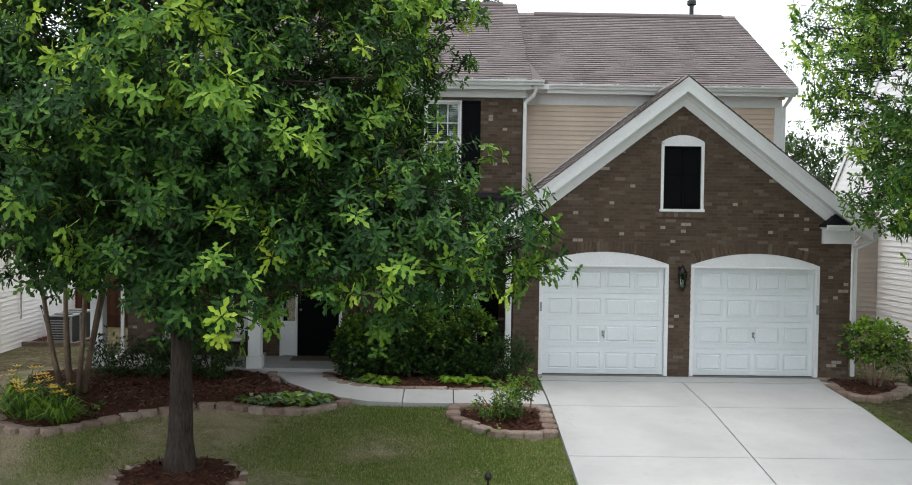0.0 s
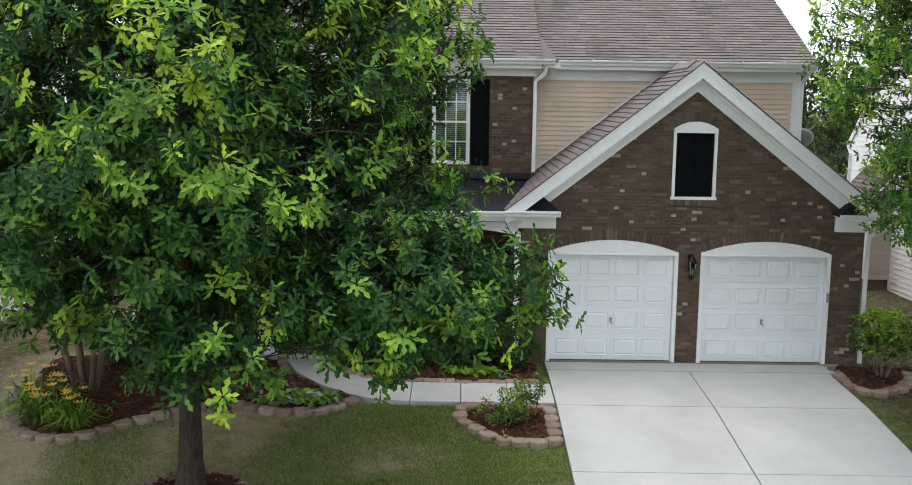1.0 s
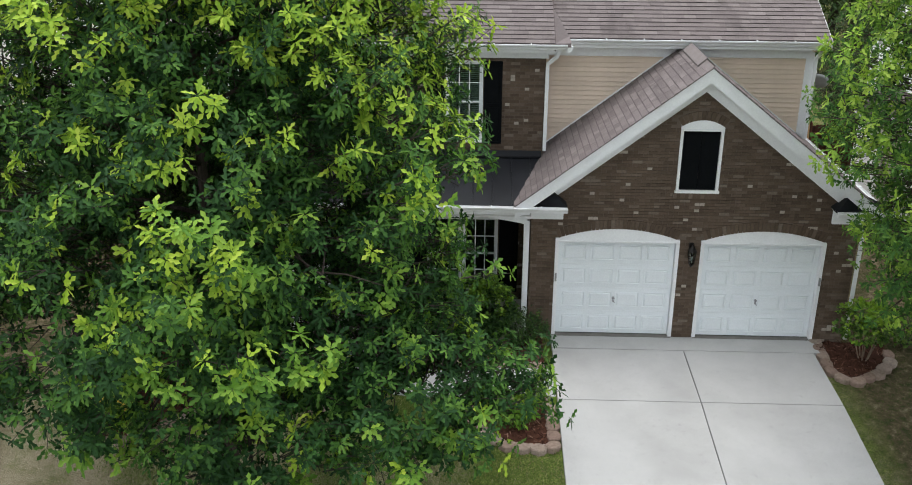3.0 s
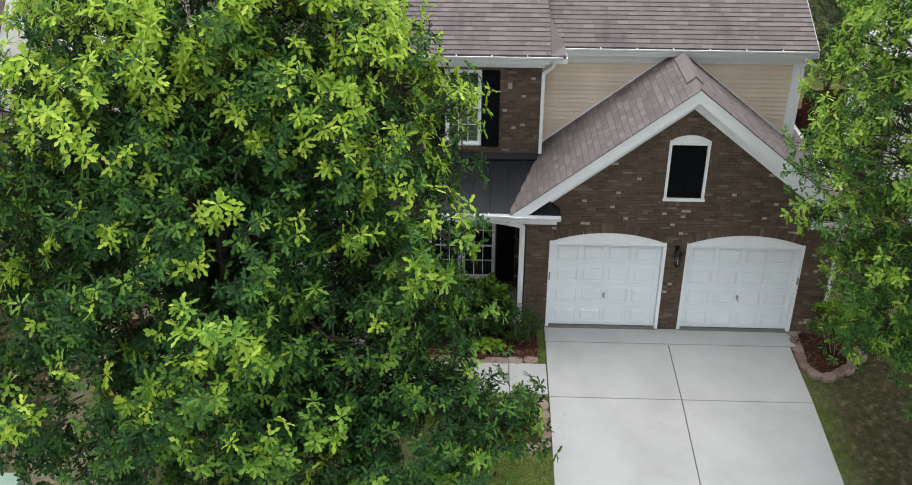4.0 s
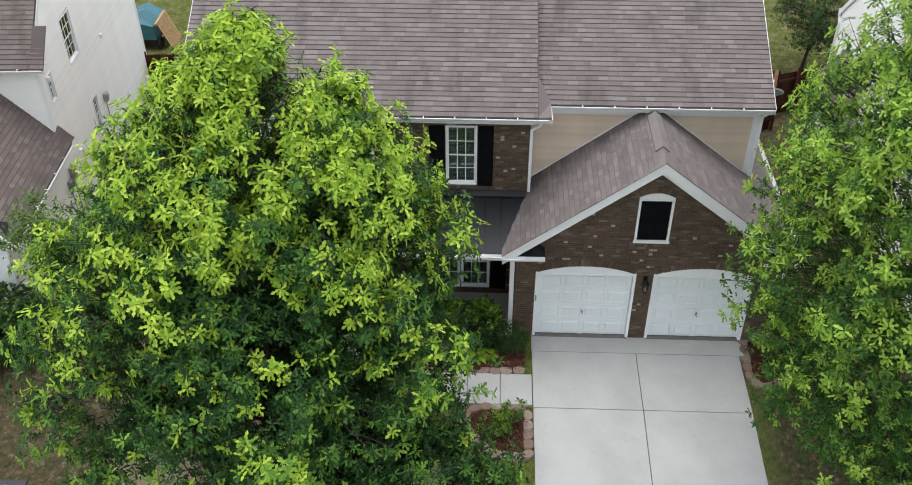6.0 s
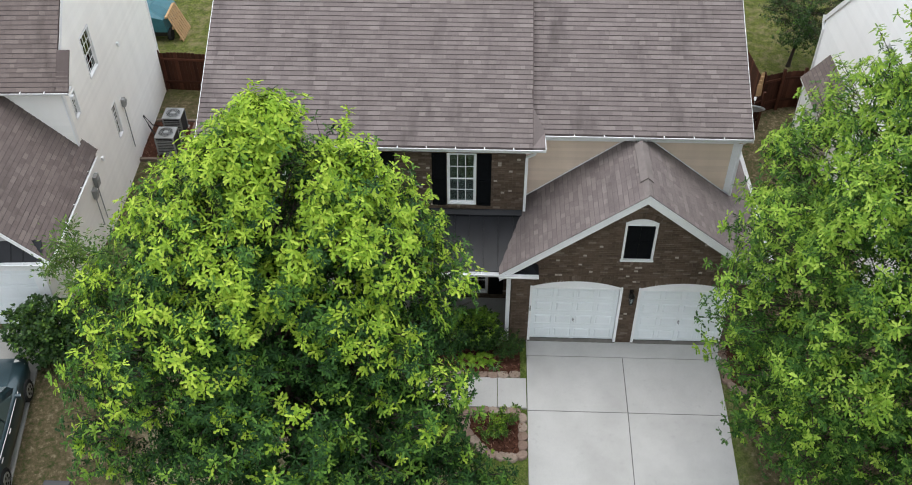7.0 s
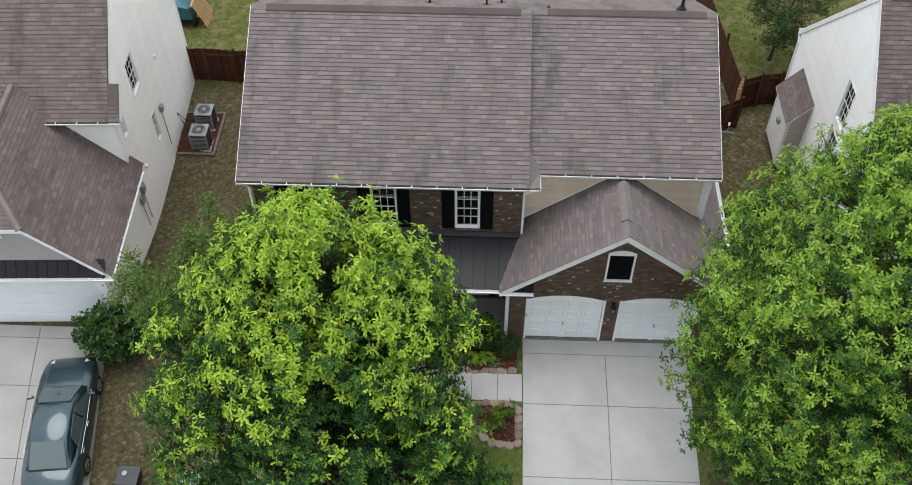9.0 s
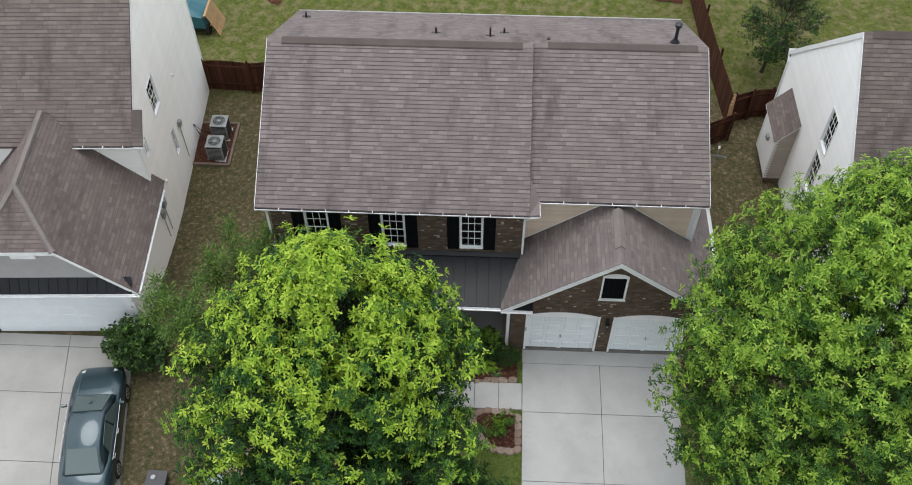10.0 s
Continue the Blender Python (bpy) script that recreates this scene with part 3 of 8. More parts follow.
def mulch_bed(poly, label, rise=0.07, density=330, seed=1):
    """A softly heaped bed of mulch with loose chips lying on it."""
    rng = random.Random(seed)
    xs, ys = [p[0] for p in poly], [p[1] for p in poly]
    step = 0.12
    g = Geo()
    idx = {}

    def hz(x, y):
        d = min(((x - a) ** 2 + (y - b) ** 2) ** 0.5 for a, b in poly)
        return ground_z(x, y) + 0.01 + rise * min(1, d / 0.5) + 0.025 * noise.noise((x * 2.2, y * 2.2, 3))

    nx, ny = int((max(xs) - min(xs)) / step) + 2, int((max(ys) - min(ys)) / step) + 2
    for j in range(ny):
        for i in range(nx):
            x, y = min(xs) + i * step, min(ys) + j * step
            if inside(poly, x + step / 2, y + step / 2):
                q = []
                for a, b in ((i, j), (i + 1, j), (i + 1, j + 1), (i, j + 1)):
                    if (a, b) not in idx:
                        idx[a, b] = len(g.v)
                        px, py = min(xs) + a * step, min(ys) + b * step
                        g.v.append((px, py, hz(px, py)))
                    q.append(idx[a, b])
                g.f.append(tuple(q))
                g.mi.append(0)
    cells = len(g.f)
    bed = lone("mulch_bed", g, MULCH, label, "mulch bed", "", "structure", smooth=True)
    c = Geo()
    for _ in range(int(cells * step * step * density)):
        f = g.f[rng.randrange(cells)]
        x = g.v[f[0]][0] + rng.random() * step
        y = g.v[f[0]][1] + rng.random() * step
        z = hz(x, y) + rng.uniform(0.004, 0.025)
        l, w, a, t = rng.uniform(0.025, 0.075), rng.uniform(0.006, 0.013), rng.uniform(0, math.pi), rng.uniform(-0.5, 0.5)
        u = Vector((math.cos(a) * math.cos(t), math.sin(a) * math.cos(t), math.sin(t)))
        s = Vector((-math.sin(a), math.cos(a), rng.uniform(-0.5, 0.5)))
        p = Vector((x, y, z))
        c.add([p - u * l - s * w, p + u * l - s * w, p + u * l * 0.9 + s * w, p - u * l * 0.9 + s * w], [(0, 1, 2, 3)])
    ch = part("chips", c, CHIPS, bed, "loose red mulch chips")
    ch["kind"] = "stuff"
    return hz


BED_R = [(-6.97, -0.12), (-6.84, -0.62), (-6.46, -1.03), (-5.9, -1.2), (-4.93, -1.32), (-3.8, -1.31), (-2.98, -1.30)]
edging(BED_R, "tan concrete edging stones along the porch shrub bed")
mulch_bed(BED_R + [(-2.95, -0.05), (-3.35, 0.0), (-6.8, 0.0)], "red-brown mulch bed before the porch", seed=2)
BED_L = [(-12.5, -1.4), (-12.35, -2.5), (-12.0, -3.35), (-11.55, -3.88), (-11.0, -4.02), (-10.55, -3.83), (-10.15, -3.46), (-9.75, -3.17), (-9.37, -2.93), (-8.9, -2.66), (-8.4, -2.63), (-7.9, -2.78), (-7.28, -2.88), (-6.75, -2.7), (-6.34, -2.25)]
edging(BED_L, "worn pinkish edging stones curving round the large front bed")
mulch_bed(BED_L + [(-7.0, -1.8), (-7.75, -0.95), (-8.05, -0.3), (-8.12, 0.0), (-12.5, 0.0)], "red-brown mulch bed in front of the porch columns", seed=3)
edging([(-8.06, 0.0), (-8.02, -0.35), (-7.9, -0.75)], "short row of small edging stones beside the path", scale=0.75)
ISLAND = [(-4.48, -2.66), (-4.5, -3.0), (-4.33, -3.35), (-3.95, -3.78), (-3.42, -3.93), (-2.98, -3.86), (-2.95, -3.3), (-2.96, -2.75), (-3.12, -2.54), (-3.6, -2.50), (-4.15, -2.53), (-4.46, -2.64)]
edging(ISLAND, "tan edging stones round a small planted island bed", step=0.29)
mulch_bed(ISLAND, "small red mulch island beside the driveway", seed=4)
TREE_AT = (-8.36, -5.72)
RING = [(TREE_AT[0] + 0.84 * math.cos(a), TREE_AT[1] - 0.15 + 0.74 * math.sin(a)) for a in [k * math.pi / 6 for k in range(13)]]
edging(RING, "low edging stones in a ring round the oak trunk", step=0.33, raised=-0.05, flip=True)
mulch_bed(RING[:-1], "ring of red mulch at the foot of the oak", 0.10, seed=6)
BED_G = [(2.88, -0.05), (2.84, -0.65), (2.82, -1.2), (3.1, -1.6), (3.66, -1.36), (4.1, -0.95), (4.3, -0.4)]
edging(BED_G, "tan edging stones round the bed at the garage corner", step=0.3)
mulch_bed(BED_G + [(4.3, 0.0), (3.45, 0.0)], "small mulch bed at the garage corner", seed=7)


# ---- grass ----
def grass(name, x0, x1, y0, y1, count, label, hmin=0.018, hmax=0.050, seed=3, avoid=(), mat=BLADES, bare=False):
    r = np.random.RandomState(seed)
    x, y = r.uniform(x0, x1, count), r.uniform(y0, y1, count)
    patch = np.array([noise.noise((a * 0.55, b * 0.55, 7)) for a, b in zip(x, y)])
    keep = patch + r.uniform(-0.25, 0.25, count) - np.clip((-6.0 - x) / 8, 0, 0.5) > -0.18
    if bare:
        keep = patch + r.uniform(-0.25, 0.25, count) - np.clip((-6.0 - x) / 8, 0, 0.5) < 0.02
    for poly in avoid:
        keep &= ~np.array([inside(poly, a, b) for a, b in zip(x, y)])
    x, y = x[keep], y[keep]
    n = len(x)
    z = np.array([lot_z(a, b) for a, b in zip(x, y)]) - 0.012
    a = r.uniform(0, 2 * np.pi, n)
    h = r.uniform(hmin, hmax, n)
    w = r.uniform(0.004, 0.009, n)
    lean = r.uniform(0, 0.8, n) * h
    b = r.uniform(0, 2 * np.pi, n)
    v = np.zeros((n, 3, 3))
    v[:, 0] = np.c_[x - np.cos(a) * w, y - np.sin(a) * w, z]
    v[:, 1] = np.c_[x + np.cos(a) * w, y + np.sin(a) * w, z]
    v[:, 2] = np.c_[x + np.cos(b) * lean, y + np.sin(b) * lean, z + h]
    ob = arrays_mesh(name, v.reshape(-1, 3), np.arange(n * 3), np.arange(0, n * 3, 3), None, mat)
    return tagged(ob, label, "grass", "", "stuff")


AVOID = [BED_L + [(-7.0, -1.8), (-8.1, 0.0), (-12.5, 0.0)], ISLAND, RING[:-1]]
grass("grass", -13.5, -2.85, -9.8, -2.45, 260000, "short patchy front lawn grass with bare straw spots", avoid=AVOID)
grass("grass", -13.5, -2.85, -9.8, -2.45, 60000, "dry straw thatch lying in the bare places of the lawn", 0.008, 0.026, 12, AVOID, STRAW, True)
grass("grass", 2.7, 7.5, -6, 11, 30000, "thin brown-green grass between the houses", seed=8, mat=DARK_BLADES)
grass("grass", -16.9, -12.2, -7.5, 13, 40000, "thin brown-green grass strip beside the neighbouring driveway", seed=9, mat=DARK_BLADES)


# ---- pieces of walls and roofs ----
SINGLES, PIECES = [], []


def box_mesh(name, mat):
    """A unit block, shared by all single bricks or shingles of a kind."""
    g = Geo().box(-0.5, 0.5, -0.5, 0.5, -0.5, 0.5)
    me = bpy.data.meshes.new(name)
    me.from_pydata(g.v, [], g.f)
    me.materials.append(mat)
    return me


BRICK_UNIT = box_mesh("brick", BRICK_ONE)
PALE_UNIT = box_mesh("brick", PALE_BRICK)


def brick_wall(parent, name, y, spans, z0, z1, single_zone, label, facing=-1, axis="x", keep=lambda a, z: True, white=()):
    """A mortar core with brick courses. spans(z) gives the free stretches of a course; single_zone(a, z) picks the bricks that are objects of their own."""
    rng = random.Random(hash(name) % 1000 if False else len(name) * 7)
    course, length, gap, deep = 0.0680, 0.205, 0.010, 0.012
    core, mass, singles = Geo(), Geo(), []
    k, z = 0, z0

    def put(geo, a0, a1, d0, d1, za, zb):
        if axis == "x":
            geo.box(a0, a1, min(d0, d1), max(d0, d1), za, zb)
        else:
            geo.box(min(d0, d1), max(d0, d1), a0, a1, za, zb)

    while z < z1 - 0.01:
        zt = min(z + course, z1)
        for a0, a1 in spans((z + zt) / 2):
            if a1 - a0 < 0.02:
                continue
            put(core, a0, a1, y - facing * 0.001, y - facing * 0.2, z, zt)
            a = a0 - (length / 2 if k % 2 else 0.0) - (a0 % length)
            while a < a1:
                b0, b1 = max(a + gap / 2, a0), min(a + length - gap / 2, a1)
                if b1 - b0 > 0.03 and keep((b0 + b1) / 2, (z + zt) / 2):
                    cuts = [(b0, b1, 0)]
                    if b1 - b0 > 0.17 and rng.random() < 0.10:
                        c = (b0 + b1) / 2
                        cuts = [(b0, c - gap / 2, int(rng.random() < 0.3)), (c + gap / 2, b1, int(rng.random() < 0.3))]
                    for c0, c1, pale in cuts:
                        proud = deep + rng.uniform(-0.003, 0.003)
                        if single_zone((c0 + c1) / 2, (z + zt) / 2) and len(singles) < 300:
                            singles.append((c0, c1, proud, z + gap / 2, zt - gap / 2, pale))
                        else:
                            n = len(mass.f)
                            put(mass, c0, c1, y, y + facing * proud, z + gap / 2, zt - gap / 2)
                            if pale:
                                mass.mi[n:] = [1] * (len(mass.f) - n)
                a += length
        z, k = zt, k + 1
    w = part(name, core, MORTAR, parent, label)
    if mass.v:
        m = part("brickwork", mass, [BRICK, PALE_BRICK], w)
        m["kind"] = "stuff"
    SINGLES.append(("brick", w, y, facing, axis, singles))
    return w


def flush_singles():
    for kind, w, y, facing, axis, singles in SINGLES:
        for b0, b1, proud, za, zb, pale in singles:
            ob = new("brick", PALE_UNIT if pale else BRICK_UNIT)
            mid = y + facing * proud / 2
            at = ((b0 + b1) / 2, mid, (za + zb) / 2) if axis == "x" else (mid, (b0 + b1) / 2, (za + zb) / 2)
            place(ob, w, at)
            ob.scale = (b1 - b0, proud, zb - za) if axis == "x" else (proud, b1 - b0, zb - za)


def shingle_plane(parent, name, o, u, v, width, run, clip, label, tab=0.25, rows=0.146, singles=0, single_rows=(0, 99), mat=None, seed=1, band_mat=None):
    """Lapped shingle tabs of uneven width, each with a darker band that paints in the shadow line under the next
    course. o: eave corner, u: along the eave, v: up the slope; clip(a, b) says whether a tab lies on the roof.
    """
    rng = random.Random(seed)
    o, u, v = Vector(o), Vector(u).normalized(), Vector(v).normalized()
    n = u.cross(v).normalized()
    if n.z < 0:
        n = -n
    g, ones = Geo(), []

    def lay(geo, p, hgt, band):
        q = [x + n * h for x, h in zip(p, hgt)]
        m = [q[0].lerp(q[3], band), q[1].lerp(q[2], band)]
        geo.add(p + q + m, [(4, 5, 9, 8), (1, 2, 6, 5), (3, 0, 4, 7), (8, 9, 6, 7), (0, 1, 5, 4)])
        # Index 1: painted shadow band at the top, and the cut butt edge.
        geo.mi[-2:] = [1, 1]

    nr = int(run / rows) + 1
    for r in range(nr):
        b0, b1 = r * rows, min((r + 1) * rows + 0.03, run)
        if b1 - b0 < 0.02:
            continue
        a = -rng.uniform(0, tab)
        while a < width:
            wide = tab * rng.choice((0.5, 0.7, 0.9, 1.0, 1.2, 1.5))
            a0, a1 = max(a + 0.0015, 0), min(a + wide - 0.0015, width)
            t = rng.choice((0.013, 0.014, 0.015, 0.018))
            if a1 - a0 > 0.03:
                lim = clip((a0 + a1) / 2, (b0 + b1) / 2)
                if lim:
                    lo, hi = (lim if isinstance(lim, tuple) else (0, width))
                    a0, a1 = max(a0, lo), min(a1, hi)
                    if a1 - a0 > 0.02:
                        p = [o + u * a0 + v * b0, o + u * a1 + v * b0, o + u * a1 + v * b1, o + u * a0 + v * b1]
                        hgt = [t + 0.004, t + 0.004, 0.002, 0.002]
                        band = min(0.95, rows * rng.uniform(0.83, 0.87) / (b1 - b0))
                        if singles and len(ones) < singles and single_rows[0] <= r < single_rows[1]:
                            ones.append((p, hgt, band))
                        else:
                            lay(g, p, hgt, band)
            a += wide
    if not g.v:
        return None
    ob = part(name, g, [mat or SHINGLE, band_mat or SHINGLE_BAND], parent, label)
    ob["kind"] = "stuff"
    for p, hgt, band in ones:
        s = Geo()
        lay(s, p, hgt, band)
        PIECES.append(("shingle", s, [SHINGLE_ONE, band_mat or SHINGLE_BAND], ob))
    return ob




def flush_pieces():
    for name, g, mat, parent in PIECES:
        a = np.array(g.v)
        o = a.mean(0)
        me = bpy.data.meshes.new(name)
        me.from_pydata([tuple(p) for p in a - o], [], g.f)
        me.polygons.foreach_set("material_index", g.mi)
        mesh_object(name, me, mat, parent, "", tuple(o))


def siding(parent, name, plane, axis, facing, spans, z0, z1, mat, label, lap=0.115, back=0.12):
    """Lapped boards: each board is a wedge, thick at its lower edge."""
    core = Geo()
    z, first = z0, None
    boards = []
    while z < z1 - 0.01:
        zt = min(z + lap, z1)
        for a0, a1 in spans((z + zt) / 2):
            if a1 - a0 > 0.03:
                boards.append((a0, a1, z, zt))
        z = zt
    zs = sorted(set([b[2] for b in boards] + [b[3] for b in boards]))
    for a0, a1, za, zb in boards:
        d0, d1 = plane - facing * 0.002, plane - facing * back
        if axis == "x":
            core.box(a0, a1, min(d0, d1), max(d0, d1), za, zb)
        else:
            core.box(min(d0, d1), max(d0, d1), a0, a1, za, zb)
    w = part(name, core, mat, parent, label)
    for a0, a1, za, zb in boards:
        g = Geo()
        t0, t1 = facing * 0.020, facing * 0.004
        prof = [(plane, za), (plane + t0, za), (plane + t0, za + 0.012), (plane + t1, zb), (plane, zb)]
        if axis == "x":
            g.prism([(a0, d, z) for d, z in prof], (a1 - a0, 0, 0))
        else:
            g.prism([(d, a0, z) for d, z in prof], (0, a1 - a0, 0))
        part("siding_board", g, mat, w)
    return w


def bar(g, p, q, w, h, up=(0, 0, 1)):
    """A straight board from p to q; w across, h along up, hanging below the line."""
    p, q, up = Vector(p), Vector(q), Vector(up).normalized()
    d = (q - p).normalized()
    s = d.cross(up).normalized()
    t = s.cross(d).normalized()
    ring = [p - s * w / 2, p + s * w / 2, p + s * w / 2 - t * h, p - s * w / 2 - t * h]
    return g.prism(ring, q - p)


def gutter(parent, p, q, out, name="gutter", size=0.125):
    """An ogee gutter from p to q with its front turned to out."""
    p, q, o = Vector(p), Vector(q), Vector(out).normalized()
    z = Vector((0, 0, 1))
    s = size
    prof = [(0, 0), (0, -s * 0.85), (s * 0.55, -s * 0.85), (s * 0.70, -s * 0.5), (s * 0.95, -s * 0.25), (s, 0.0), (s * 0.9, 0.004), (s * 0.86, -s * 0.22), (s * 0.6, -s * 0.45), (s * 0.48, -s * 0.76), (s * 0.07, -s * 0.76), (s * 0.07, 0)]
    g = Geo().prism([p + o * a + z * b for a, b in prof], q - p)
    gt = part(name, g, GUTTER, parent, "white ogee gutter")
    n = int((q - p).length / 0.8)
    for i in range(1, n + 1):
        c = p + (q - p) * (i / (n + 1))
        d = (q - p).normalized() * 0.012
        h = Geo().prism([c + z * 0.006, c + o * s + z * 0.006, c + o * s + z * 0.016, c + z * 0.016], d * 2)
        part("hanger", h, GUTTER, gt)
    return gt


def downspout(parent, pts, size=0.062):
    g = Geo()
    pts = [Vector(p) for p in pts]
    rings = []
    for i, p in enumerate(pts):
        d = (pts[min(i + 1, len(pts) - 1)] - pts[max(i - 1, 0)]).normalized()
        a = Vector((1, 0, 0)) if abs(d.x) < 0.8 else Vector((0, 1, 0))
        b = d.cross(a).normalized()
        a = b.cross(d).normalized()
        rings.append([p + a * size * 0.6 + b * size * 0.45, p - a * size * 0.6 + b * size * 0.45, p - a * size * 0.6 - b * size * 0.45, p + a * size * 0.6 - b * size * 0.45])
    g.loft(rings)
    return part("downspout", g, GUTTER, parent, "white metal downspout", bevel=0.004)


def window(parent, x0, x1, z0, z1, y, cols=3, rows=2, facing=-1, axis="x", blinds=True, sill=None, frame=0.042, name="window", deep=0.09):
    """A double-hung window with real panes, muntins, blinds and a dark room behind it."""
    w = new(name)
    c = ((x0 + x1) / 2, y, z0) if axis == "x" else (y, (x0 + x1) / 2, z0)
    place(w, parent, c)
    w["label"] = "white double-hung window with muntins"

    def B(g, a0, a1, d0, d1, za, zb):
        d0, d1 = y + facing * d0, y + facing * d1
        if axis == "x":
            return g.box(a0, a1, min(d0, d1), max(d0, d1), za, zb)
        return g.box(min(d0, d1), max(d0, d1), a0, a1, za, zb)

    f = Geo()
    B(f, x0, x0 + frame, -deep, 0.035, z0, z1)
    B(f, x1 - frame, x1, -deep, 0.035, z0, z1)
    B(f, x0 + frame, x1 - frame, -deep, 0.035, z1 - frame, z1)
    B(f, x0 + frame, x1 - frame, -deep, 0.040, z0, z0 + frame)
    part("window_frame", f, WHITE, w, bevel=0.006)
    a0, a1, b0, b1 = x0 + frame, x1 - frame, z0 + frame, z1 - frame
    mid = (b0 + b1) / 2
    for k, (za, zb, d) in enumerate(((b0, mid + 0.02, -0.045), (mid - 0.02, b1, -0.015))):
        s = Geo()
        r = 0.036
        B(s, a0, a0 + r, d - 0.025, d, za, zb)
        B(s, a1 - r, a1, d - 0.025, d, za, zb)
        B(s, a0 + r, a1 - r, d - 0.025, d, za, za + r)
        B(s, a0 + r, a1 - r, d - 0.025, d, zb - r, zb)
        sash = part("sash", s, WHITE, w)
        m = Geo()
        for i in range(1, cols):
            xx = a0 + r + (a1 - a0 - 2 * r) * i / cols
            B(m, xx - 0.010, xx + 0.010, d - 0.018, d - 0.003, za + r, zb - r)
        for j in range(1, rows):
            zz = za + r + (zb - za - 2 * r) * j / rows
            B(m, a0 + r, a1 - r, d - 0.0175, d - 0.0035, zz - 0.010, zz + 0.010)
        if m.v:
            part("muntins", m, WHITE, sash)
        p = Geo()
        B(p, a0 + r, a1 - r, d - 0.016, d - 0.012, za + r, zb - r)
        pane = part("pane", p, GLASS, sash)
        pane.visible_shadow = False
    if blinds:
        bl = Geo()
        z = b0 + 0.02
        while z < b1:
            B(bl, a0 + 0.02, a1 - 0.02, -0.108, -0.096, z, z + 0.024)
            z += 0.042
        part("blind", bl, BLIND, w, "white slatted blind")
    room = Geo()
    dd = 0.9
    B(room, x0 - 0.3, x1 + 0.3, -dd - 0.05, -dd, z0 - 0.3, z1 + 0.3)
    part("room_back", room, INTERIOR, w)
    if sill:
        s = Geo()
        B(s, x0 - 0.05, x1 + 0.05, -0.05, 0.045, z0 - 0.095, z0 - 0.008)
        part("window_sill", s, MORTAR, w, "rowlock brick sill")
        n = int((x1 - x0 + 0.1) / 0.075)
        for i in range(n):
            q = x0 - 0.05 + i * (x1 - x0 + 0.1) / n
            PIECES.append(("sill_brick", B(Geo(), q + 0.004, q + (x1 - x0 + 0.1) / n - 0.004, -0.045, 0.055, z0 - 0.10, z0 - 0.003), BRICK_ONE, w))
    return w


def shutter(parent, x0, x1, z0, z1, y, facing=-1):
    s = new("shutter")
    place(s, parent, ((x0 + x1) / 2, y, z0))
    s["label"] = "black panelled shutter"
    st = 0.055
    mid = z0 + (z1 - z0) * 0.48
    f = Geo()
    f.box(x0, x0 + st, y - 0.032, y, z0, z1).box(x1 - st, x1, y - 0.032, y, z0, z1)
    for a, b in ((z0, z0 + st), (mid - st / 2, mid + st / 2), (z1 - st, z1)):
        f.box(x0 + st, x1 - st, y - 0.032, y, a, b)
    part("shutter_frame", f, SHUTTER, s)
    for a, b in ((z0 + st, mid - st / 2), (mid + st / 2, z1 - st)):
        l = Geo().box(x0 + st, x1 - st, y - 0.010, y, a, b)
        l.box(x0 + st + 0.03, x1 - st - 0.03, y - 0.022, y - 0.010, a + 0.03, b - 0.03)
        part("shutter_panel", l, SHUTTER, s, bevel=0.004)
    return s


# ---- the house ----
HOUSE = thing("house", (-4.2, 5.0, 0), "two-storey brown brick and beige siding house with shingle roof", "house")
GX0, GX1 = -3.32, 3.42
APEX, PITCH = 5.93, 0.776
SIDE_Y = 2.25
WING_Y = 1.60
DOORS = [(-2.80, -0.22), (0.22, 2.80)]
SPRING, CROWN = 2.235, 2.475


def arch_half(z, half, spring, crown):
    """Half the width of a segmental arch at height z."""
    if z <= spring:
        return half
    rise = crown - spring
    R = (half * half + rise * rise) / (2 * rise)
    d = R * R - (z - crown + R) ** 2
    return math.sqrt(d) if d > 0 and z < crown else 0.0


def gable_spans(z):
    hw = (APEX - 0.12 - z) / PITCH
    a0, a1 = max(GX0, -hw), min(GX1, hw)
    if a1 <= a0:
        return []
    cuts = []
    for d0, d1 in DOORS:
        c = (d0 + d1) / 2
        h = arch_half(z, (d1 - d0) / 2, SPRING, CROWN)
        if h > 0:
            cuts.append((c - h, c + h))
    if 3.29 < z < 4.81:
        h = arch_half(z, 0.43, 4.67, 4.81)
        cuts.append((-h + 0.01, h + 0.01))
    res, a = [], a0
    for c0, c1 in sorted(cuts):
        res.append((a, max(a, c0)))
        a = max(a, c1)
    res.append((a, a1))
    return [(p, q) for p, q in res if q - p > 0.02]


def rowlock_zone(a, z):
    """Bricks are left out where the soldier arches stand."""
    for d0, d1 in DOORS:
        c, half = (d0 + d1) / 2, (d1 - d0) / 2
        if z > SPRING - 0.03 and abs(a - c) < arch_half(z - 0.19, half + 0.01, SPRING, CROWN) + 0.01:
            return False
    if z > 4.66 and abs(a - 0.01) < arch_half(z - 0.18, 0.55, 4.67, 4.81) + 0.02 and z < 5.03:
        return False
    return True


GARAGE = brick_wall(HOUSE, "garage_wall", 0.0, gable_spans, -0.12, APEX - 0.15, lambda a, z: a < -0.25 and z > 2.45 and z < 4.6,
                    "brown running-bond brick gable wall", keep=rowlock_zone)


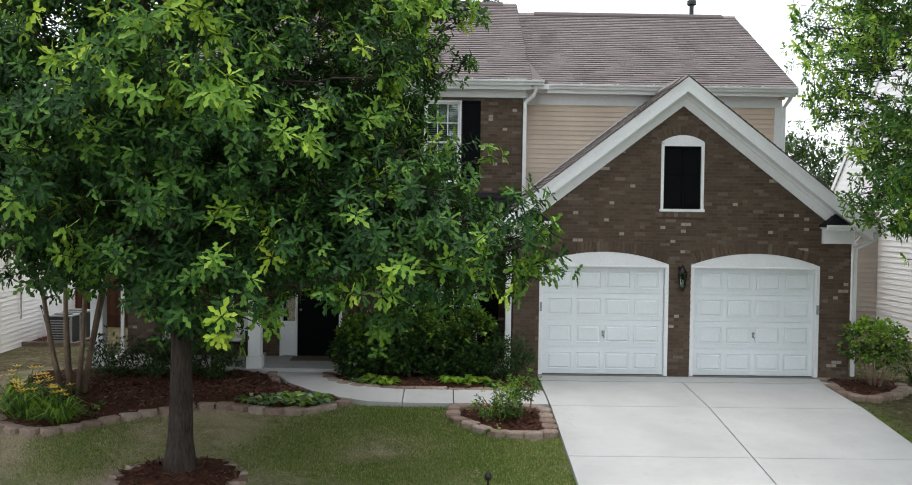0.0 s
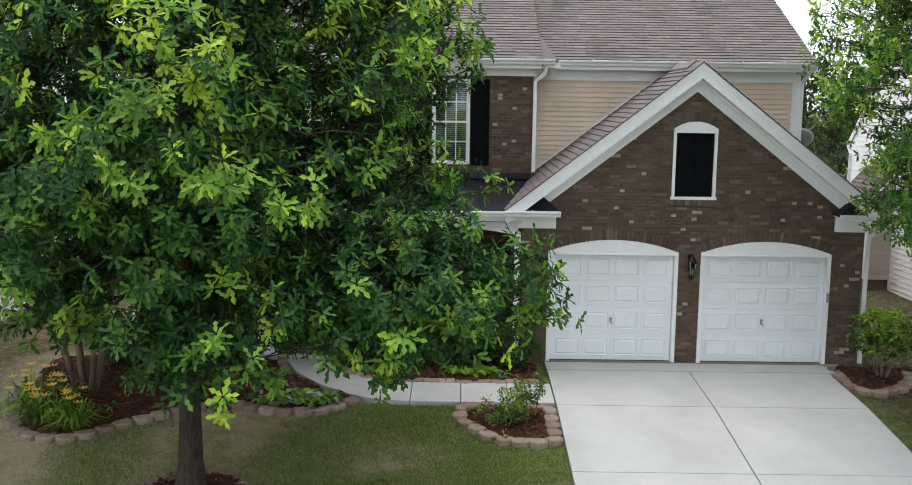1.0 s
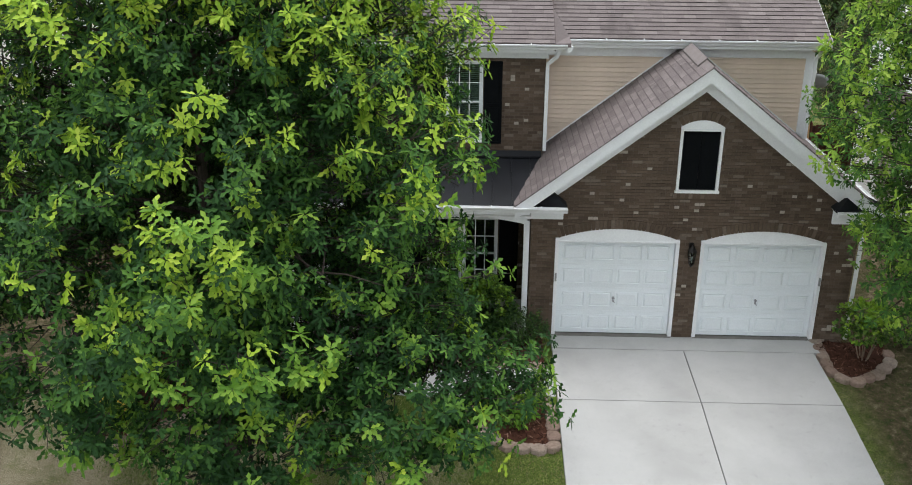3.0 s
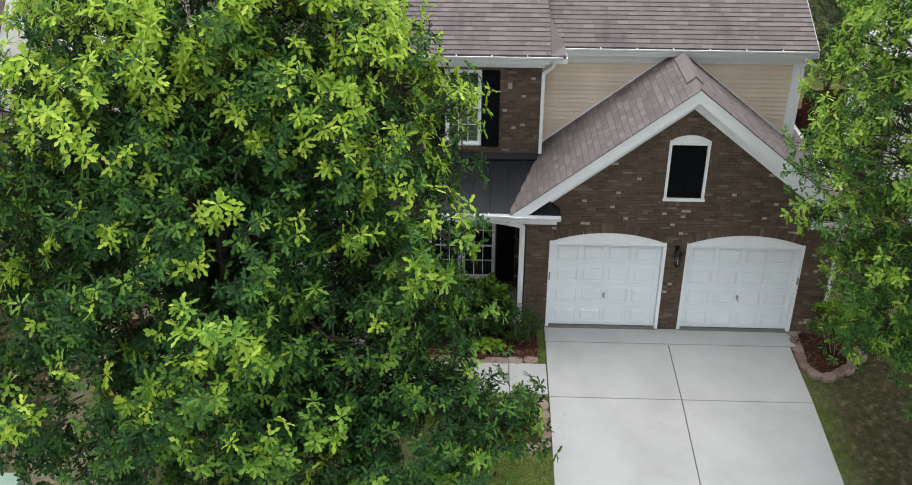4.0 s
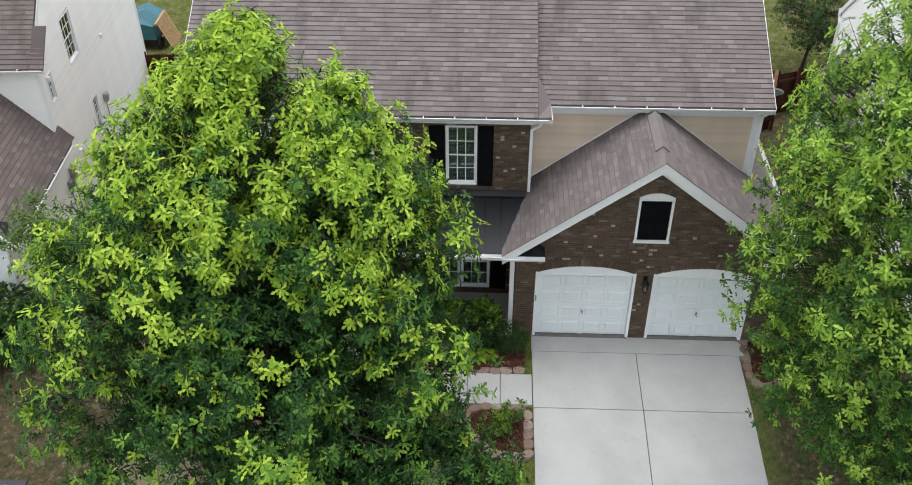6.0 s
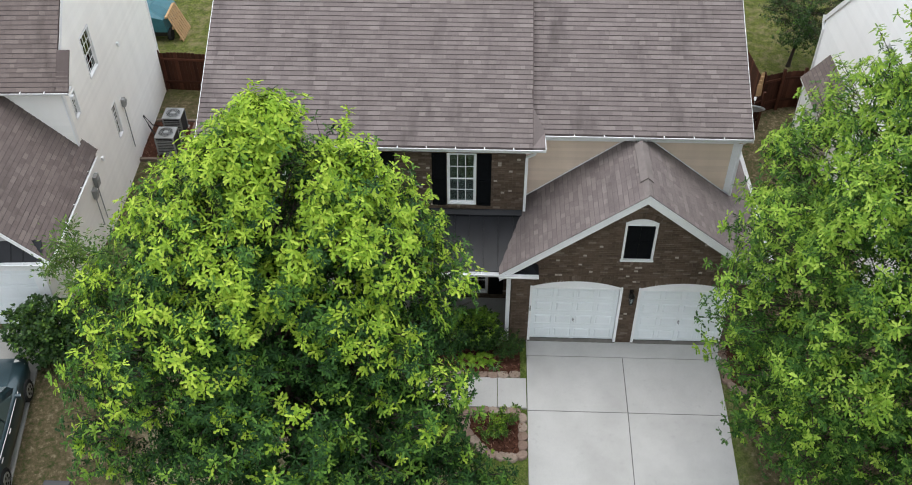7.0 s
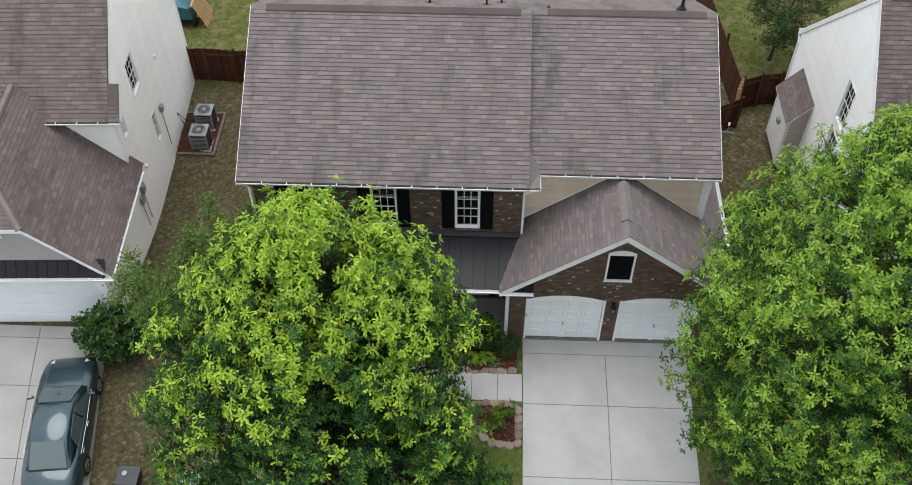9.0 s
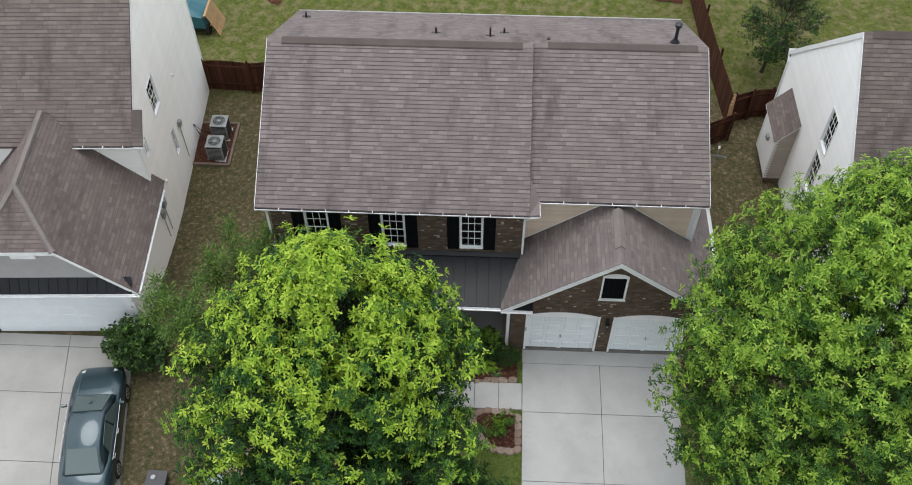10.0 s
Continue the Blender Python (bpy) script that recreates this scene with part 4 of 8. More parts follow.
def arch_bricks(cx, half, spring, crown, depth, parent):
    rise = crown - spring
    R = (half * half + rise * rise) / (2 * rise)
    top = math.asin(half / R)
    top *= 0.955
    n = int(2 * top * R / 0.078)
    for i in range(n):
        a = -top + (i + 0.5) * 2 * top / n
        w = top * R * 2 / n - 0.011
        cz = crown - R
        ring = []
        for s, r in ((-1, R), (1, R), (1, R + depth), (-1, R + depth)):
            th = a + s * w / 2 / R
            ring.append((cx + r * math.sin(th), 0.004, cz + r * math.cos(th)))
        g = Geo().prism(ring, (0, -0.024, 0))
        PIECES.append(("arch_brick", g, BRICK_ONE, parent))


for d0, d1 in DOORS:
    arch_bricks((d0 + d1) / 2, (d1 - d0) / 2, SPRING, CROWN, 0.20, GARAGE)
arch_bricks(0.01, 0.43, 4.67, 4.81, 0.18, GARAGE)
# the core wall behind the arches
for a, b, za, zb in [(d0 + 0.1, d1 - 0.1, CROWN, CROWN + 0.25) for d0, d1 in DOORS] + [(-0.5, 0.5, 4.81, 5.05)]:
    part("arch_backing", Geo().box(a, b, 0.02, 0.2, za, zb), MORTAR, GARAGE)


def garage_door(x0, x1):
    d = new("garage_door")
    place(d, HOUSE, ((x0 + x1) / 2, 0.1, 0))
    d["label"] = "white sectional garage door with raised panels, closed"
    c, half = (x0 + x1) / 2, (x1 - x0) / 2
    tw = 0.075
    # casing and arched head
    part("casing", Geo().box(x0, x0 + tw, -0.022, 0.16, 0.0, SPRING - 0.03), WHITE, d, bevel=0.006)
    part("casing", Geo().box(x1 - tw, x1, -0.022, 0.16, 0.0, SPRING - 0.03), WHITE, d, bevel=0.006)
    ring = [(x0, -0.01, SPRING - 0.03), (x1, -0.01, SPRING - 0.03)]
    for i in range(25):
        xx = x1 - (x1 - x0) * i / 24
        z = SPRING
        rise = CROWN - SPRING
        R = (half * half + rise * rise) / (2 * rise)
        z = CROWN - R + math.sqrt(max(0, R * R - (xx - c) ** 2))
        ring.append((xx, -0.01, z))
    part("arched_head", Geo().prism(ring, (0, 0.15, 0)), WHITE, d, "white arched head panel")
    hd = Geo().box(x0 + 0.01, x1 - 0.01, -0.024, 0.0, SPRING - 0.065, SPRING - 0.028)
    part("head_casing", hd, WHITE, d, bevel=0.006)
    a0, a1 = x0 + tw + 0.005, x1 - tw - 0.005
    hgt = (SPRING - 0.075) / 4
    for k in range(4):
        za, zb = 0.02 + k * hgt, 0.02 + (k + 1) * hgt - 0.003
        body = part("section", Geo().box(a0, a1, 0.085, 0.13, za, min(zb, SPRING - 0.06)), DOOR_WHITE, d, bevel=0.005)
        pw = (a1 - a0 - 0.10) / 4
        for i in range(4):
            p0 = a0 + 0.05 + i * pw + 0.045
            p1 = p0 + pw - 0.09
            q0, q1 = za + 0.10, zb - 0.10
            g = Geo()
            # a sunk moulding with a raised field
            o = [(p0, q0), (p1, q0), (p1, q1), (p0, q1)]
            m1 = [(p0 + 0.022, q0 + 0.022), (p1 - 0.022, q0 + 0.022), (p1 - 0.022, q1 - 0.022), (p0 + 0.022, q1 - 0.022)]
            m2 = [(p0 + 0.06, q0 + 0.05), (p1 - 0.06, q0 + 0.05), (p1 - 0.06, q1 - 0.05), (p0 + 0.06, q1 - 0.05)]
            rings = [[(x, 0.086, z) for x, z in o], [(x, 0.066, z) for x, z in o], [(x, 0.082, z) for x, z in m1], [(x, 0.062, z) for x, z in m2]]
            g.loft(rings)
            part("raised_panel", g, DOOR_WHITE, body)
    part("threshold", Geo().box(x0 + 0.01, x1 - 0.01, -0.05, 0.078, -0.004, 0.012), THRESHOLD, d, "stained grey threshold strip", bevel=0.004)
    seal = Geo().box(a0, a1, 0.08, 0.135, 0.0, 0.022)
    part("bottom_seal", seal, RUBBER, d)
    h = Geo()
    zc = 0.02 + hgt * 1.52
    h.box(c - 0.012, c + 0.012, 0.05, 0.085, zc - 0.055, zc + 0.055)
    h.box(c - 0.03, c + 0.03, 0.035, 0.055, zc + 0.02, zc + 0.04)
    h.tube([(c, 0.045, zc - 0.02), (c + 0.03, 0.04, zc - 0.075)], [0.012, 0.009], 8)
    part("handle", h, CHROME, d, "small metal T handle")
    lift = Geo().box(c - 0.07, c + 0.07, 0.05, 0.085, 0.045, 0.062)
    part("lift_handle", lift, DOOR_WHITE, d)
    kp = Geo().box(x0 + 0.018, x0 + 0.055, -0.05, -0.022, 1.28, 1.46) if x0 < 0 else Geo().box(x1 - 0.058, x1 - 0.018, -0.05, -0.022, 1.28, 1.46)
    part("keypad", kp, ACMETAL, d, "grey door keypad")


for d0, d1 in DOORS:
    garage_door(d0, d1)


def attic_vent():
    d = new("gable_window")
    place(d, HOUSE, (0.01, 0, 3.29))
    d["label"] = "white framed arched window with black shutters closed"
    cx, half = 0.01, 0.43
    rise = 0.14
    R = (half * half + rise * rise) / (2 * rise)

    def top(x):
        return 4.81 - R + math.sqrt(max(0, R * R - x * x))

    f = Geo().box(cx - half, cx - half + 0.06, -0.03, 0.1, 3.29, 4.67).box(cx + half - 0.06, cx + half, -0.03, 0.1, 3.29, 4.67).box(cx - half - 0.02, cx + half + 0.02, -0.05, 0.1, 3.29, 3.345)
    part("window_frame", f, WHITE, d, bevel=0.006)
    ring = [(cx - half, -0.03, 4.60), (cx + half, -0.03, 4.60)] + [(cx + half - 2 * half * i / 16, -0.03, top(half - 2 * half * i / 16)) for i in range(17)]
    part("arched_head", Geo().prism(ring, (0, 0.13, 0)), WHITE, d, "white arched head")
    part("arch_lip", Geo().box(cx - half, cx + half, -0.042, -0.028, 4.59, 4.625), WHITE, d)
    for s in (-1, 1):
        x0, x1 = (cx - half + 0.06, cx - 0.004) if s < 0 else (cx + 0.004, cx + half - 0.06)
        g = Geo().box(x0, x1, 0.03, 0.06, 3.345, 4.60)
        leaf = part("shutter", g, SHUTTER, d, "flat black shutter leaf")
        for a, b in ((3.42, 3.98), (4.04, 4.54)):
            part("shutter_panel", Geo().box(x0 + 0.05, x1 - 0.05, 0.018, 0.03, a, b), SHUTTER, leaf, bevel=0.005)
    part("window_sill", Geo().box(cx - 0.48, cx + 0.48, -0.04, 0.02, 3.185, 3.28), MORTAR, d, "rowlock brick sill")
    for i in range(12):
        q = cx - 0.48 + i * 0.08
        PIECES.append(("sill_brick", Geo().box(q + 0.004, q + 0.076, -0.05, 0.015, 3.18, 3.285), BRICK_ONE, d))


attic_vent()


def wall_lantern():
    l = new("wall_lantern")
    place(l, HOUSE, (0, -0.1, 1.75))
    l["label"] = "black iron wall lantern with clear glass"
    x, z = 0.02, 1.78
    g = Geo().box(x - 0.05, x + 0.05, -0.035, -0.012, z + 0.12, z + 0.42)
    g.tube([(x, -0.03, z + 0.36), (x, -0.10, z + 0.45), (x, -0.16, z + 0.44), (x, -0.17, z + 0.40)], [0.010, 0.010, 0.010, 0.010], 6)
    part("bracket", g, IRON, l)
    roofg = Geo().tube([(x, -0.17, z + 0.30), (x, -0.17, z + 0.34), (x, -0.17, z + 0.40), (x, -0.17, z + 0.45)], [0.098, 0.075, 0.03, 0.008], 6)
    part("lantern_cap", roofg, IRON, l)
    for k in range(6):
        a = k * math.pi / 3
        part("cage_bar", Geo().tube([(x + 0.05 * math.cos(a), -0.17 + 0.05 * math.sin(a), z), (x + 0.085 * math.cos(a), -0.17 + 0.085 * math.sin(a), z + 0.30)], [0.007, 0.007], 5), IRON, l)
    part("lantern_foot", Geo().tube([(x, -0.17, z - 0.07), (x, -0.17, z - 0.02), (x, -0.17, z + 0.01)], [0.01, 0.045, 0.055], 6), IRON, l)
    gl = Geo().tube([(x, -0.17, z + 0.01), (x, -0.17, z + 0.295)], [0.046, 0.078], 6)
    part("lantern_glass", gl, GLASS, l)
    bulb = Geo().tube([(x, -0.17, z + 0.03), (x, -0.17, z + 0.12), (x, -0.17, z + 0.17)], [0.018, 0.022, 0.008], 8)
    part("candle_bulb", bulb, WHITE, l)


wall_lantern()

# garage side walls
brick_wall(HOUSE, "garage_side_wall", GX0, lambda z: [(0.2, WING_Y)], -0.12, 3.05, lambda a, z: False, "brown brick return wall of the garage", -1, "y")
brick_wall(HOUSE, "garage_side_wall", GX1, lambda z: [(0.2, 6.0)], -0.12, 3.0, lambda a, z: False, "brown brick side wall of the garage", 1, "y")


# ---- garage roof, rakes and returns ----
def garage_roof():
    EX = 3.68
    ez = APEX - PITCH * EX
    L = math.hypot(EX, PITCH * EX)
    y0 = -0.40
    for s in (-1, 1):
        back = 2.25 if s < 0 else 6.0
        deck = Geo()
        ridge_back = 1.70
        top = [(s * EX, y0, ez), (s * EX, back, ez)]
        if s > 0:
            top = [(EX, y0, ez), (EX, back, ez), (2.74, back, APEX - PITCH * 2.74), (2.74, 2.25, APEX - PITCH * 2.74), (0.3, 2.25, APEX - PITCH * 0.3), (0, 1.70, APEX), (0, y0, APEX)]
        else:
            top = [(-EX, y0, ez), (-EX, 1.60, ez), (-3.06, 1.60, APEX - PITCH * 3.06), (-3.06, 2.25, APEX - PITCH * 3.06), (-0.3, 2.25, APEX - PITCH * 0.3), (0, 1.70, APEX), (0, y0, APEX)]
        deck.prism([(x, y, z - 0.004) for x, y, z in top], (0, 0, -0.05))
        ob = part("roof_deck", deck, SHINGLE_PLAIN, HOUSE, "shingle-covered garage roof slope")

        def clip(a, b, s=s):
            x = EX - b * EX / L
            y = y0 + a
            if s > 0:
                if x > 2.74:
                    return True
                lim = 2.24 if x > 0.3 else 1.70 + 1.8 * x
                return (0, lim - y0 + 0.03)
            if x > 3.06:
                return (0, 1.60 - y0 + 0.03)
            lim = 2.24 if x > 0.3 else 1.70 + 1.8 * x
            return (0, lim - y0 + 0.03)

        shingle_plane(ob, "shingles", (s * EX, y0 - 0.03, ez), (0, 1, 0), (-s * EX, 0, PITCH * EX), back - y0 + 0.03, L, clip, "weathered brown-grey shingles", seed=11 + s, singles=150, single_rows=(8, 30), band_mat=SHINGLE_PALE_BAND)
    for ya, yb, lift, wide, name, label in ((y0, 0.22, 0.012, 0.13, "ridge_cap", "overlapping ridge cap shingles"), (0.22, 1.80, 0.055, 0.17, "ridge_vent", "raised shingled ridge vent")):
        cap = Geo()
        y = ya
        while y < yb - 0.02:
            ye = min(y + 0.17, yb)
            dz = PITCH * wide
            cap.prism([(-wide, y, APEX - dz + lift), (0, y, APEX + lift + 0.012), (wide, y, APEX - dz + lift), (wide, y, APEX - dz - 0.01), (0, y, APEX - 0.01), (-wide, y, APEX - dz - 0.01)], (0, ye - y, 0.004))
            y += 0.15
        part(name, cap, RIDGE, HOUSE, label)["kind"] = "stuff"
    # rake boards
    for s in (-1, 1):
        e = Vector((s * EX, 0, ez))
        a = Vector((0, 0, APEX))
        nrm = Vector((s * PITCH, 0, 1)).normalized()

        def strip(name, y1, y2, off0, off1, e_in=0.0, mat=WHITE):
            d = (a - e).normalized()
            k0, k1 = e + d * e_in, a
            # square cut at the top on x = 0, measured down the vertical
            f0, f1 = off0 / nrm.z, off1 / nrm.z
            ring = [(k0.x, y1, k0.z - f0), (k1.x, y1, k1.z - f0), (k1.x, y1, k1.z - f1), (k0.x, y1, k0.z - f1)]
            part(name, Geo().prism(ring, (0, y2 - y1, 0)), mat, HOUSE)

        strip("rake_fascia", -0.385, -0.36, 0.012, 0.235)
        strip("rake_crown", -0.405, -0.385, 0.0, 0.07)
        strip("rake_crown", -0.395, -0.385, 0.07, 0.105)
        strip("rake_soffit", -0.36, 0.0, 0.205, 0.225)
        strip("rake_frieze", -0.055, -0.016, 0.225, 0.43, 0.55)
        strip("rake_bed_mould", -0.095, -0.055, 0.225, 0.275, 0.4)
        strip("drip_edge", -0.412, -0.36, 0.002, 0.012, 0, SHINGLE_PLAIN)


garage_roof()


def gable_return(s, x_in, x_out):
    """The boxed eave return: a small black hip over a white cornice."""
    a, b = s * x_in, s * x_out
    g = Geo()
    z = 3.055
    P = [(a, -0.40, z), (b, -0.40, z), (b, 0.0, z), (a, 0.0, z), (s * (x_in + 0.42), -0.02, z + 0.36), (b, -0.02, z + 0.004)]
    g.add([Vector(p) for p in P] + [Vector((p[0], p[1], z - 0.03)) for p in P[:4]], [(0, 1, 5, 4), (0, 4, 3), (3, 4, 5, 2), (1, 2, 5), (0, 3, 9, 6), (6, 7, 1, 0), (7, 8, 2, 1), (9, 8, 7, 6)])
    part("return_roof", g, BLACKROOF, HOUSE, "small black hipped eave return roof")
    lo, hi = min(a, b), max(a, b)
    box = Geo().box(lo + 0.02, hi - 0.02, -0.36, -0.016, z - 0.06, z - 0.032)
    part("return_soffit", box, WHITE, HOUSE)
    fr = Geo().box(min(s * (x_in + 0.05), s * 3.45), max(s * (x_in + 0.05), s * 3.45), -0.10, -0.016, z - 0.36, z - 0.06)
    part("return_frieze", fr, WHITE, HOUSE, "white frieze block", bevel=0.008)
    gutter(HOUSE, (lo, -0.40, z + 0.012), (hi, -0.40, z + 0.012), (0, -1, 0))


gable_return(-1, 2.62, 3.70)
gable_return(1, 2.76, 3.92)
gutter(HOUSE, (3.70, -0.35, 3.05), (3.70, 6.0, 3.05), (1, 0, 0))
fas = Geo().box(3.60, 3.70, -0.34, 6.0, 2.90, 3.06)
part("eave_fascia", fas, WHITE, HOUSE)
downspout(HOUSE, [(3.86, -0.30, 2.98), (3.80, -0.20, 2.80), (3.50, -0.06, 2.62), (3.48, -0.05, 2.4), (3.48, -0.05, 0.05)])

# ---- upper storey: siding bay over the garage ----
def bay_spans(z):
    if z > 5.64:
        return []
    line = (APEX - z) / PITCH
    res = []
    if -3.05 < -line:
        res.append((-3.05, -max(line, 0.0)))
    if line < 2.57:
        res.append((max(line, 0.0), 2.57))
    return res


siding(HOUSE, "siding_wall", SIDE_Y, "x", -1, bay_spans, 3.5, 5.62, BEIGE, "beige lap siding wall above the garage", lap=0.104)
wb = Geo().box(-3.0, 2.72, SIDE_Y + 0.02, SIDE_Y + 0.15, 3.0, 5.90)
part("wall_core", wb, INTERIOR, HOUSE)
g = Geo().box(-3.05, 2.74, SIDE_Y - 0.035, SIDE_Y + 0.01, 5.62, 5.88)
part("frieze_board", g, WHITE, HOUSE, "white frieze board", bevel=0.006)
g = Geo().box(2.57, 2.74, SIDE_Y - 0.03, SIDE_Y + 0.12, 3.5, 5.62)
part("corner_board", g, WHITE, HOUSE, "white corner board", bevel=0.006)
for s in (-1, 1):
    # flashing where the garage slope meets the siding
    x1 = 3.0 if s < 0 else 2.73
    ring = [(s * 0.05, SIDE_Y - 0.03, APEX - 0.04 + 0.05), (s * x1, SIDE_Y - 0.03, APEX - PITCH * x1 + 0.05), (s * x1, SIDE_Y - 0.03, APEX - PITCH * x1 + 0.015), (s * 0.05, SIDE_Y - 0.03, APEX - 0.04 + 0.015)]
    part("step_flashing", Geo().prism(ring, (0, 0.02, 0)), GUTTER, HOUSE)

# right flank of the upper storey, and the rear
siding(HOUSE, "siding_wall", 2.74, "y", 1, lambda z: [(SIDE_Y, 11.0)], 3.0, 5.85, BEIGE, "beige lap siding side wall", lap=0.2)
siding(HOUSE, "siding_wall", GX1 - 0.02, "y", 1, lambda z: [(6.01, 11.0)], -0.1, 3.1, BEIGE, "beige lap siding side wall", lap=0.2)
siding(HOUSE, "siding_wall", -11.50, "y", -1, lambda z: [(WING_Y + 0.21, 11.0)], -0.1, 5.85, BEIGE, "beige lap siding side wall", lap=0.2)
part("rear_wall", Geo().box(-11.5, 2.74, 10.85, 11.0, -0.1, 5.85), BEIGE, HOUSE, "beige siding rear wall")
part("side_wall_cap", Geo().box(2.74, GX1, 6.0, 11.0, 3.0, 3.1), SHINGLE_PLAIN, HOUSE)

# ---- brick wing ----
WINS = [(-5.17, -4.37), (-7.80, -6.99), (-10.36, -9.55)]
WZ0, WZ1 = 3.83, 5.61
LOW = [(-5.58, -3.98, 0.30, 2.10), (-10.4, -9.2, 0.55, 2.10)]
FRONT_DOOR = (-8.22, -6.88, 0.08, 2.22)


def wing_spans(z):
    cuts = []
    if WZ0 < z < WZ1:
        cuts += [(a, b) for a, b in WINS]
    for a, b, za, zb in LOW + [FRONT_DOOR]:
        if za < z < zb:
            cuts.append((a, b))
    res, a = [], -11.48
    for c0, c1 in sorted(cuts):
        res.append((a, c0))
        a = c1
    res.append((a, -3.05))
    return res


brick_wall(HOUSE, "wing_wall", WING_Y, wing_spans, -0.12, 5.68, lambda a, z: z > 3.45 and a > -6.7, "brown brick front wall of the main wing")
brick_wall(HOUSE, "wing_return_wall", -3.05, lambda z: [(WING_Y + 0.2, SIDE_Y)], 3.0, 5.68, lambda a, z: False, "brick return", 1, "y")
part("frieze_board", Geo().box(-11.52, -3.03, WING_Y - 0.05, WING_Y + 0.01, 5.68, 5.94), WHITE, HOUSE, "white frieze board", bevel=0.006)
part("frieze_board", Geo().box(-3.03, -2.99, WING_Y - 0.05, SIDE_Y, 5.68, 5.94), WHITE, HOUSE)
for a, b in WINS:
    window(HOUSE, a, b, WZ0, WZ1, WING_Y, sill=True)
    shutter(HOUSE, a - 0.41, a - 0.02, WZ0 - 0.02, WZ1, WING_Y - 0.018)
    shutter(HOUSE, b + 0.02, b + 0.41, WZ0 - 0.02, WZ1, WING_Y - 0.018)
window(HOUSE, -5.58, -4.80, 0.30, 2.10, WING_Y, blinds=False)
window(HOUSE, -4.78, -3.98, 0.30, 2.10, WING_Y, blinds=False)
window(HOUSE, -10.4, -9.2, 0.55, 2.10, WING_Y, cols=4)
shutter(HOUSE, -3.95, -3.52, 0.28, 2.10, WING_Y - 0.018)
shutter(HOUSE, -6.02, -5.61, 0.28, 2.10, WING_Y - 0.018)
# a lit ceiling fixture behind the middle upper window
fx = Geo()
for k in range(5):
    a = k * 2 * math.pi / 5
    fx.tube([(-7.25 + 0.02 * math.cos(a), 2.3 + 0.02 * math.sin(a), 5.05), (-7.25 + 0.13 * math.cos(a), 2.3 + 0.13 * math.sin(a), 5.0), (-7.25 + 0.14 * math.cos(a), 2.3 + 0.14 * math.sin(a), 5.10)], [0.012, 0.012, 0.02], 6)
part("chandelier", fx, CHROME, HOUSE, "small pale ceiling fixture behind glass")


def front_door():
    x0, x1, z0, z1 = FRONT_DOOR
    d = new("front_door")
    place(d, HOUSE, ((x0 + x1) / 2, WING_Y, z0))
    d["label"] = "dark front door with white panelled sidelight"
    f = Geo().box(x0, x0 + 0.07, WING_Y - 0.02, WING_Y + 0.1, z0, z1).box(x1 - 0.07, x1, WING_Y - 0.02, WING_Y + 0.1, z0, z1).box(x0 + 0.07, x1 - 0.07, WING_Y - 0.02, WING_Y + 0.1, z1 - 0.07, z1).box(x0 + 0.33, x0 + 0.38, WING_Y - 0.02, WING_Y + 0.1, z0, z1 - 0.07)
    part("door_frame", f, WHITE, d, bevel=0.005)
    s = Geo().box(x0 + 0.07, x0 + 0.33, WING_Y + 0.02, WING_Y + 0.06, z0, z0 + 0.75)
    s.box(x0 + 0.12, x0 + 0.28, WING_Y + 0.008, WING_Y + 0.02, z0 + 0.12, z0 + 0.62)
    part("sidelight_panel", s, WHITE, d)
    gl = Geo().box(x0 + 0.07, x0 + 0.33, WING_Y + 0.035, WING_Y + 0.042, z0 + 0.75, z1 - 0.07)
    part("sidelight_pane", gl, GLASS, d)
    leaf = Geo().box(x0 + 0.38, x1 - 0.07, WING_Y + 0.03, WING_Y + 0.075, z0, z1 - 0.07)
    for a, b in ((z0 + 0.2, z0 + 0.95), (z0 + 1.15, z1 - 0.3)):
        leaf.box(x0 + 0.48, x0 + 0.78, WING_Y + 0.02, WING_Y + 0.03, a, b).box(x0 + 0.88, x1 - 0.17, WING_Y + 0.02, WING_Y + 0.03, a, b)
    part("door_leaf", leaf, SHUTTER, d, "dark panelled door leaf")
    part("door_knob", Geo().tube([(x0 + 0.45, WING_Y - 0.02, z0 + 1.0), (x0 + 0.45, WING_Y - 0.005, z0 + 1.0), (x0 + 0.45, WING_Y + 0.03, z0 + 1.0)], [0.02, 0.03, 0.012], 10), CHROME, d)
    part("room_back", Geo().box(x0 - 0.2, x1 + 0.2, WING_Y + 0.9, WING_Y + 0.95, z0, z1 + 0.2), INTERIOR, d)


front_door()


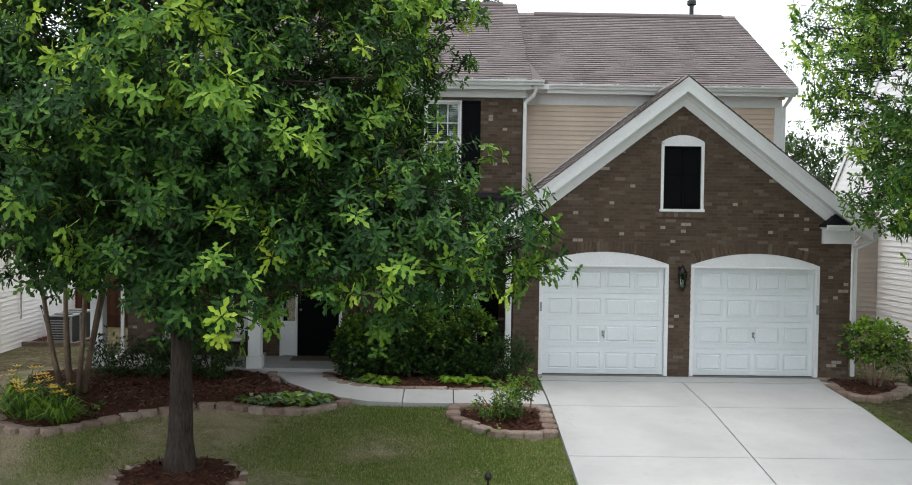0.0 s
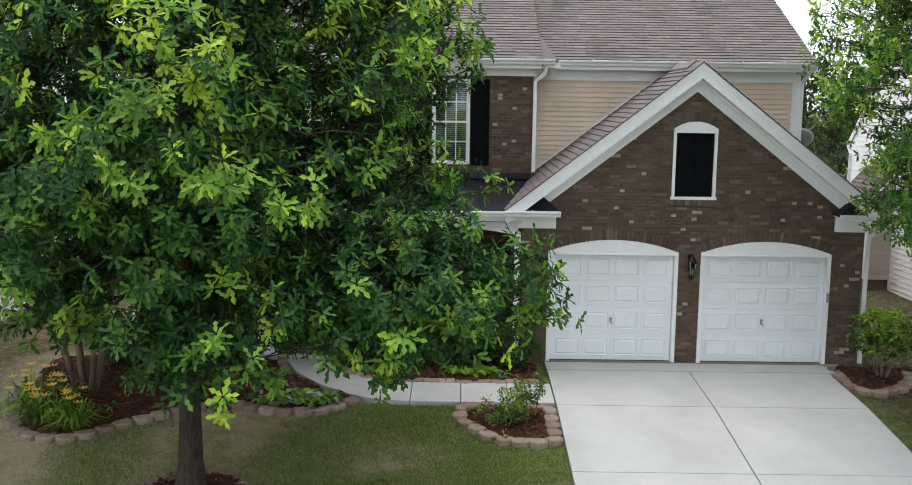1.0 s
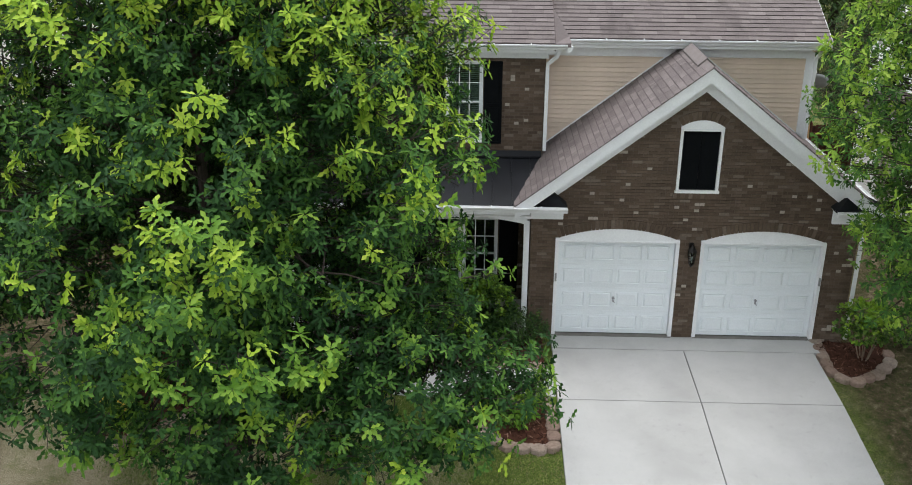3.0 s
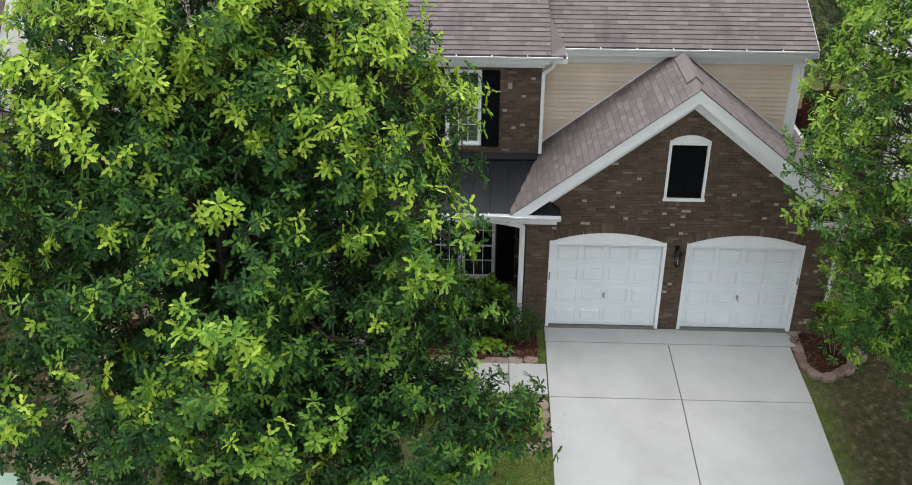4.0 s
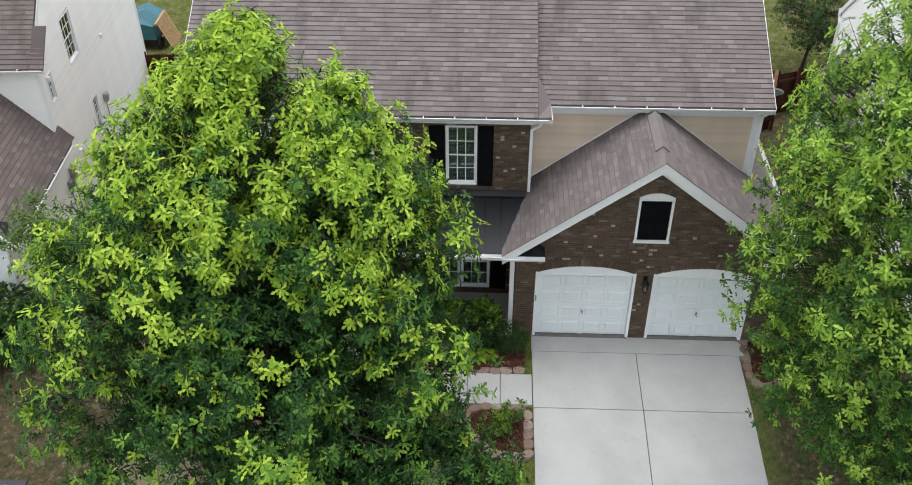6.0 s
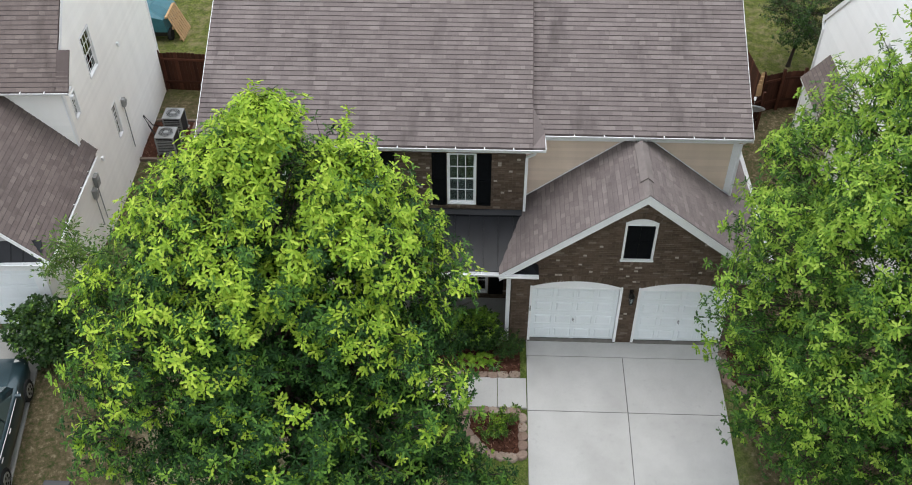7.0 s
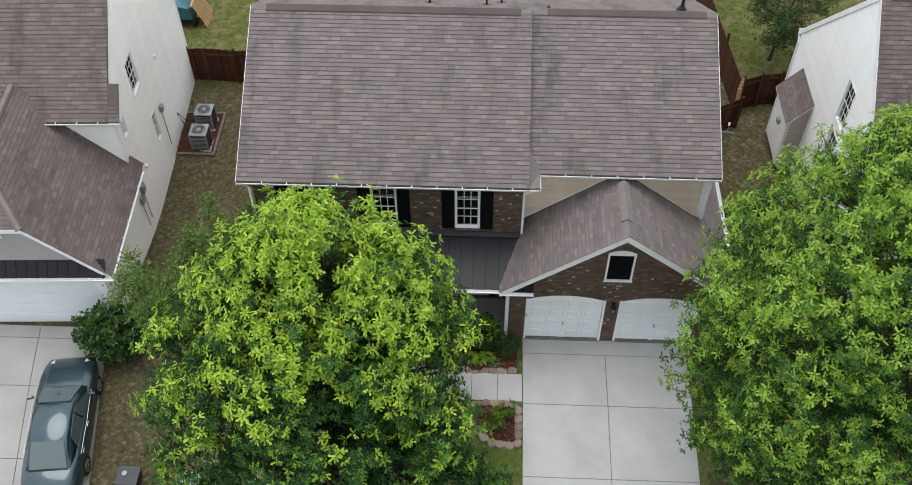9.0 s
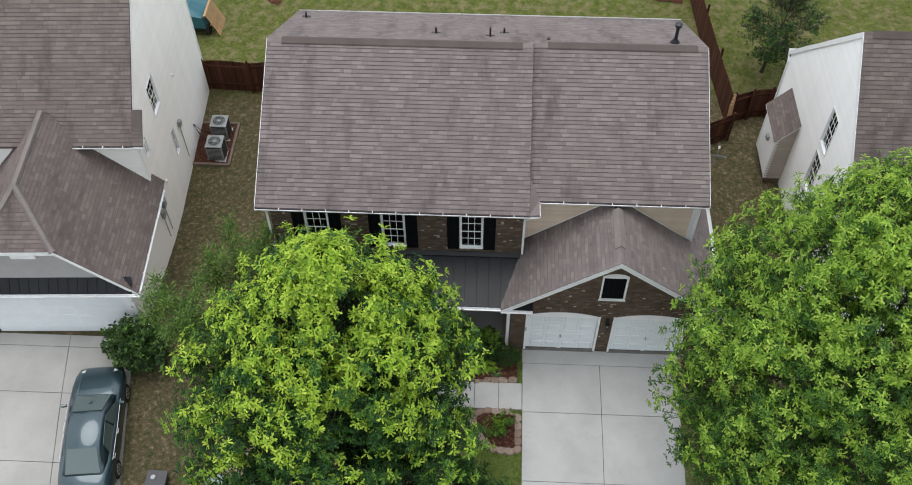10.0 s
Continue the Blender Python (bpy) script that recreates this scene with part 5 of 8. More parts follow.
# ---- main roofs ----
def main_roof():
    # left (taller, further forward) and right slopes, front and back
    spec = [("left", -11.84, -2.90, 1.30, 6.035, 6.48, 8.71, 11.30), ("right", -2.90, 2.97, 1.93, 6.045, 6.76, 8.53, 11.30)]
    for tag, x0, x1, ye, ze, yr, zr, yb in spec:
        L = math.hypot(yr - ye, zr - ze)
        Lb = math.hypot(yb - yr, zr - 5.96)
        deck = Geo().prism([(x0, ye, ze - 0.004), (x0, yr, zr - 0.004), (x0, yb, 5.956), (x0, yb, 5.87), (x0, yr, zr - 0.12), (x0, ye, ze - 0.10)], (x1 - x0, 0, 0))
        ob = part("main_roof_deck", deck, SHINGLE_PLAIN, HOUSE, "long shingle roof of the main house")
        shingle_plane(ob, "shingles", (x0, ye, ze), (1, 0, 0), (0, yr - ye, zr - ze), x1 - x0, L, lambda a, b: True, "weathered brown-grey shingles", seed=3 + len(tag), singles=300 if tag == "left" else 200, single_rows=(2, 14))
        shingle_plane(ob, "shingles", (x1, yb, 5.96), (-1, 0, 0), (0, yr - yb, zr - 5.96), x1 - x0, Lb, lambda a, b: True, "weathered brown-grey shingles", seed=13 + len(tag))
        cap = Geo()
        x = x0
        while x < x1 - 0.02:
            xe = min(x + 0.17, x1)
            cap.prism([(x, yr - 0.14, zr - 0.062), (x, yr, zr + 0.030), (x, yr + 0.14, zr - 0.075), (x, yr + 0.13, zr - 0.10), (x, yr, zr + 0.01), (x, yr - 0.13, zr - 0.085)], (xe - x, 0, 0.006))
            x += 0.15
        part("ridge_cap", cap, RIDGE, ob, "overlapping ridge cap shingles")["kind"] = "stuff"
        v = Geo().box(x0 + 0.5, x1 - 0.35, yr - 0.13, yr + 0.13, zr - 0.03, zr + 0.055)
        vent = Geo().prism([(x0 + 0.5, yr - 0.19, zr - 0.075), (x0 + 0.5, yr - 0.17, zr - 0.03), (x0 + 0.5, yr, zr + 0.065), (x0 + 0.5, yr + 0.17, zr - 0.045), (x0 + 0.5, yr + 0.19, zr - 0.09)], (x1 - x0 - 0.85, 0, 0))
        part("ridge_vent", vent, SHINGLE_PLAIN, ob, "raised shingled ridge vent")
        # fascia, soffit and gutter
        part("eave_fascia", Geo().box(x0 + 0.02, x1 - 0.02, ye + 0.035, ye + 0.06, ze - 0.20, ze - 0.012), WHITE, HOUSE)
        wall = WING_Y if tag == "left" else SIDE_Y
        part("soffit", Geo().box(x0 + 0.25, x1 - 0.02, ye + 0.06, wall - 0.04, ze - 0.19, ze - 0.165), WHITE, HOUSE)
    gutter(HOUSE, (-11.82, 1.335, 6.025), (-2.64, 1.335, 6.025), (0, -1, 0))
    gutter(HOUSE, (-2.58, 1.97, 6.035), (2.96, 1.97, 6.035), (0, -1, 0))
    gutter(HOUSE, (-11.82, 11.26, 5.95), (2.96, 11.26, 5.95), (0, 1, 0))
    # the step between both slopes
    ring = [(-2.90, 1.30, 6.035 - 0.15), (-2.90, 1.30, 6.035), (-2.90, 6.48, 8.71), (-2.90, 6.76, 8.53), (-2.90, 1.93, 5.88)]
    part("roof_step", Geo().prism(ring, (0.02, 0, 0)), SHINGLE_PLAIN, HOUSE)
    # the cricket that turns the left eave into the right slope
    c = Geo()
    c.add([(-2.90, 1.30, 6.04), (-2.56, 1.33, 6.045), (-2.56, 1.97, 6.08), (-2.90, 2.40, 6.61), (-2.90, 1.30, 5.96), (-2.56, 1.33, 5.96), (-2.56, 1.97, 5.98)], [(0, 1, 2, 3), (0, 4, 5, 1), (1, 5, 6, 2)])
    part("roof_cricket", c, SHINGLE, HOUSE)
    part("cornice_box", Geo().box(-3.0, -2.53, 1.35, 1.97, 5.85, 5.965), WHITE, HOUSE, "white boxed cornice corner")
    # rakes
    for x, ye, ze, yr, zr in ((-11.84, 1.30, 6.035, 6.48, 8.71), (2.97, 1.93, 6.045, 6.76, 8.53)):
        s = -1 if x < 0 else 1
        for y0, z0, y1, z1 in ((ye, ze, yr, zr), (11.30, 5.96, yr, zr)):
            g = Geo().prism([(x, y0, z0 - 0.012), (x, y1, z1 - 0.012), (x, y1, z1 - 0.19), (x, y0, z0 - 0.19)], (s * 0.02, 0, 0))
            part("rake_board", g, WHITE, HOUSE)
        xw = -11.5 if s < 0 else 2.74
        tri = [(xw, 2.0, 5.8), (xw, 10.9, 5.8), (xw, yr, zr - 0.15)]
        part("gable_end", Geo().prism(tri, (-s * 0.1, 0, 0)), BEIGE, HOUSE, "beige siding gable end")


main_roof()
downspout(HOUSE, [(-2.78, 1.35, 5.94), (-2.84, 1.42, 5.74), (-3.02, 1.50, 5.58), (-3.02, 1.52, 5.38), (-3.02, 1.52, 3.68)])
downspout(HOUSE, [(2.90, 2.02, 5.94), (2.86, 2.1, 5.80), (2.77, 2.2, 5.63), (2.77, 2.2, 3.85)])
downspout(HOUSE, [(-11.72, 1.35, 5.94), (-11.66, 1.42, 5.76), (-11.56, 1.52, 5.58), (-11.56, 1.52, 0.0)])

# pipes on the rear slope
for px, py, pz, h, r in ((-11.25, 10.0, 6.75, 0.22, 0.035), (-6.24, 7.85, 7.94, 0.25, 0.04), (-4.35, 7.55, 8.12, 0.38, 0.035), (-3.86, 8.15, 7.77, 0.22, 0.035), (-2.34, 7.35, 8.17, 0.10, 0.06)):
    g = Geo().tube([(px, py, pz - 0.25), (px, py, pz + h)], [r, r], 10)
    g.tube([(px, py, pz - 0.1), (px, py, pz + 0.04)], [r * 2.4, r * 1.2], 10)
    g.box(px - 0.16, px + 0.16, py - 0.12, py + 0.1, pz - 0.11, pz - 0.02)
    part("vent_pipe", g, DARKPLASTIC, HOUSE, "black plumbing vent pipe")
g = Geo().tube([(1.95, 7.30, 8.1), (1.95, 7.30, 8.93)], [0.06, 0.06], 12)
g.tube([(1.95, 7.30, 8.93), (1.95, 7.30, 8.97), (1.95, 7.30, 9.07), (1.95, 7.30, 9.11)], [0.07, 0.125, 0.125, 0.05], 12)
g.tube([(1.95, 7.30, 8.2), (1.95, 7.30, 8.42)], [0.20, 0.08], 12)
part("flue_pipe", g, DARKPLASTIC, HOUSE, "tall black flue pipe with cap")


# ---- porch ----
def porch():
    x0, x1 = -11.85, -3.10
    yt, zt, ye, ze = WING_Y - 0.005, 3.55, -0.30, 3.05
    d = Geo().prism([(x0, yt, zt), (x0, ye, ze), (x0, ye, ze - 0.05), (x0, yt, zt - 0.05)], (x1 - x0, 0, 0))
    roof = part("porch_roof", d, SEAM, HOUSE, "dark standing-seam metal porch roof")
    x = x0 + 0.02
    sl = Vector((0, ye - yt, ze - zt))
    while x < x1:
        part("seam", Geo().prism([(x - 0.012, yt, zt), (x + 0.012, yt, zt), (x + 0.009, yt, zt + 0.032), (x - 0.009, yt, zt + 0.032)], sl), SEAM, roof)
        x += 0.405
    part("head_flashing", Geo().prism([(x0, yt, zt + 0.11), (x0, yt - 0.03, zt + 0.10), (x0, yt - 0.16, zt + 0.025), (x0, yt - 0.16, zt - 0.01), (x0, yt, zt + 0.02)], (x1 - x0 + 0.02, 0, 0)), SEAM, HOUSE, "dark bent metal head flashing")
    part("drip_trim", Geo().box(x0, -3.35, ye - 0.012, ye + 0.01, ze - 0.09, ze + 0.008), SEAM, HOUSE)
    gutter(HOUSE, (x0, ye - 0.01, ze - 0.005), (-3.40, ye - 0.01, ze - 0.005), (0, -1, 0))
    part("porch_fascia", Geo().box(x0, -3.36, ye + 0.012, ye + 0.04, ze - 0.20, ze - 0.01), WHITE, HOUSE)
    part("porch_soffit", Geo().box(x0 + 0.02, -3.34, ye + 0.04, WING_Y - 0.02, 2.80, 2.83), CEIL, HOUSE, "painted porch ceiling")

    def span(a, b, rise):
        """A beam with a shallow arched underside."""
        n = 24
        ring = [(a, 0.02, 2.80), (b, 0.02, 2.80)]
        for i in range(n + 1):
            t = i / n
            xx = b + (a - b) * t
            ring.append((xx, 0.02, 2.52 + rise * (1 - (2 * t - 1) ** 4)))
        part("porch_beam", Geo().prism(ring, (0, 0.16, 0)), WHITE, HOUSE, "white arched porch beam")

    cols = [-11.57, -8.45, -3.40]
    span(cols[0], cols[1], 0.17)
    span(cols[1], cols[2], 0.17)
    for cx, w in ((-11.57, 0.25), (-8.45, 0.25)):
        c = new("porch_column")
        place(c, HOUSE, (cx, 0.1, 0.06))
        c["label"] = "square white porch column with base"
        part("shaft", Geo().box(cx - w / 2, cx + w / 2, 0.1 - w / 2, 0.1 + w / 2, 0.3, 2.52), WHITE, c, bevel=0.01)
        part("base", Geo().box(cx - w / 2 - 0.03, cx + w / 2 + 0.03, 0.07 - w / 2, 0.13 + w / 2, 0.06, 0.3), WHITE, c, bevel=0.012)
        part("capital", Geo().box(cx - w / 2 - 0.03, cx + w / 2 + 0.03, 0.07 - w / 2, 0.13 + w / 2, 2.40, 2.50), WHITE, c, bevel=0.012)
    part("porch_post", Geo().box(-3.465, -3.345, 0.03, 0.16, -0.05, 2.60), WHITE, HOUSE, "slim white corner post", bevel=0.008)
    part("porch_slab", Geo().box(-11.7, -3.33, -0.03, WING_Y, -0.12, 0.075), CONCRETE, HOUSE, "concrete porch slab", bevel=0.01)
    part("porch_step", Geo().box(-8.0, -6.9, -0.33, -0.032, -0.12, -0.005), CONCRETE, HOUSE, bevel=0.01)


porch()
mat_g = Geo().box(-7.9, -6.95, 0.95, 1.5, 0.076, 0.092)
lone("doormat", mat_g, GREYTIMBER, "flat brown doormat on the porch slab", "doormat", bevel=0.004)


def porch_chair(x, y, turn):
    ch = thing("porch_chair", (x, y, 0.075), "dark porch chair with a pale striped cushion", "chair", "chairs on the porch")
    R = Matrix.Translation((x, y, 0.075)) @ Matrix.Rotation(turn, 4, "Z")
    for sx in (-1, 1):
        for sy in (-1, 1):
            part("leg", Geo().box(sx * 0.26 - 0.02, sx * 0.26 + 0.02, sy * 0.24 - 0.02, sy * 0.24 + 0.02, 0, 0.62 if sy < 0 else 0.40).move(R), IRON, ch)
        part("arm", Geo().box(sx * 0.26 - 0.03, sx * 0.26 + 0.03, -0.28, 0.28, 0.60, 0.63).move(R), IRON, ch)
    part("seat", Geo().box(-0.27, 0.27, -0.26, 0.26, 0.36, 0.40).move(R), IRON, ch)
    part("backrest", Geo().prism([(-0.27, 0.22, 0.40), (-0.27, 0.26, 0.40), (-0.27, 0.36, 0.98), (-0.27, 0.32, 0.98)], (0.54, 0, 0)).move(R), IRON, ch)
    part("cushion", Geo().box(-0.25, 0.25, -0.25, 0.2, 0.402, 0.49).move(R), FABRIC, ch, "pale striped cushion", bevel=0.03)
    part("back_cushion", Geo().prism([(-0.24, 0.10, 0.50), (-0.24, 0.20, 0.47), (-0.24, 0.30, 0.96), (-0.24, 0.20, 0.98)], (0.48, 0, 0)).move(R), FABRIC, ch, "pale striped back cushion", bevel=0.03)


porch_chair(-10.3, 1.05, 0.1)
porch_chair(-9.0, 1.05, -0.1)


# ---- neighbouring house with the grey gable ----
def left_neighbour():
    H = thing("neighbour_house", (-20, 8, 0), "ivory-sided two-storey house with brown shingle roof and white garage door", "house")
    X, YF, YB, EZ = -16.98, 4.75, 14.0, 5.42
    YR, RZ = 9.37, 5.42 + 0.90 * 4.75

    def flank(z):
        if z < EZ:
            return [(YF if z > 2.6 else 0.22, YB)]
        k = (z - EZ) / 0.90
        return [(YF - 0.1 + k, YB + 0.1 - k)] if YF + k < YB - k else []

    wins = [(7.08, 8.00, 4.10, 5.58), (7.95, 8.42, 1.05, 2.38), (5.20, 5.64, 3.82, 4.72)]

    def cut(z):
        res = []
        for a, b in flank(z):
            cuts = sorted((w[0], w[1]) for w in wins if w[2] < z < w[3])
            for c0, c1 in cuts:
                res.append((a, c0))
                a = c1
            res.append((a, b))
        return res

    siding(H, "siding_wall", X, "y", 1, cut, -1.01, RZ - 0.1, IVORY, "ivory lap siding side wall", lap=0.13)
    for a, b, za, zb in wins:
        window(H, a, b, za, zb, X, facing=1, axis="y", blinds=False, cols=3)
    part("corner_board", Geo().box(X - 0.02, X + 0.035, YF - 0.02, YF + 0.14, 2.6, EZ), WHITE, H, bevel=0.006)
    part("corner_board", Geo().box(X - 0.02, X + 0.035, YB - 0.12, YB + 0.02, -1.0, EZ), WHITE, H, bevel=0.006)
    siding(H, "siding_wall", YF, "x", -1, lambda z: [(-26.5, X)], 2.4, EZ, IVORY, "ivory lap siding front wall", lap=0.13)
    part("rear_wall", Geo().box(-26.5, X, YB - 0.15, YB, -1.0, EZ), IVORY, H)
    part("far_wall", Geo().box(-26.6, -26.5, 0.2, YB, -1.0, EZ), IVORY, H)
    # main roof
    ye, yb = YF - 0.35, YB + 0.35
    ze = EZ - 0.0
    x0, x1 = -26.9, X + 0.03
    part("main_roof_deck", Geo().prism([(x0, ye, ze), (x0, YR, RZ), (x0, yb, ze), (x0, yb, ze - 0.1), (x0, YR, RZ - 0.12), (x0, ye, ze - 0.1)], (x1 - x0, 0, 0)), SHINGLE_PLAIN, H, "brown shingle main roof")
    L = math.hypot(YR - ye, RZ - ze)
    shingle_plane(H, "shingles", (-22.5, ye, ze), (1, 0, 0), (0, YR - ye, RZ - ze), x1 + 22.5, L, lambda a, b: True, "brown-grey roof shingles", mat=OLD_SHINGLE, seed=31)
    shingle_plane(H, "shingles", (X, ye, ze), (1, 0, 0), (0, YR - ye, RZ - ze), 0.40, 1.27, lambda a, b: True, "brown-grey roof shingles", mat=OLD_SHINGLE, seed=35)
    part("eave_return", Geo().prism([(X + 0.02, ye, ze - 0.004), (X + 0.02, ye + 0.92, ze + 0.85), (X + 0.02, ye + 0.92, ze + 0.79), (X + 0.02, ye, ze - 0.06)], (0.38, 0, 0)), SHINGLE_PLAIN, H, "shingled eave return")
    part("return_soffit", Geo().box(X + 0.02, X + 0.38, ye + 0.02, ye + 0.4, ze - 0.12, ze - 0.06), WHITE, H)
    gutter(H, (-19.4, ye + 0.02, ze), (X + 0.40, ye + 0.02, ze), (0, -1, 0))
    g = Geo().prism([(X + 0.02, YF, EZ + 0.12), (X + 0.02, YR, RZ - 0.02), (X + 0.02, YR, RZ - 0.2), (X + 0.02, YF, EZ - 0.06)], (0.025, 0, 0))
    part("rake_board", g, WHITE, H)
    g = Geo().prism([(X + 0.02, YB, EZ + 0.12), (X + 0.02, YR, RZ - 0.02), (X + 0.02, YR, RZ - 0.2), (X + 0.02, YB, EZ - 0.06)], (0.025, 0, 0))
    part("rake_board", g, WHITE, H)
    # garage wing with a clipped gable
    gx, rz, sl = -20.0, 6.45, 1.08
    ex = -16.58
    ez = rz - sl * (ex - gx)
    y0 = -0.03
    yr = 1.7
    hx = 1.25
    hz = rz - sl * hx
    for s in (-1, 1):
        e = gx + s * (ex - gx)
        back = YF + 0.1
        top = [(e, y0, ez), (e, back, ez), (gx, back + 0.3, rz), (gx, yr, rz), (gx + s * hx, y0, hz)]
        part("garage_roof_deck", Geo().prism([(a, b, c - 0.004) for a, b, c in top], (0, 0, -0.06)), SHINGLE_PLAIN, H, "brown shingle garage roof")
        Lg = math.hypot(ex - gx, rz - ez)

        def clip(a, b, s=s):
            d = (ex - gx) * (1 - b / Lg)
            lo = 0 if d > hx else (yr - y0) * (1 - d / hx)
            return (lo, back - y0 + 0.25)

        shingle_plane(H, "shingles", (e, y0, ez), (0, 1, 0), (-(ex - gx) * s, 0, rz - ez), back - y0 + 0.3, Lg, clip, "brown-grey roof shingles", mat=OLD_SHINGLE, seed=41 + s)
    hip = [(gx - hx, y0, hz), (gx + hx, y0, hz), (gx, yr, rz)]
    part("clipped_hip", Geo().prism(hip, (0, 0.02, -0.05)), SHINGLE_PLAIN, H)
    Lh = math.hypot(yr - y0, rz - hz)
    shingle_plane(H, "shingles", (gx - hx, y0, hz), (1, 0, 0), (0, yr - y0, rz - hz), 2 * hx, Lh, lambda a, b: (hx * b / Lh, 2 * hx - hx * b / Lh), "brown-grey roof shingles", mat=OLD_SHINGLE, seed=47)
    for q0, q1 in (((gx, yr, rz), (gx, YF + 0.3, rz)), ((gx + hx, y0, hz), (gx, yr, rz)), ((gx - hx, y0, hz), (gx, yr, rz))):
        p, q = Vector(q0), Vector(q1)
        g = Geo()
        n = int((q - p).length / 0.16)
        for i in range(n):
            a, b = p + (q - p) * (i / n), p + (q - p) * ((i + 1.15) / n)
            g.tube([a + Vector((0, 0, -0.02)), b + Vector((0, 0, -0.01))], [0.12, 0.105], 6)
        part("hip_cap", g, RIDGE, H, "overlapping cap shingles")["kind"] = "stuff"
    # gable face, vent, pent roof, door
    zp = 3.25
    hw = (rz - 0.1 - zp) / sl
    part("gable_wall", Geo().prism([(gx - hw, 0.3, zp), (gx + hw, 0.3, zp), (gx + hx, 0.3, hz - 0.06), (gx - hx, 0.3, hz - 0.06)], (0, 0.12, 0)), GREYGABLE, H, "grey shingle-sided gable")
    for k in range(12):
        z = zp + 0.02 + k * 0.155
        h2 = max(hx, (rz - 0.1 - z) / sl) - 0.12
        if z < hz - 0.15:
            part("gable_course", Geo().prism([(gx - h2, 0.3, z), (gx - h2, 0.272, z), (gx - h2, 0.295, z + 0.15), (gx - h2, 0.3, z + 0.15)], (2 * h2, 0, 0)), GREYGABLE, H)
    v = Geo().box(gx - 0.42, gx + 0.42, 0.21, 0.3, 4.40, 4.95)
    vent = part("gable_vent", v, WHITE, H, "white louvred gable vent", bevel=0.008)
    for k in range(7):
        z = 4.46 + k * 0.068
        part("louvre", Geo().prism([(gx - 0.36, 0.21, z), (gx - 0.36, 0.185, z - 0.005), (gx - 0.36, 0.21, z + 0.045)], (0.72, 0, 0)), WHITE, vent)
    for s in (-1, 1):
        e = gx + s * (ex - gx)
        ring = [(e, y0 - 0.02, ez - 0.01), (gx + s * hx, y0 - 0.02, hz - 0.01), (gx + s * hx, y0 - 0.02, hz - 0.16), (e, y0 - 0.02, ez - 0.17)]
        part("rake_fascia", Geo().prism(ring, (0, 0.03, 0)), WHITE, H)
        ring = [(e, y0 + 0.01, ez - 0.16), (gx + s * hx, y0 + 0.01, hz - 0.15), (gx + s * hx, y0 + 0.01, hz - 0.17), (e, y0 + 0.01, ez - 0.18)]
        part("rake_soffit", Geo().prism(ring, (0, 0.19, 0)), WHITE, H)
    part("hip_fascia", Geo().box(gx - hx, gx + hx, y0 - 0.02, y0 + 0.01, hz - 0.16, hz - 0.01), WHITE, H)
    pent = Geo().prism([(-23.4, 0.3, 3.26), (-23.4, -0.10, 2.82), (-23.4, -0.10, 2.77), (-23.4, 0.3, 3.15)], (23.4 - 16.75, 0, 0))
    pr = part("pent_roof", pent, SEAM, H, "narrow dark standing-seam pent roof")
    x = -23.3
    while x < -16.8:
        part("seam", Geo().prism([(x - 0.012, 0.3, 3.26), (x + 0.012, 0.3, 3.26), (x + 0.01, 0.3, 3.29), (x - 0.01, 0.3, 3.29)], (0, -0.40, -0.44)), SEAM, pr)
        x += 0.335
    gutter(H, (-23.4, -0.11, 2.8), (-16.5, -0.11, 2.8), (0, -1, 0))
    gutter(H, (ex - 0.02, 0.0, ez + 0.01), (ex - 0.02, YF, ez + 0.01), (1, 0, 0))
    part("front_trim", Geo().box(-23.0, -16.98, 0.20, 0.30, 2.18, 2.78), WHITE, H, "white garage header")
    part("door_jamb", Geo().box(-17.30, -16.98, 0.15, 0.25, -0.1, 2.18), WHITE, H)
    part("front_wall_end", Geo().box(-23.0, -22.4, 0.15, 0.25, -0.1, 2.18), BRICK, H)
    d = new("garage_door")
    place(d, H, (-19.8, 0.2, 0))
    d["label"] = "white double garage door, closed"
    for k in range(4):
        sec = part("section", Geo().box(-22.4, -17.30, 0.215, 0.25, -0.05 + k * 0.555, 0.495 + k * 0.555), DOOR_WHITE, d, bevel=0.006)
        for i in range(8):
            p0 = -22.33 + i * 0.632
            part("raised_panel", Geo().box(p0 + 0.06, p0 + 0.57, 0.203, 0.216, 0.06 + k * 0.555, 0.38 + k * 0.555), DOOR_WHITE, sec, bevel=0.010)
    # meters and hoses on the flank
    for y, z, w, h in ((4.9, 1.35, 0.28, 0.42), (4.55, 1.15, 0.22, 0.34), (8.9, 1.75, 0.2, 0.3)):
        b = Geo().box(X + 0.02, X + 0.15, y, y + w, z, z + h)
        b.tube([(X + 0.06, y + w / 2, z), (X + 0.06, y + w / 2, -0.05)], [0.02, 0.02], 6)
        b.tube([(X + 0.15, y + w / 2, z + h * 0.65), (X + 0.19, y + w / 2, z + h * 0.65)], [0.08, 0.07], 10)
        part("meter_box", b, ACMETAL, H, "grey utility meter box", bevel=0.006)
    for y, z in ((6.0, 1.6), (9.9, 3.6), (5.1, 4.9), (5.25, 4.55)):
        part("wall_cap", Geo().box(X + 0.02, X + 0.10, y, y + 0.13, z, z + 0.13), WHITE, H, bevel=0.01)
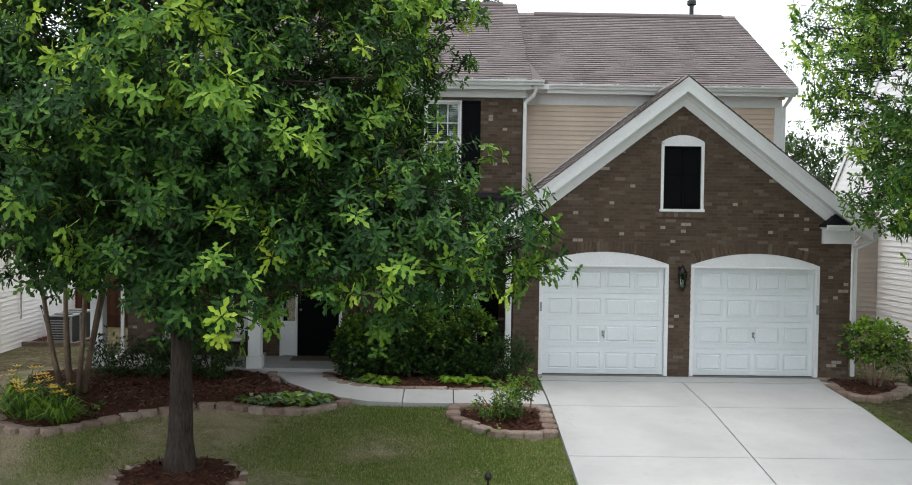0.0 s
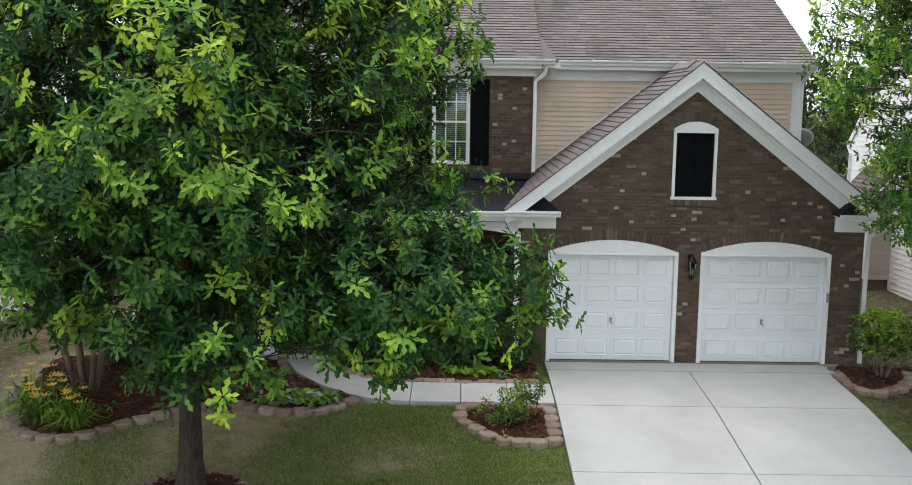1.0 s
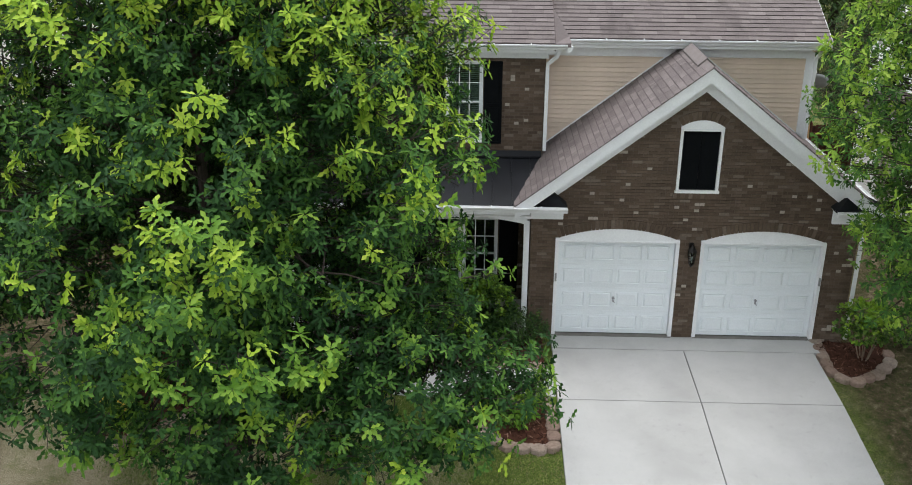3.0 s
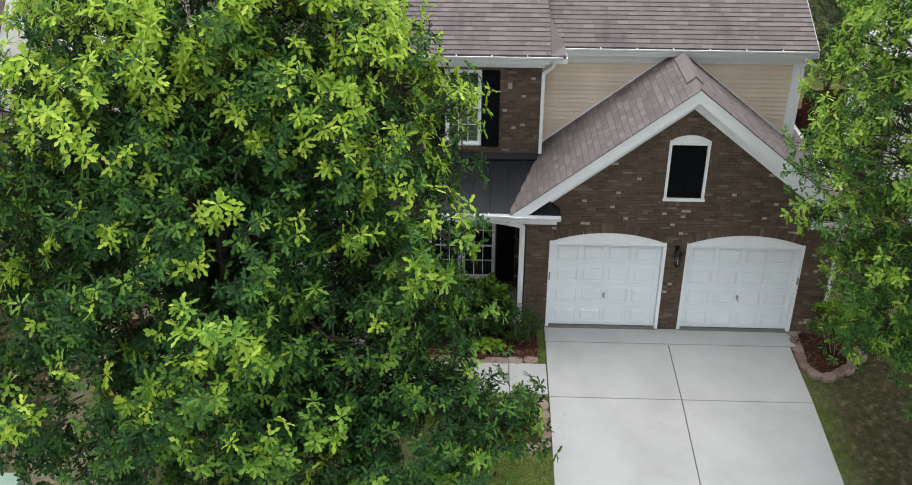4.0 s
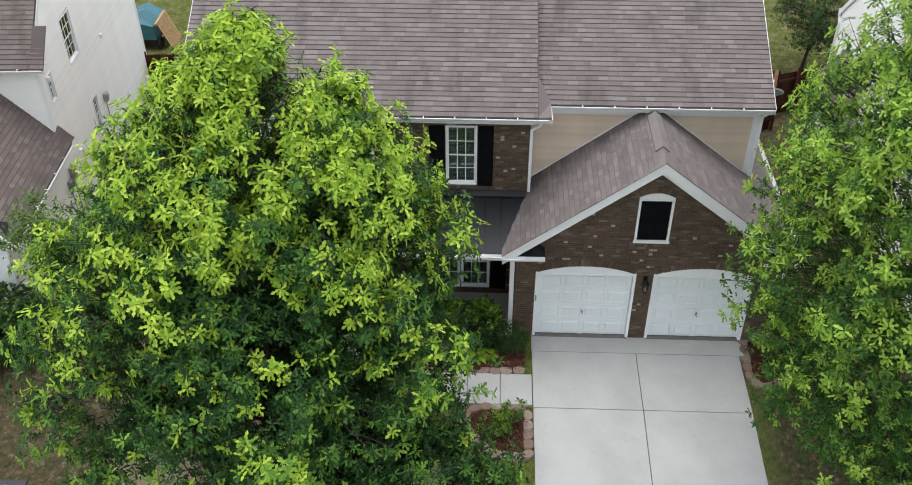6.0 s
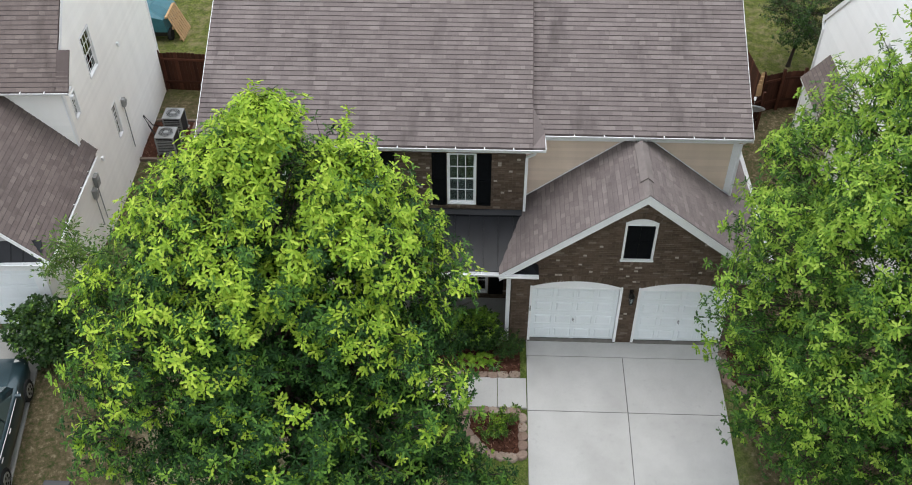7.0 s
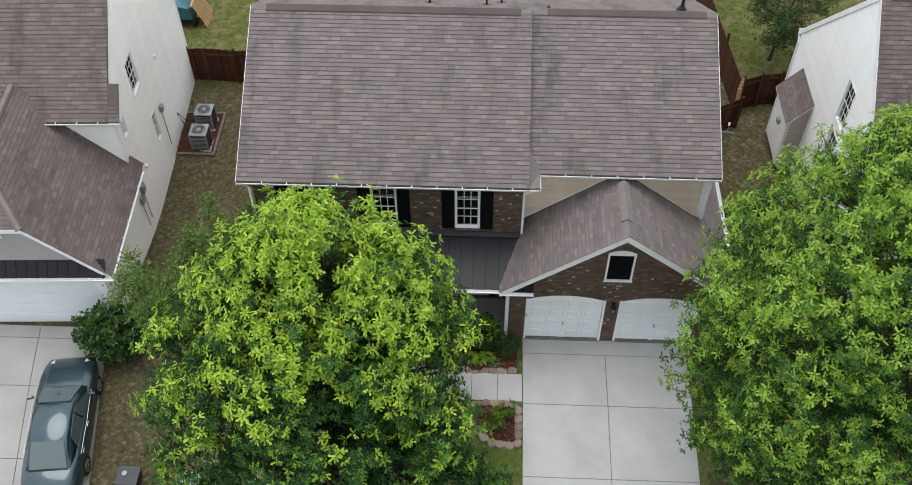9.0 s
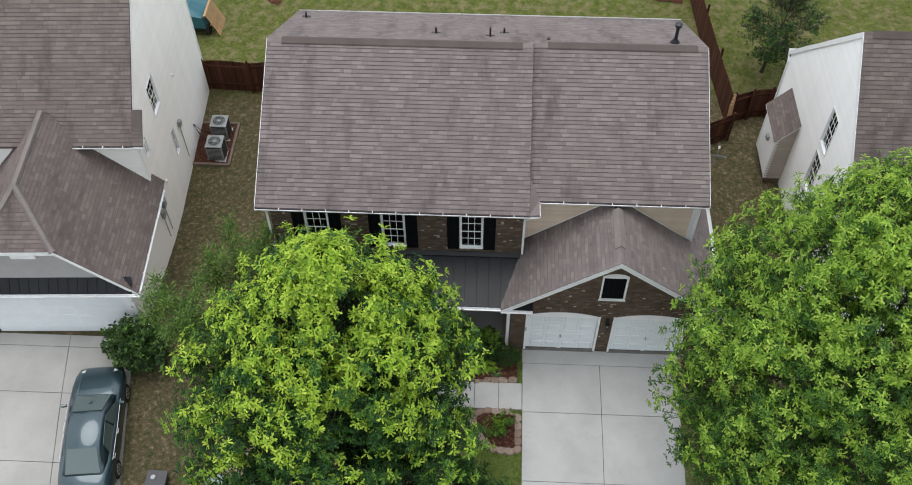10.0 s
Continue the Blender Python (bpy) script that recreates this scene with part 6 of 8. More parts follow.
    # the house stands turned a little from its neighbour
    H.matrix_world = Matrix.Translation((-16.98, 7.6, 0)) @ Matrix.Rotation(0.045, 4, "Z") @ Matrix.Translation((16.98, -7.6, 0)) @ Matrix.Translation(H.location)


left_neighbour()


# ---- neighbouring house with the white flank ----
def right_neighbour():
    H = thing("neighbour_house", (13, 6.5, 0), "white-sided house with steep brown shingle roof and small side bay", "house")
    X, YF, YB, EZ, YR = 7.76, 1.2, 11.75, 4.05, 6.48
    RZ = 9.62
    k = (RZ - EZ) / (YB + 0.15 - YR)
    wins = [(5.60, 6.45, 4.62, 6.35), (5.55, 6.40, 2.45, 4.25)]

    def cut(z):
        a, b = (YF, YB) if z < EZ else (YF + (z - EZ) / k, YB - (z - EZ) / k)
        res = []
        for w in wins:
            if w[2] < z < w[3]:
                res.append((a, w[0]))
                a = w[1]
        if b > a:
            res.append((a, b))
        return res

    siding(H, "siding_wall", X, "y", -1, cut, -0.1, RZ - 0.15, PALE, "white lap siding gable wall", lap=0.15)
    for a, b, za, zb in wins:
        window(H, a, b, za, zb, X, facing=-1, axis="y", blinds=False)
    part("front_wall", Geo().box(X, 19, YF, YF + 0.15, -0.1, EZ), PALE, H)
    part("rear_wall", Geo().box(X, 19, YB - 0.15, YB, -0.1, EZ), PALE, H)
    part("far_wall", Geo().box(18.9, 19, YF, YB, -0.1, EZ), PALE, H)
    x0, x1 = X - 0.04, 19.3
    ye, yb = YF - 0.2, YB + 0.2
    part("main_roof_deck", Geo().prism([(x0, ye, EZ), (x0, YR, RZ), (x0, yb, EZ), (x0, yb, EZ - 0.1), (x0, YR, RZ - 0.12), (x0, ye, EZ - 0.1)], (x1 - x0, 0, 0)), SHINGLE_PLAIN, H, "steep brown shingle roof")
    L = math.hypot(YR - ye, RZ - EZ)
    shingle_plane(H, "shingles", (x0, ye, EZ), (1, 0, 0), (0, YR - ye, RZ - EZ), 6.0, L, lambda a, b: True, "brown-grey roof shingles", mat=OLD_SHINGLE, seed=61)
    part("ridge_vent", Geo().prism([(x0 + 0.3, YR - 0.17, RZ - 0.12), (x0 + 0.3, YR, RZ + 0.05), (x0 + 0.3, YR + 0.17, RZ - 0.12)], (9, 0, 0)), SHINGLE_PLAIN, H)
    for y0, s in ((ye, 1), (yb, -1)):
        g = Geo().prism([(x0 - 0.02, y0, EZ - 0.01), (x0 - 0.02, YR, RZ - 0.01), (x0 - 0.02, YR, RZ - 0.26), (x0 - 0.02, y0, EZ - 0.24)], (0.025, 0, 0))
        part("rake_board", g, WHITE, H)
    gutter(H, (x0, yb, EZ), (x1, yb, EZ), (0, 1, 0))
    downspout(H, [(X - 0.02, yb + 0.05, EZ - 0.1), (X - 0.05, yb - 0.25, EZ - 0.35), (X - 0.05, yb - 0.25, 0)])
    # side bay
    bx, b0, b1 = 7.06, 8.45, 10.35
    bay = siding(H, "side_bay_wall", b0, "x", -1, lambda z: [(bx, X)] if z < 2.5 else [(bx + (z - 2.5) / 1.15, X)], 0.25, 3.25, DRAB, "beige lap siding of a small side bay", lap=0.14)
    part("side_bay_face", Geo().box(bx, bx + 0.1, b0, b1, 0.25, 2.55), PALE, H, "white face of the side bay")
    for y in (b0, b1 - 0.1):
        part("corner_board", Geo().box(bx - 0.02, bx + 0.09, y - 0.015, y + 0.11, 0.25, 2.52), WHITE, H, bevel=0.006)
    part("side_bay_back", Geo().box(bx, X, b1 - 0.1, b1, 0.25, 2.55), DRAB, H)
    part("side_bay_foot", Geo().box(bx + 0.05, X, b0 + 0.05, b1 - 0.05, -0.1, 0.25), MORTAR, H)
    roof = [(bx - 0.12, b0 - 0.12, 2.46), (bx - 0.12, b1 + 0.12, 2.46), (X - 0.01, b1 + 0.12, 3.40), (X - 0.01, b0 - 0.12, 3.40)]
    part("side_bay_roof", Geo().prism(roof, (0, 0, -0.07)), WHITE, H)
    shingle_plane(H, "shingles", (bx - 0.12, b0 - 0.12, 2.465), (0, 1, 0), (X - bx + 0.11, 0, 0.94), b1 - b0 + 0.24, math.hypot(X - bx + 0.11, 0.94), lambda a, b: True, "brown-grey roof shingles", mat=OLD_SHINGLE, seed=66)
    part("exhaust_cap", Geo().box(bx - 0.12, bx - 0.001, 9.2, 9.42, 1.65, 1.87), ACMETAL, H, "grey square exhaust cap", bevel=0.012)


right_neighbour()


# ---- fences ----
def fence(pts, height=1.8, label="red-brown stained wooden privacy fence", arch=0.0):
    f = thing("fence", (pts[0][0], pts[0][1], 0), label, "fence", "wooden fences")
    rng = random.Random(int(abs(pts[0][0]) * 10))
    for (x0, y0), (x1, y1) in zip(pts, pts[1:]):
        d = Vector((x1 - x0, y1 - y0, 0))
        L = d.length
        d.normalize()
        s = Vector((-d.y, d.x, 0))
        n = max(2, int(L / 0.145))
        for i in range(n):
            p = Vector((x0, y0, 0)) + d * (i * L / n)
            p.z = lot_z(p.x, p.y) - 0.04
            h = height + rng.uniform(-0.015, 0.015) + arch * math.sin(math.pi * (i + 0.5) / n)
            w = L / n - 0.008
            ring = [p, p + d * w, p + d * w + Vector((0, 0, h - 0.03)), p + d * (w - 0.03) + Vector((0, 0, h)), p + d * 0.03 + Vector((0, 0, h)), p + Vector((0, 0, h - 0.03))]
            part("picket", Geo().prism(ring, s * 0.018), FENCE, f)
        for z in (0.35, height - 0.35):
            a = Vector((x0, y0, z - 0.05 + lot_z(x0, y0) - ground_z(x0, y0)))
            part("rail", Geo().prism([a - s * 0.002, a - s * 0.045, a - s * 0.045 + Vector((0, 0, 0.09)), a - s * 0.002 + Vector((0, 0, 0.09))], d * L + Vector((0, 0, lot_z(x1, y1) - lot_z(x0, y0)))), FENCE, f)
        m = max(1, round(L / 2.4))
        for i in range(m + 1):
            p = Vector((x0, y0, -0.1)) + d * (L * i / m) - s * 0.09
            p.z = lot_z(p.x, p.y) - 0.1
            part("post", Geo().box(p.x - 0.045, p.x + 0.045, p.y - 0.045, p.y + 0.045, p.z, p.z + height + 0.24), FENCE, f)


fence([(-17.25, 13.95), (-15.2, 13.85), (-14.2, 13.7), (-12.7, 13.5), (-11.4, 13.3)], 1.75, arch=0.06)
fence([(6.1, 11.85), (6.9, 12.2), (7.75, 12.35), (8.6, 12.3)], 1.65, "red-brown wooden fence curving between the houses", 0.03)
fence([(6.0, 11.75), (5.75, 14.5), (5.5, 17.5), (5.3, 21)], 1.75)
fence([(3.45, 10.3), (4.7, 10.25), (5.9, 10.9)], 1.5, "short dark-stained wooden side gate and fence")
lb = thing("board_pile", (5.95, 11.3, 0), "weathered loose boards leaning on the fence", "lumber")
for k in range(4):
    p = Vector((5.75 + 0.05 * k, 10.95 + 0.10 * k, -0.06))
    part("board", Geo().prism([p, p + Vector((0.10, 0.02, 0)), p + Vector((0.10, 0.32, 1.7 + 0.1 * k)), p + Vector((0, 0.30, 1.7 + 0.1 * k))], (0.02, -0.03, 0)), TIMBER, lb)


# ---- side yards ----
def condenser(x, y, h=0.82, w=0.72):
    c = thing("air_conditioner", (x, y, 0), "grey outdoor condenser unit with round fan grille on top", "air conditioner", "condenser units beside the house")
    z0 = -0.02
    part("pad", Geo().box(x - w / 2 - 0.06, x + w / 2 + 0.06, y - w / 2 - 0.06, y + w / 2 + 0.06, -0.1, z0), CONCRETE, c, bevel=0.01)
    part("body", Geo().box(x - w / 2 + 0.015, x + w / 2 - 0.015, y - w / 2 + 0.015, y + w / 2 - 0.015, z0, h - 0.06), ACDARK, c, "dark louvred coil body", bevel=0.02)
    for s in (-1, 1):
        for k in range(9):
            z = z0 + 0.06 + k * 0.075
            part("louvre", Geo().box(x - w / 2 + 0.03, x + w / 2 - 0.03, y + s * (w / 2 - 0.012) - 0.008, y + s * (w / 2 - 0.012) + 0.008, z, z + 0.035), ACMETAL, c)
        for t in (-1, 1):
            part("corner_post", Geo().box(x + s * (w / 2 - 0.03) - 0.03, x + s * (w / 2 - 0.03) + 0.03, y + t * (w / 2 - 0.03) - 0.03, y + t * (w / 2 - 0.03) + 0.03, z0, h - 0.05), ACMETAL, c, bevel=0.008)
    part("top_panel", Geo().box(x - w / 2, x + w / 2, y - w / 2, y + w / 2, h - 0.06, h - 0.01), ACMETAL, c, "pale grey top panel", bevel=0.012)
    part("fan_well", Geo().tube([(x, y, h - 0.01), (x, y, h + 0.004)], [0.27, 0.27], 28), ACDARK, c)
    gr = Geo()
    for r in (0.10, 0.15, 0.20, 0.25, 0.285):
        pts = [(x + r * math.cos(a * math.pi / 12), y + r * math.sin(a * math.pi / 12), h + 0.015) for a in range(25)]
        gr.tube(pts, [0.008] * 25, 4, cap=False)
    part("fan_grille", gr, ACMETAL, c, "round wire fan grille")
    part("fan_hub", Geo().tube([(x, y, h + 0.004), (x, y, h + 0.022)], [0.085, 0.075], 16), ACMETAL, c)


condenser(-15.93, 10.40)
condenser(-15.89, 9.17)
mulch_bed([(-16.9, 8.6), (-15.35, 8.6), (-15.35, 11.0), (-16.9, 11.0)], "dark mulch patch under the condenser units", 0.03, 200, 21)
for a, b, c, d in ((-16.9, -15.25, 8.5, 8.62), (-16.9, -15.25, 10.98, 11.1), (-15.36, -15.24, 8.62, 10.98)):
    lone("landscape_timber", Geo().box(a, b, c, d, -0.1, 0.06), GREYTIMBER, "grey weathered timber edging by the condensers", "timber", "landscape timbers", bevel=0.015)
for line in ([(-16.9, 9.9, 1.0), (-16.75, 9.9, 0.5), (-16.5, 9.7, 0.15), (-16.25, 9.4, 0.12)], [(-16.9, 9.95, 1.0), (-16.7, 10.1, 0.45), (-16.4, 10.3, 0.2), (-16.25, 10.3, 0.2)]):
    lone("refrigerant_line", Geo().tube(line, [0.022, 0.026, 0.026, 0.022], 6), DARKPLASTIC, "black insulated pipe from wall to condenser", "pipe", "pipes to the condensers")


def satellite_dish(x, y, z, foot):
    """A dish on a bent roof mast, looking up and away to the rear."""
    d = thing("satellite_dish", foot, "grey satellite dish on a bent mast on the garage roof", "satellite dish")
    axis = Vector((0.15, 0.72, 0.68)).normalized()
    s1 = axis.orthogonal().normalized()
    s2 = axis.cross(s1)
    c = Vector((x, y, z))
    rings = []
    for r in (0.02, 0.10, 0.19, 0.27, 0.34):
        rings.append([c + axis * (r * r * 0.85) + (s1 * math.cos(k * math.pi / 12) + s2 * math.sin(k * math.pi / 12)) * r for k in range(24)])
    back = [[p - axis * 0.012 for p in ring] for ring in rings]
    part("reflector", Geo().loft(rings[::-1] + back), ACMETAL, d, "shallow grey bowl", smooth=True)
    tip = c + axis * 0.42 - Vector((0, 0, 0.05))
    part("feed_arm", Geo().tube([c - Vector((0, 0.05, 0.30)), c.lerp(tip, 0.6) - Vector((0, 0, 0.22)), tip], [0.014, 0.014, 0.012], 6), ACMETAL, d)
    part("feed_horn", Geo().tube([tip + axis * 0.06, tip - axis * 0.05], [0.045, 0.03], 10), WHITE, d, "white feed horn")
    part("mast", Geo().box(foot[0] - 0.09, foot[0] + 0.09, foot[1] - 0.12, foot[1] + 0.12, foot[2] - 0.06, foot[2] + 0.03).tube([foot, (foot[0] + 0.08, foot[1], foot[2] + 0.55), (x - 0.05, y - 0.03, z - 0.28), c - axis * 0.02], [0.022, 0.022, 0.022, 0.022], 8), ACMETAL, d)


satellite_dish(4.02, 5.72, 4.28, (3.40, 5.70, 3.30))


def back_corner():
    t = thing("covered_trailer", (-18.0, 17.2, 0), "low teal sheet-covered frame standing on the rear lawn", "trailer")
    part("frame", Geo().box(-19.2, -17.75, 16.6, 18.6, 0.25, 0.45), IRON, t, bevel=0.02)
    cover = Geo().loft([[(-19.2, y, 0.45), (-17.7, y, 0.45), (-17.8, y, 0.95 + 0.1 * math.sin(y * 5)), (-18.5, y, 1.25 + 0.08 * math.sin(y * 3)), (-19.1, y, 1.0)] for y in (16.6, 17.1, 17.6, 18.1, 18.6)])
    part("cover", cover, TEAL, t, "draped teal sheet")
    for y in (16.9, 18.2):
        part("wheel", Geo().tube([(-17.75, y, 0.2), (-17.6, y, 0.2)], [0.27, 0.27], 16), RUBBER, t)
    p = thing("wooden_pallet", (-17.35, 17.4, 0), "bare wooden pallet leaning on the covered frame", "pallet")
    for k in range(7):
        y = 16.7 + k * 0.19
        part("slat", Geo().prism([(-17.12, y, -0.06), (-17.12, y + 0.13, -0.06), (-17.62, y + 0.13, 1.15), (-17.62, y, 1.15)], (0.025, 0, 0.01)), TIMBER, p)
    for t0 in (0.05, 0.5, 0.95):
        x, z = -17.15 - 0.5 * t0, -0.03 + 1.15 * t0
        part("bearer", Geo().prism([(x - 0.1, 16.7, z - 0.03), (x, 16.7, z), (x, 16.7, z + 0.09), (x - 0.1, 16.7, z + 0.06)], (0, 1.27, 0)), TIMBER, p)


back_corner()
ring2 = [(-14.7 + 0.75 * math.cos(k * math.pi / 8), 19.9 + 0.6 * math.sin(k * math.pi / 8)) for k in range(16)]
mulch_bed(ring2, "small round red mulch bed on the rear lawn", 0.05, 150, 23)
mulch_bed([(2.8, 20.2), (4.9, 19.9), (5.2, 21.5), (3.0, 22.0)], "strip of red mulch on the rear lawn", 0.05, 100, 24)
# bins by the neighbouring drive
bn = thing("utility_bin", (-15.0, -5.55, ground_z(0, -5.55)), "black plastic lidded bin on the lawn", "bin")
zb = ground_z(0, -5.5)
part("body", Geo().loft([[(-15.28, -5.8, zb - 0.03), (-14.72, -5.8, zb - 0.03), (-14.72, -5.3, zb - 0.03), (-15.28, -5.3, zb - 0.03)], [(-15.32, -5.84, zb + 0.42), (-14.68, -5.84, zb + 0.42), (-14.68, -5.26, zb + 0.42), (-15.32, -5.26, zb + 0.42)]]), DARKPLASTIC, bn, bevel=0.02)
part("lid", Geo().box(-15.35, -14.65, -5.87, -5.23, zb + 0.42, zb + 0.47), DARKPLASTIC, bn, bevel=0.015)
part("lid_knob", Geo().tube([(-15.1, -5.5, zb + 0.47), (-15.1, -5.5, zb + 0.52)], [0.09, 0.08], 14), ACMETAL, bn)
bx2 = thing("utility_box", (-13.0, -5.8, ground_z(0, -5.5)), "pale green metal utility pedestal on the lawn", "utility box")
part("body", Geo().box(-13.3, -12.75, -5.75, -5.3, ground_z(0, -5.5) - 0.03, ground_z(0, -5.5) + 0.45), GREENBOX, bx2, bevel=0.02)
part("lid", Geo().box(-13.33, -12.72, -5.78, -5.57, ground_z(0, -5.5) + 0.45, ground_z(0, -5.5) + 0.50), GREENBOX, bx2, bevel=0.012)


# ---- car ----
def sedan(x, y_front, turn=0.0):
    """A saloon car, nose to +y, built round its own middle and set down at (x, y_front)."""
    L, W = 4.75, 1.80
    zg = ground_z(0, y_front - 2.4) + 0.06
    tilt = math.atan(0.095)
    M = Matrix.Translation((x, y_front - L / 2, zg)) @ Matrix.Rotation(turn, 4, "Z") @ Matrix.Rotation(tilt, 4, "X")
    c = thing("parked_car", tuple(M.translation), "dark teal saloon car parked nose-in on the driveway", "car")
    h = L / 2

    def ring(y, hw, zb, zs, zt, tuck=0.0):
        """A closed half-and-half section of the lower body."""
        return [(-hw * 0.90, y, zb), (-hw, y, zb + 0.12), (-hw * 1.0, y, (zb + zs) / 2), (-hw * 0.985, y, zs), (-hw * 0.90, y, zs + (zt - zs) * 0.65), (-hw * 0.6, y, zt - 0.006), (0, y, zt + 0.012),
                (hw * 0.6, y, zt - 0.006), (hw * 0.90, y, zs + (zt - zs) * 0.65), (hw * 0.985, y, zs), (hw * 1.0, y, (zb + zs) / 2), (hw, y, zb + 0.12), (hw * 0.90, y, zb)]

    st = [(-h, 0.66, 0.42, 0.62, 0.70), (-h + 0.05, 0.76, 0.30, 0.72, 0.86), (-h + 0.22, 0.84, 0.24, 0.80, 0.97), (-h + 0.75, 0.89, 0.20, 0.83, 1.00), (-h + 1.2, 0.90, 0.20, 0.84, 0.985),
          (-0.4, 0.90, 0.19, 0.84, 0.95), (0.6, 0.90, 0.19, 0.82, 0.94), (h - 1.35, 0.895, 0.20, 0.80, 0.95), (h - 0.8, 0.88, 0.21, 0.76, 0.90), (h - 0.35, 0.83, 0.23, 0.68, 0.80), (h - 0.1, 0.74, 0.28, 0.60, 0.70), (h, 0.60, 0.40, 0.52, 0.58)]
    g = Geo().loft([ring(y, a, b, s, t) for y, a, b, s, t in st]).move(M)
    body = part("body", g, CARPAINT, c, smooth=True)
    # cabin: pillars and roof
    def cab(y, hw, z0, z1, hw1):
        return [(-hw, y, z0), (-hw1, y, z1 - 0.06), (-hw1 * 0.86, y, z1), (0, y, z1 + 0.035), (hw1 * 0.86, y, z1), (hw1, y, z1 - 0.06), (hw, y, z0)]

    rows = [(-1.72, 0.70, 0.94, 0.985, 0.66), (-1.25, 0.74, 0.94, 1.23, 0.62), (-0.88, 0.76, 0.92, 1.39, 0.60), (-0.3, 0.78, 0.92, 1.445, 0.61), (0.30, 0.78, 0.92, 1.41, 0.61), (0.72, 0.77, 0.91, 1.22, 0.63), (1.15, 0.74, 0.90, 0.955, 0.68)]
    g = Geo().loft([cab(*r) for r in rows]).move(M)
    part("cabin", g, CARPAINT, c, smooth=True)

    def pane(name, pts, off, mat=CARGLASS):
        part(name, Geo().prism([Vector(p) for p in pts], off).move(M), mat, c, "tinted car glass", bevel=0.0)

    pane("windshield", [(-0.60, 1.10, 0.995), (0.60, 1.10, 0.995), (0.50, 0.36, 1.425), (-0.50, 0.36, 1.425)], (0, 0.012, 0.026))
    pane("rear_window", [(-0.57, -1.66, 1.03), (0.57, -1.66, 1.03), (0.48, -0.93, 1.405), (-0.48, -0.93, 1.405)], (0, -0.012, 0.026))
    for s in (-1, 1):
        pane("side_window", [(s * 0.775, 0.90, 0.97), (s * 0.785, 0.02, 0.97), (s * 0.622, 0.02, 1.375), (s * 0.622, 0.22, 1.36)], (s * 0.014, 0, 0.006))
        pane("side_window", [(s * 0.785, -0.04, 0.97), (s * 0.77, -0.98, 0.97), (s * 0.640, -0.80, 1.335), (s * 0.622, -0.04, 1.375)], (s * 0.014, 0, 0.006))
        part("belt_trim", Geo().tube([(s * 0.885, 1.0, 0.90), (s * 0.90, -0.1, 0.905), (s * 0.885, -1.2, 0.92)], [0.014, 0.014, 0.014], 6).move(M), CHROME, c, "bright metal belt trim")
        m = Geo().loft([[(s * 0.88, 0.78, 0.93), (s * 0.88, 0.86, 0.93), (s * 0.88, 0.86, 1.02), (s * 0.88, 0.78, 1.02)], [(s * 1.06, 0.74, 0.93), (s * 1.06, 0.83, 0.93), (s * 1.06, 0.83, 1.06), (s * 1.06, 0.74, 1.06)]]).move(M)
        part("wing_mirror", m, CARPAINT, c, bevel=0.012)
        for y in (-0.15, -1.02):
            part("door_handle", Geo().box(s * 0.905 - 0.014, s * 0.905 + 0.014, y - 0.09, y + 0.09, 0.775, 0.80).move(M), CHROME, c)
        part("headlight", Geo().loft([[(s * 0.50, h - 0.10, 0.60), (s * 0.74, h - 0.24, 0.60), (s * 0.77, h - 0.30, 0.71), (s * 0.50, h - 0.14, 0.73)], [(s * 0.48, h - 0.28, 0.60), (s * 0.80, h - 0.50, 0.60), (s * 0.80, h - 0.56, 0.75), (s * 0.48, h - 0.40, 0.80)]]).move(M), CLEARLENS, c, "clear headlight")
        part("tail_light", Geo().loft([[(s * 0.48, -h + 0.015, 0.68), (s * 0.72, -h + 0.10, 0.68), (s * 0.72, -h + 0.10, 0.84), (s * 0.48, -h + 0.03, 0.84)], [(s * 0.48, -h + 0.16, 0.70), (s * 0.80, -h + 0.30, 0.70), (s * 0.80, -h + 0.30, 0.90), (s * 0.48, -h + 0.16, 0.93)]]).move(M), REDLENS, c, "red tail light")
        for y in (h - 0.95, -h + 1.05):
            w = new("wheel")
            at = M @ Vector((s * 0.80, y, 0.32))
            place(w, c, tuple(at))
            part("tyre", Geo().tube([(s * 0.70, y, 0.32), (s * 0.72, y, 0.32), (s * 0.90, y, 0.32), (s * 0.925, y, 0.32)], [0.29, 0.325, 0.325, 0.29], 24).move(M), RUBBER, w, smooth=False)
            rim = Geo().tube([(s * 0.915, y, 0.32), (s * 0.932, y, 0.32)], [0.215, 0.205], 24)
            part("rim", rim.move(M), ALLOY, w)
            sp = Geo()
            for k in range(5):
                a = k * 2 * math.pi / 5
                sp.tube([(s * 0.936, y + 0.11 * math.cos(a + 0.6), 0.32 + 0.11 * math.sin(a + 0.6)), (s * 0.940, y + 0.11 * math.cos(a + 0.6), 0.32 + 0.11 * math.sin(a + 0.6))], [0.042, 0.042], 8)
            part("rim_hole", sp.move(M), RUBBER, w)
    part("hood_crease", Geo().tube([(-0.58, 1.2, 0.955), (-0.55, 1.8, 0.905), (-0.48, 2.15, 0.80)], [0.006] * 3, 5).move(M), CARPAINT, body)
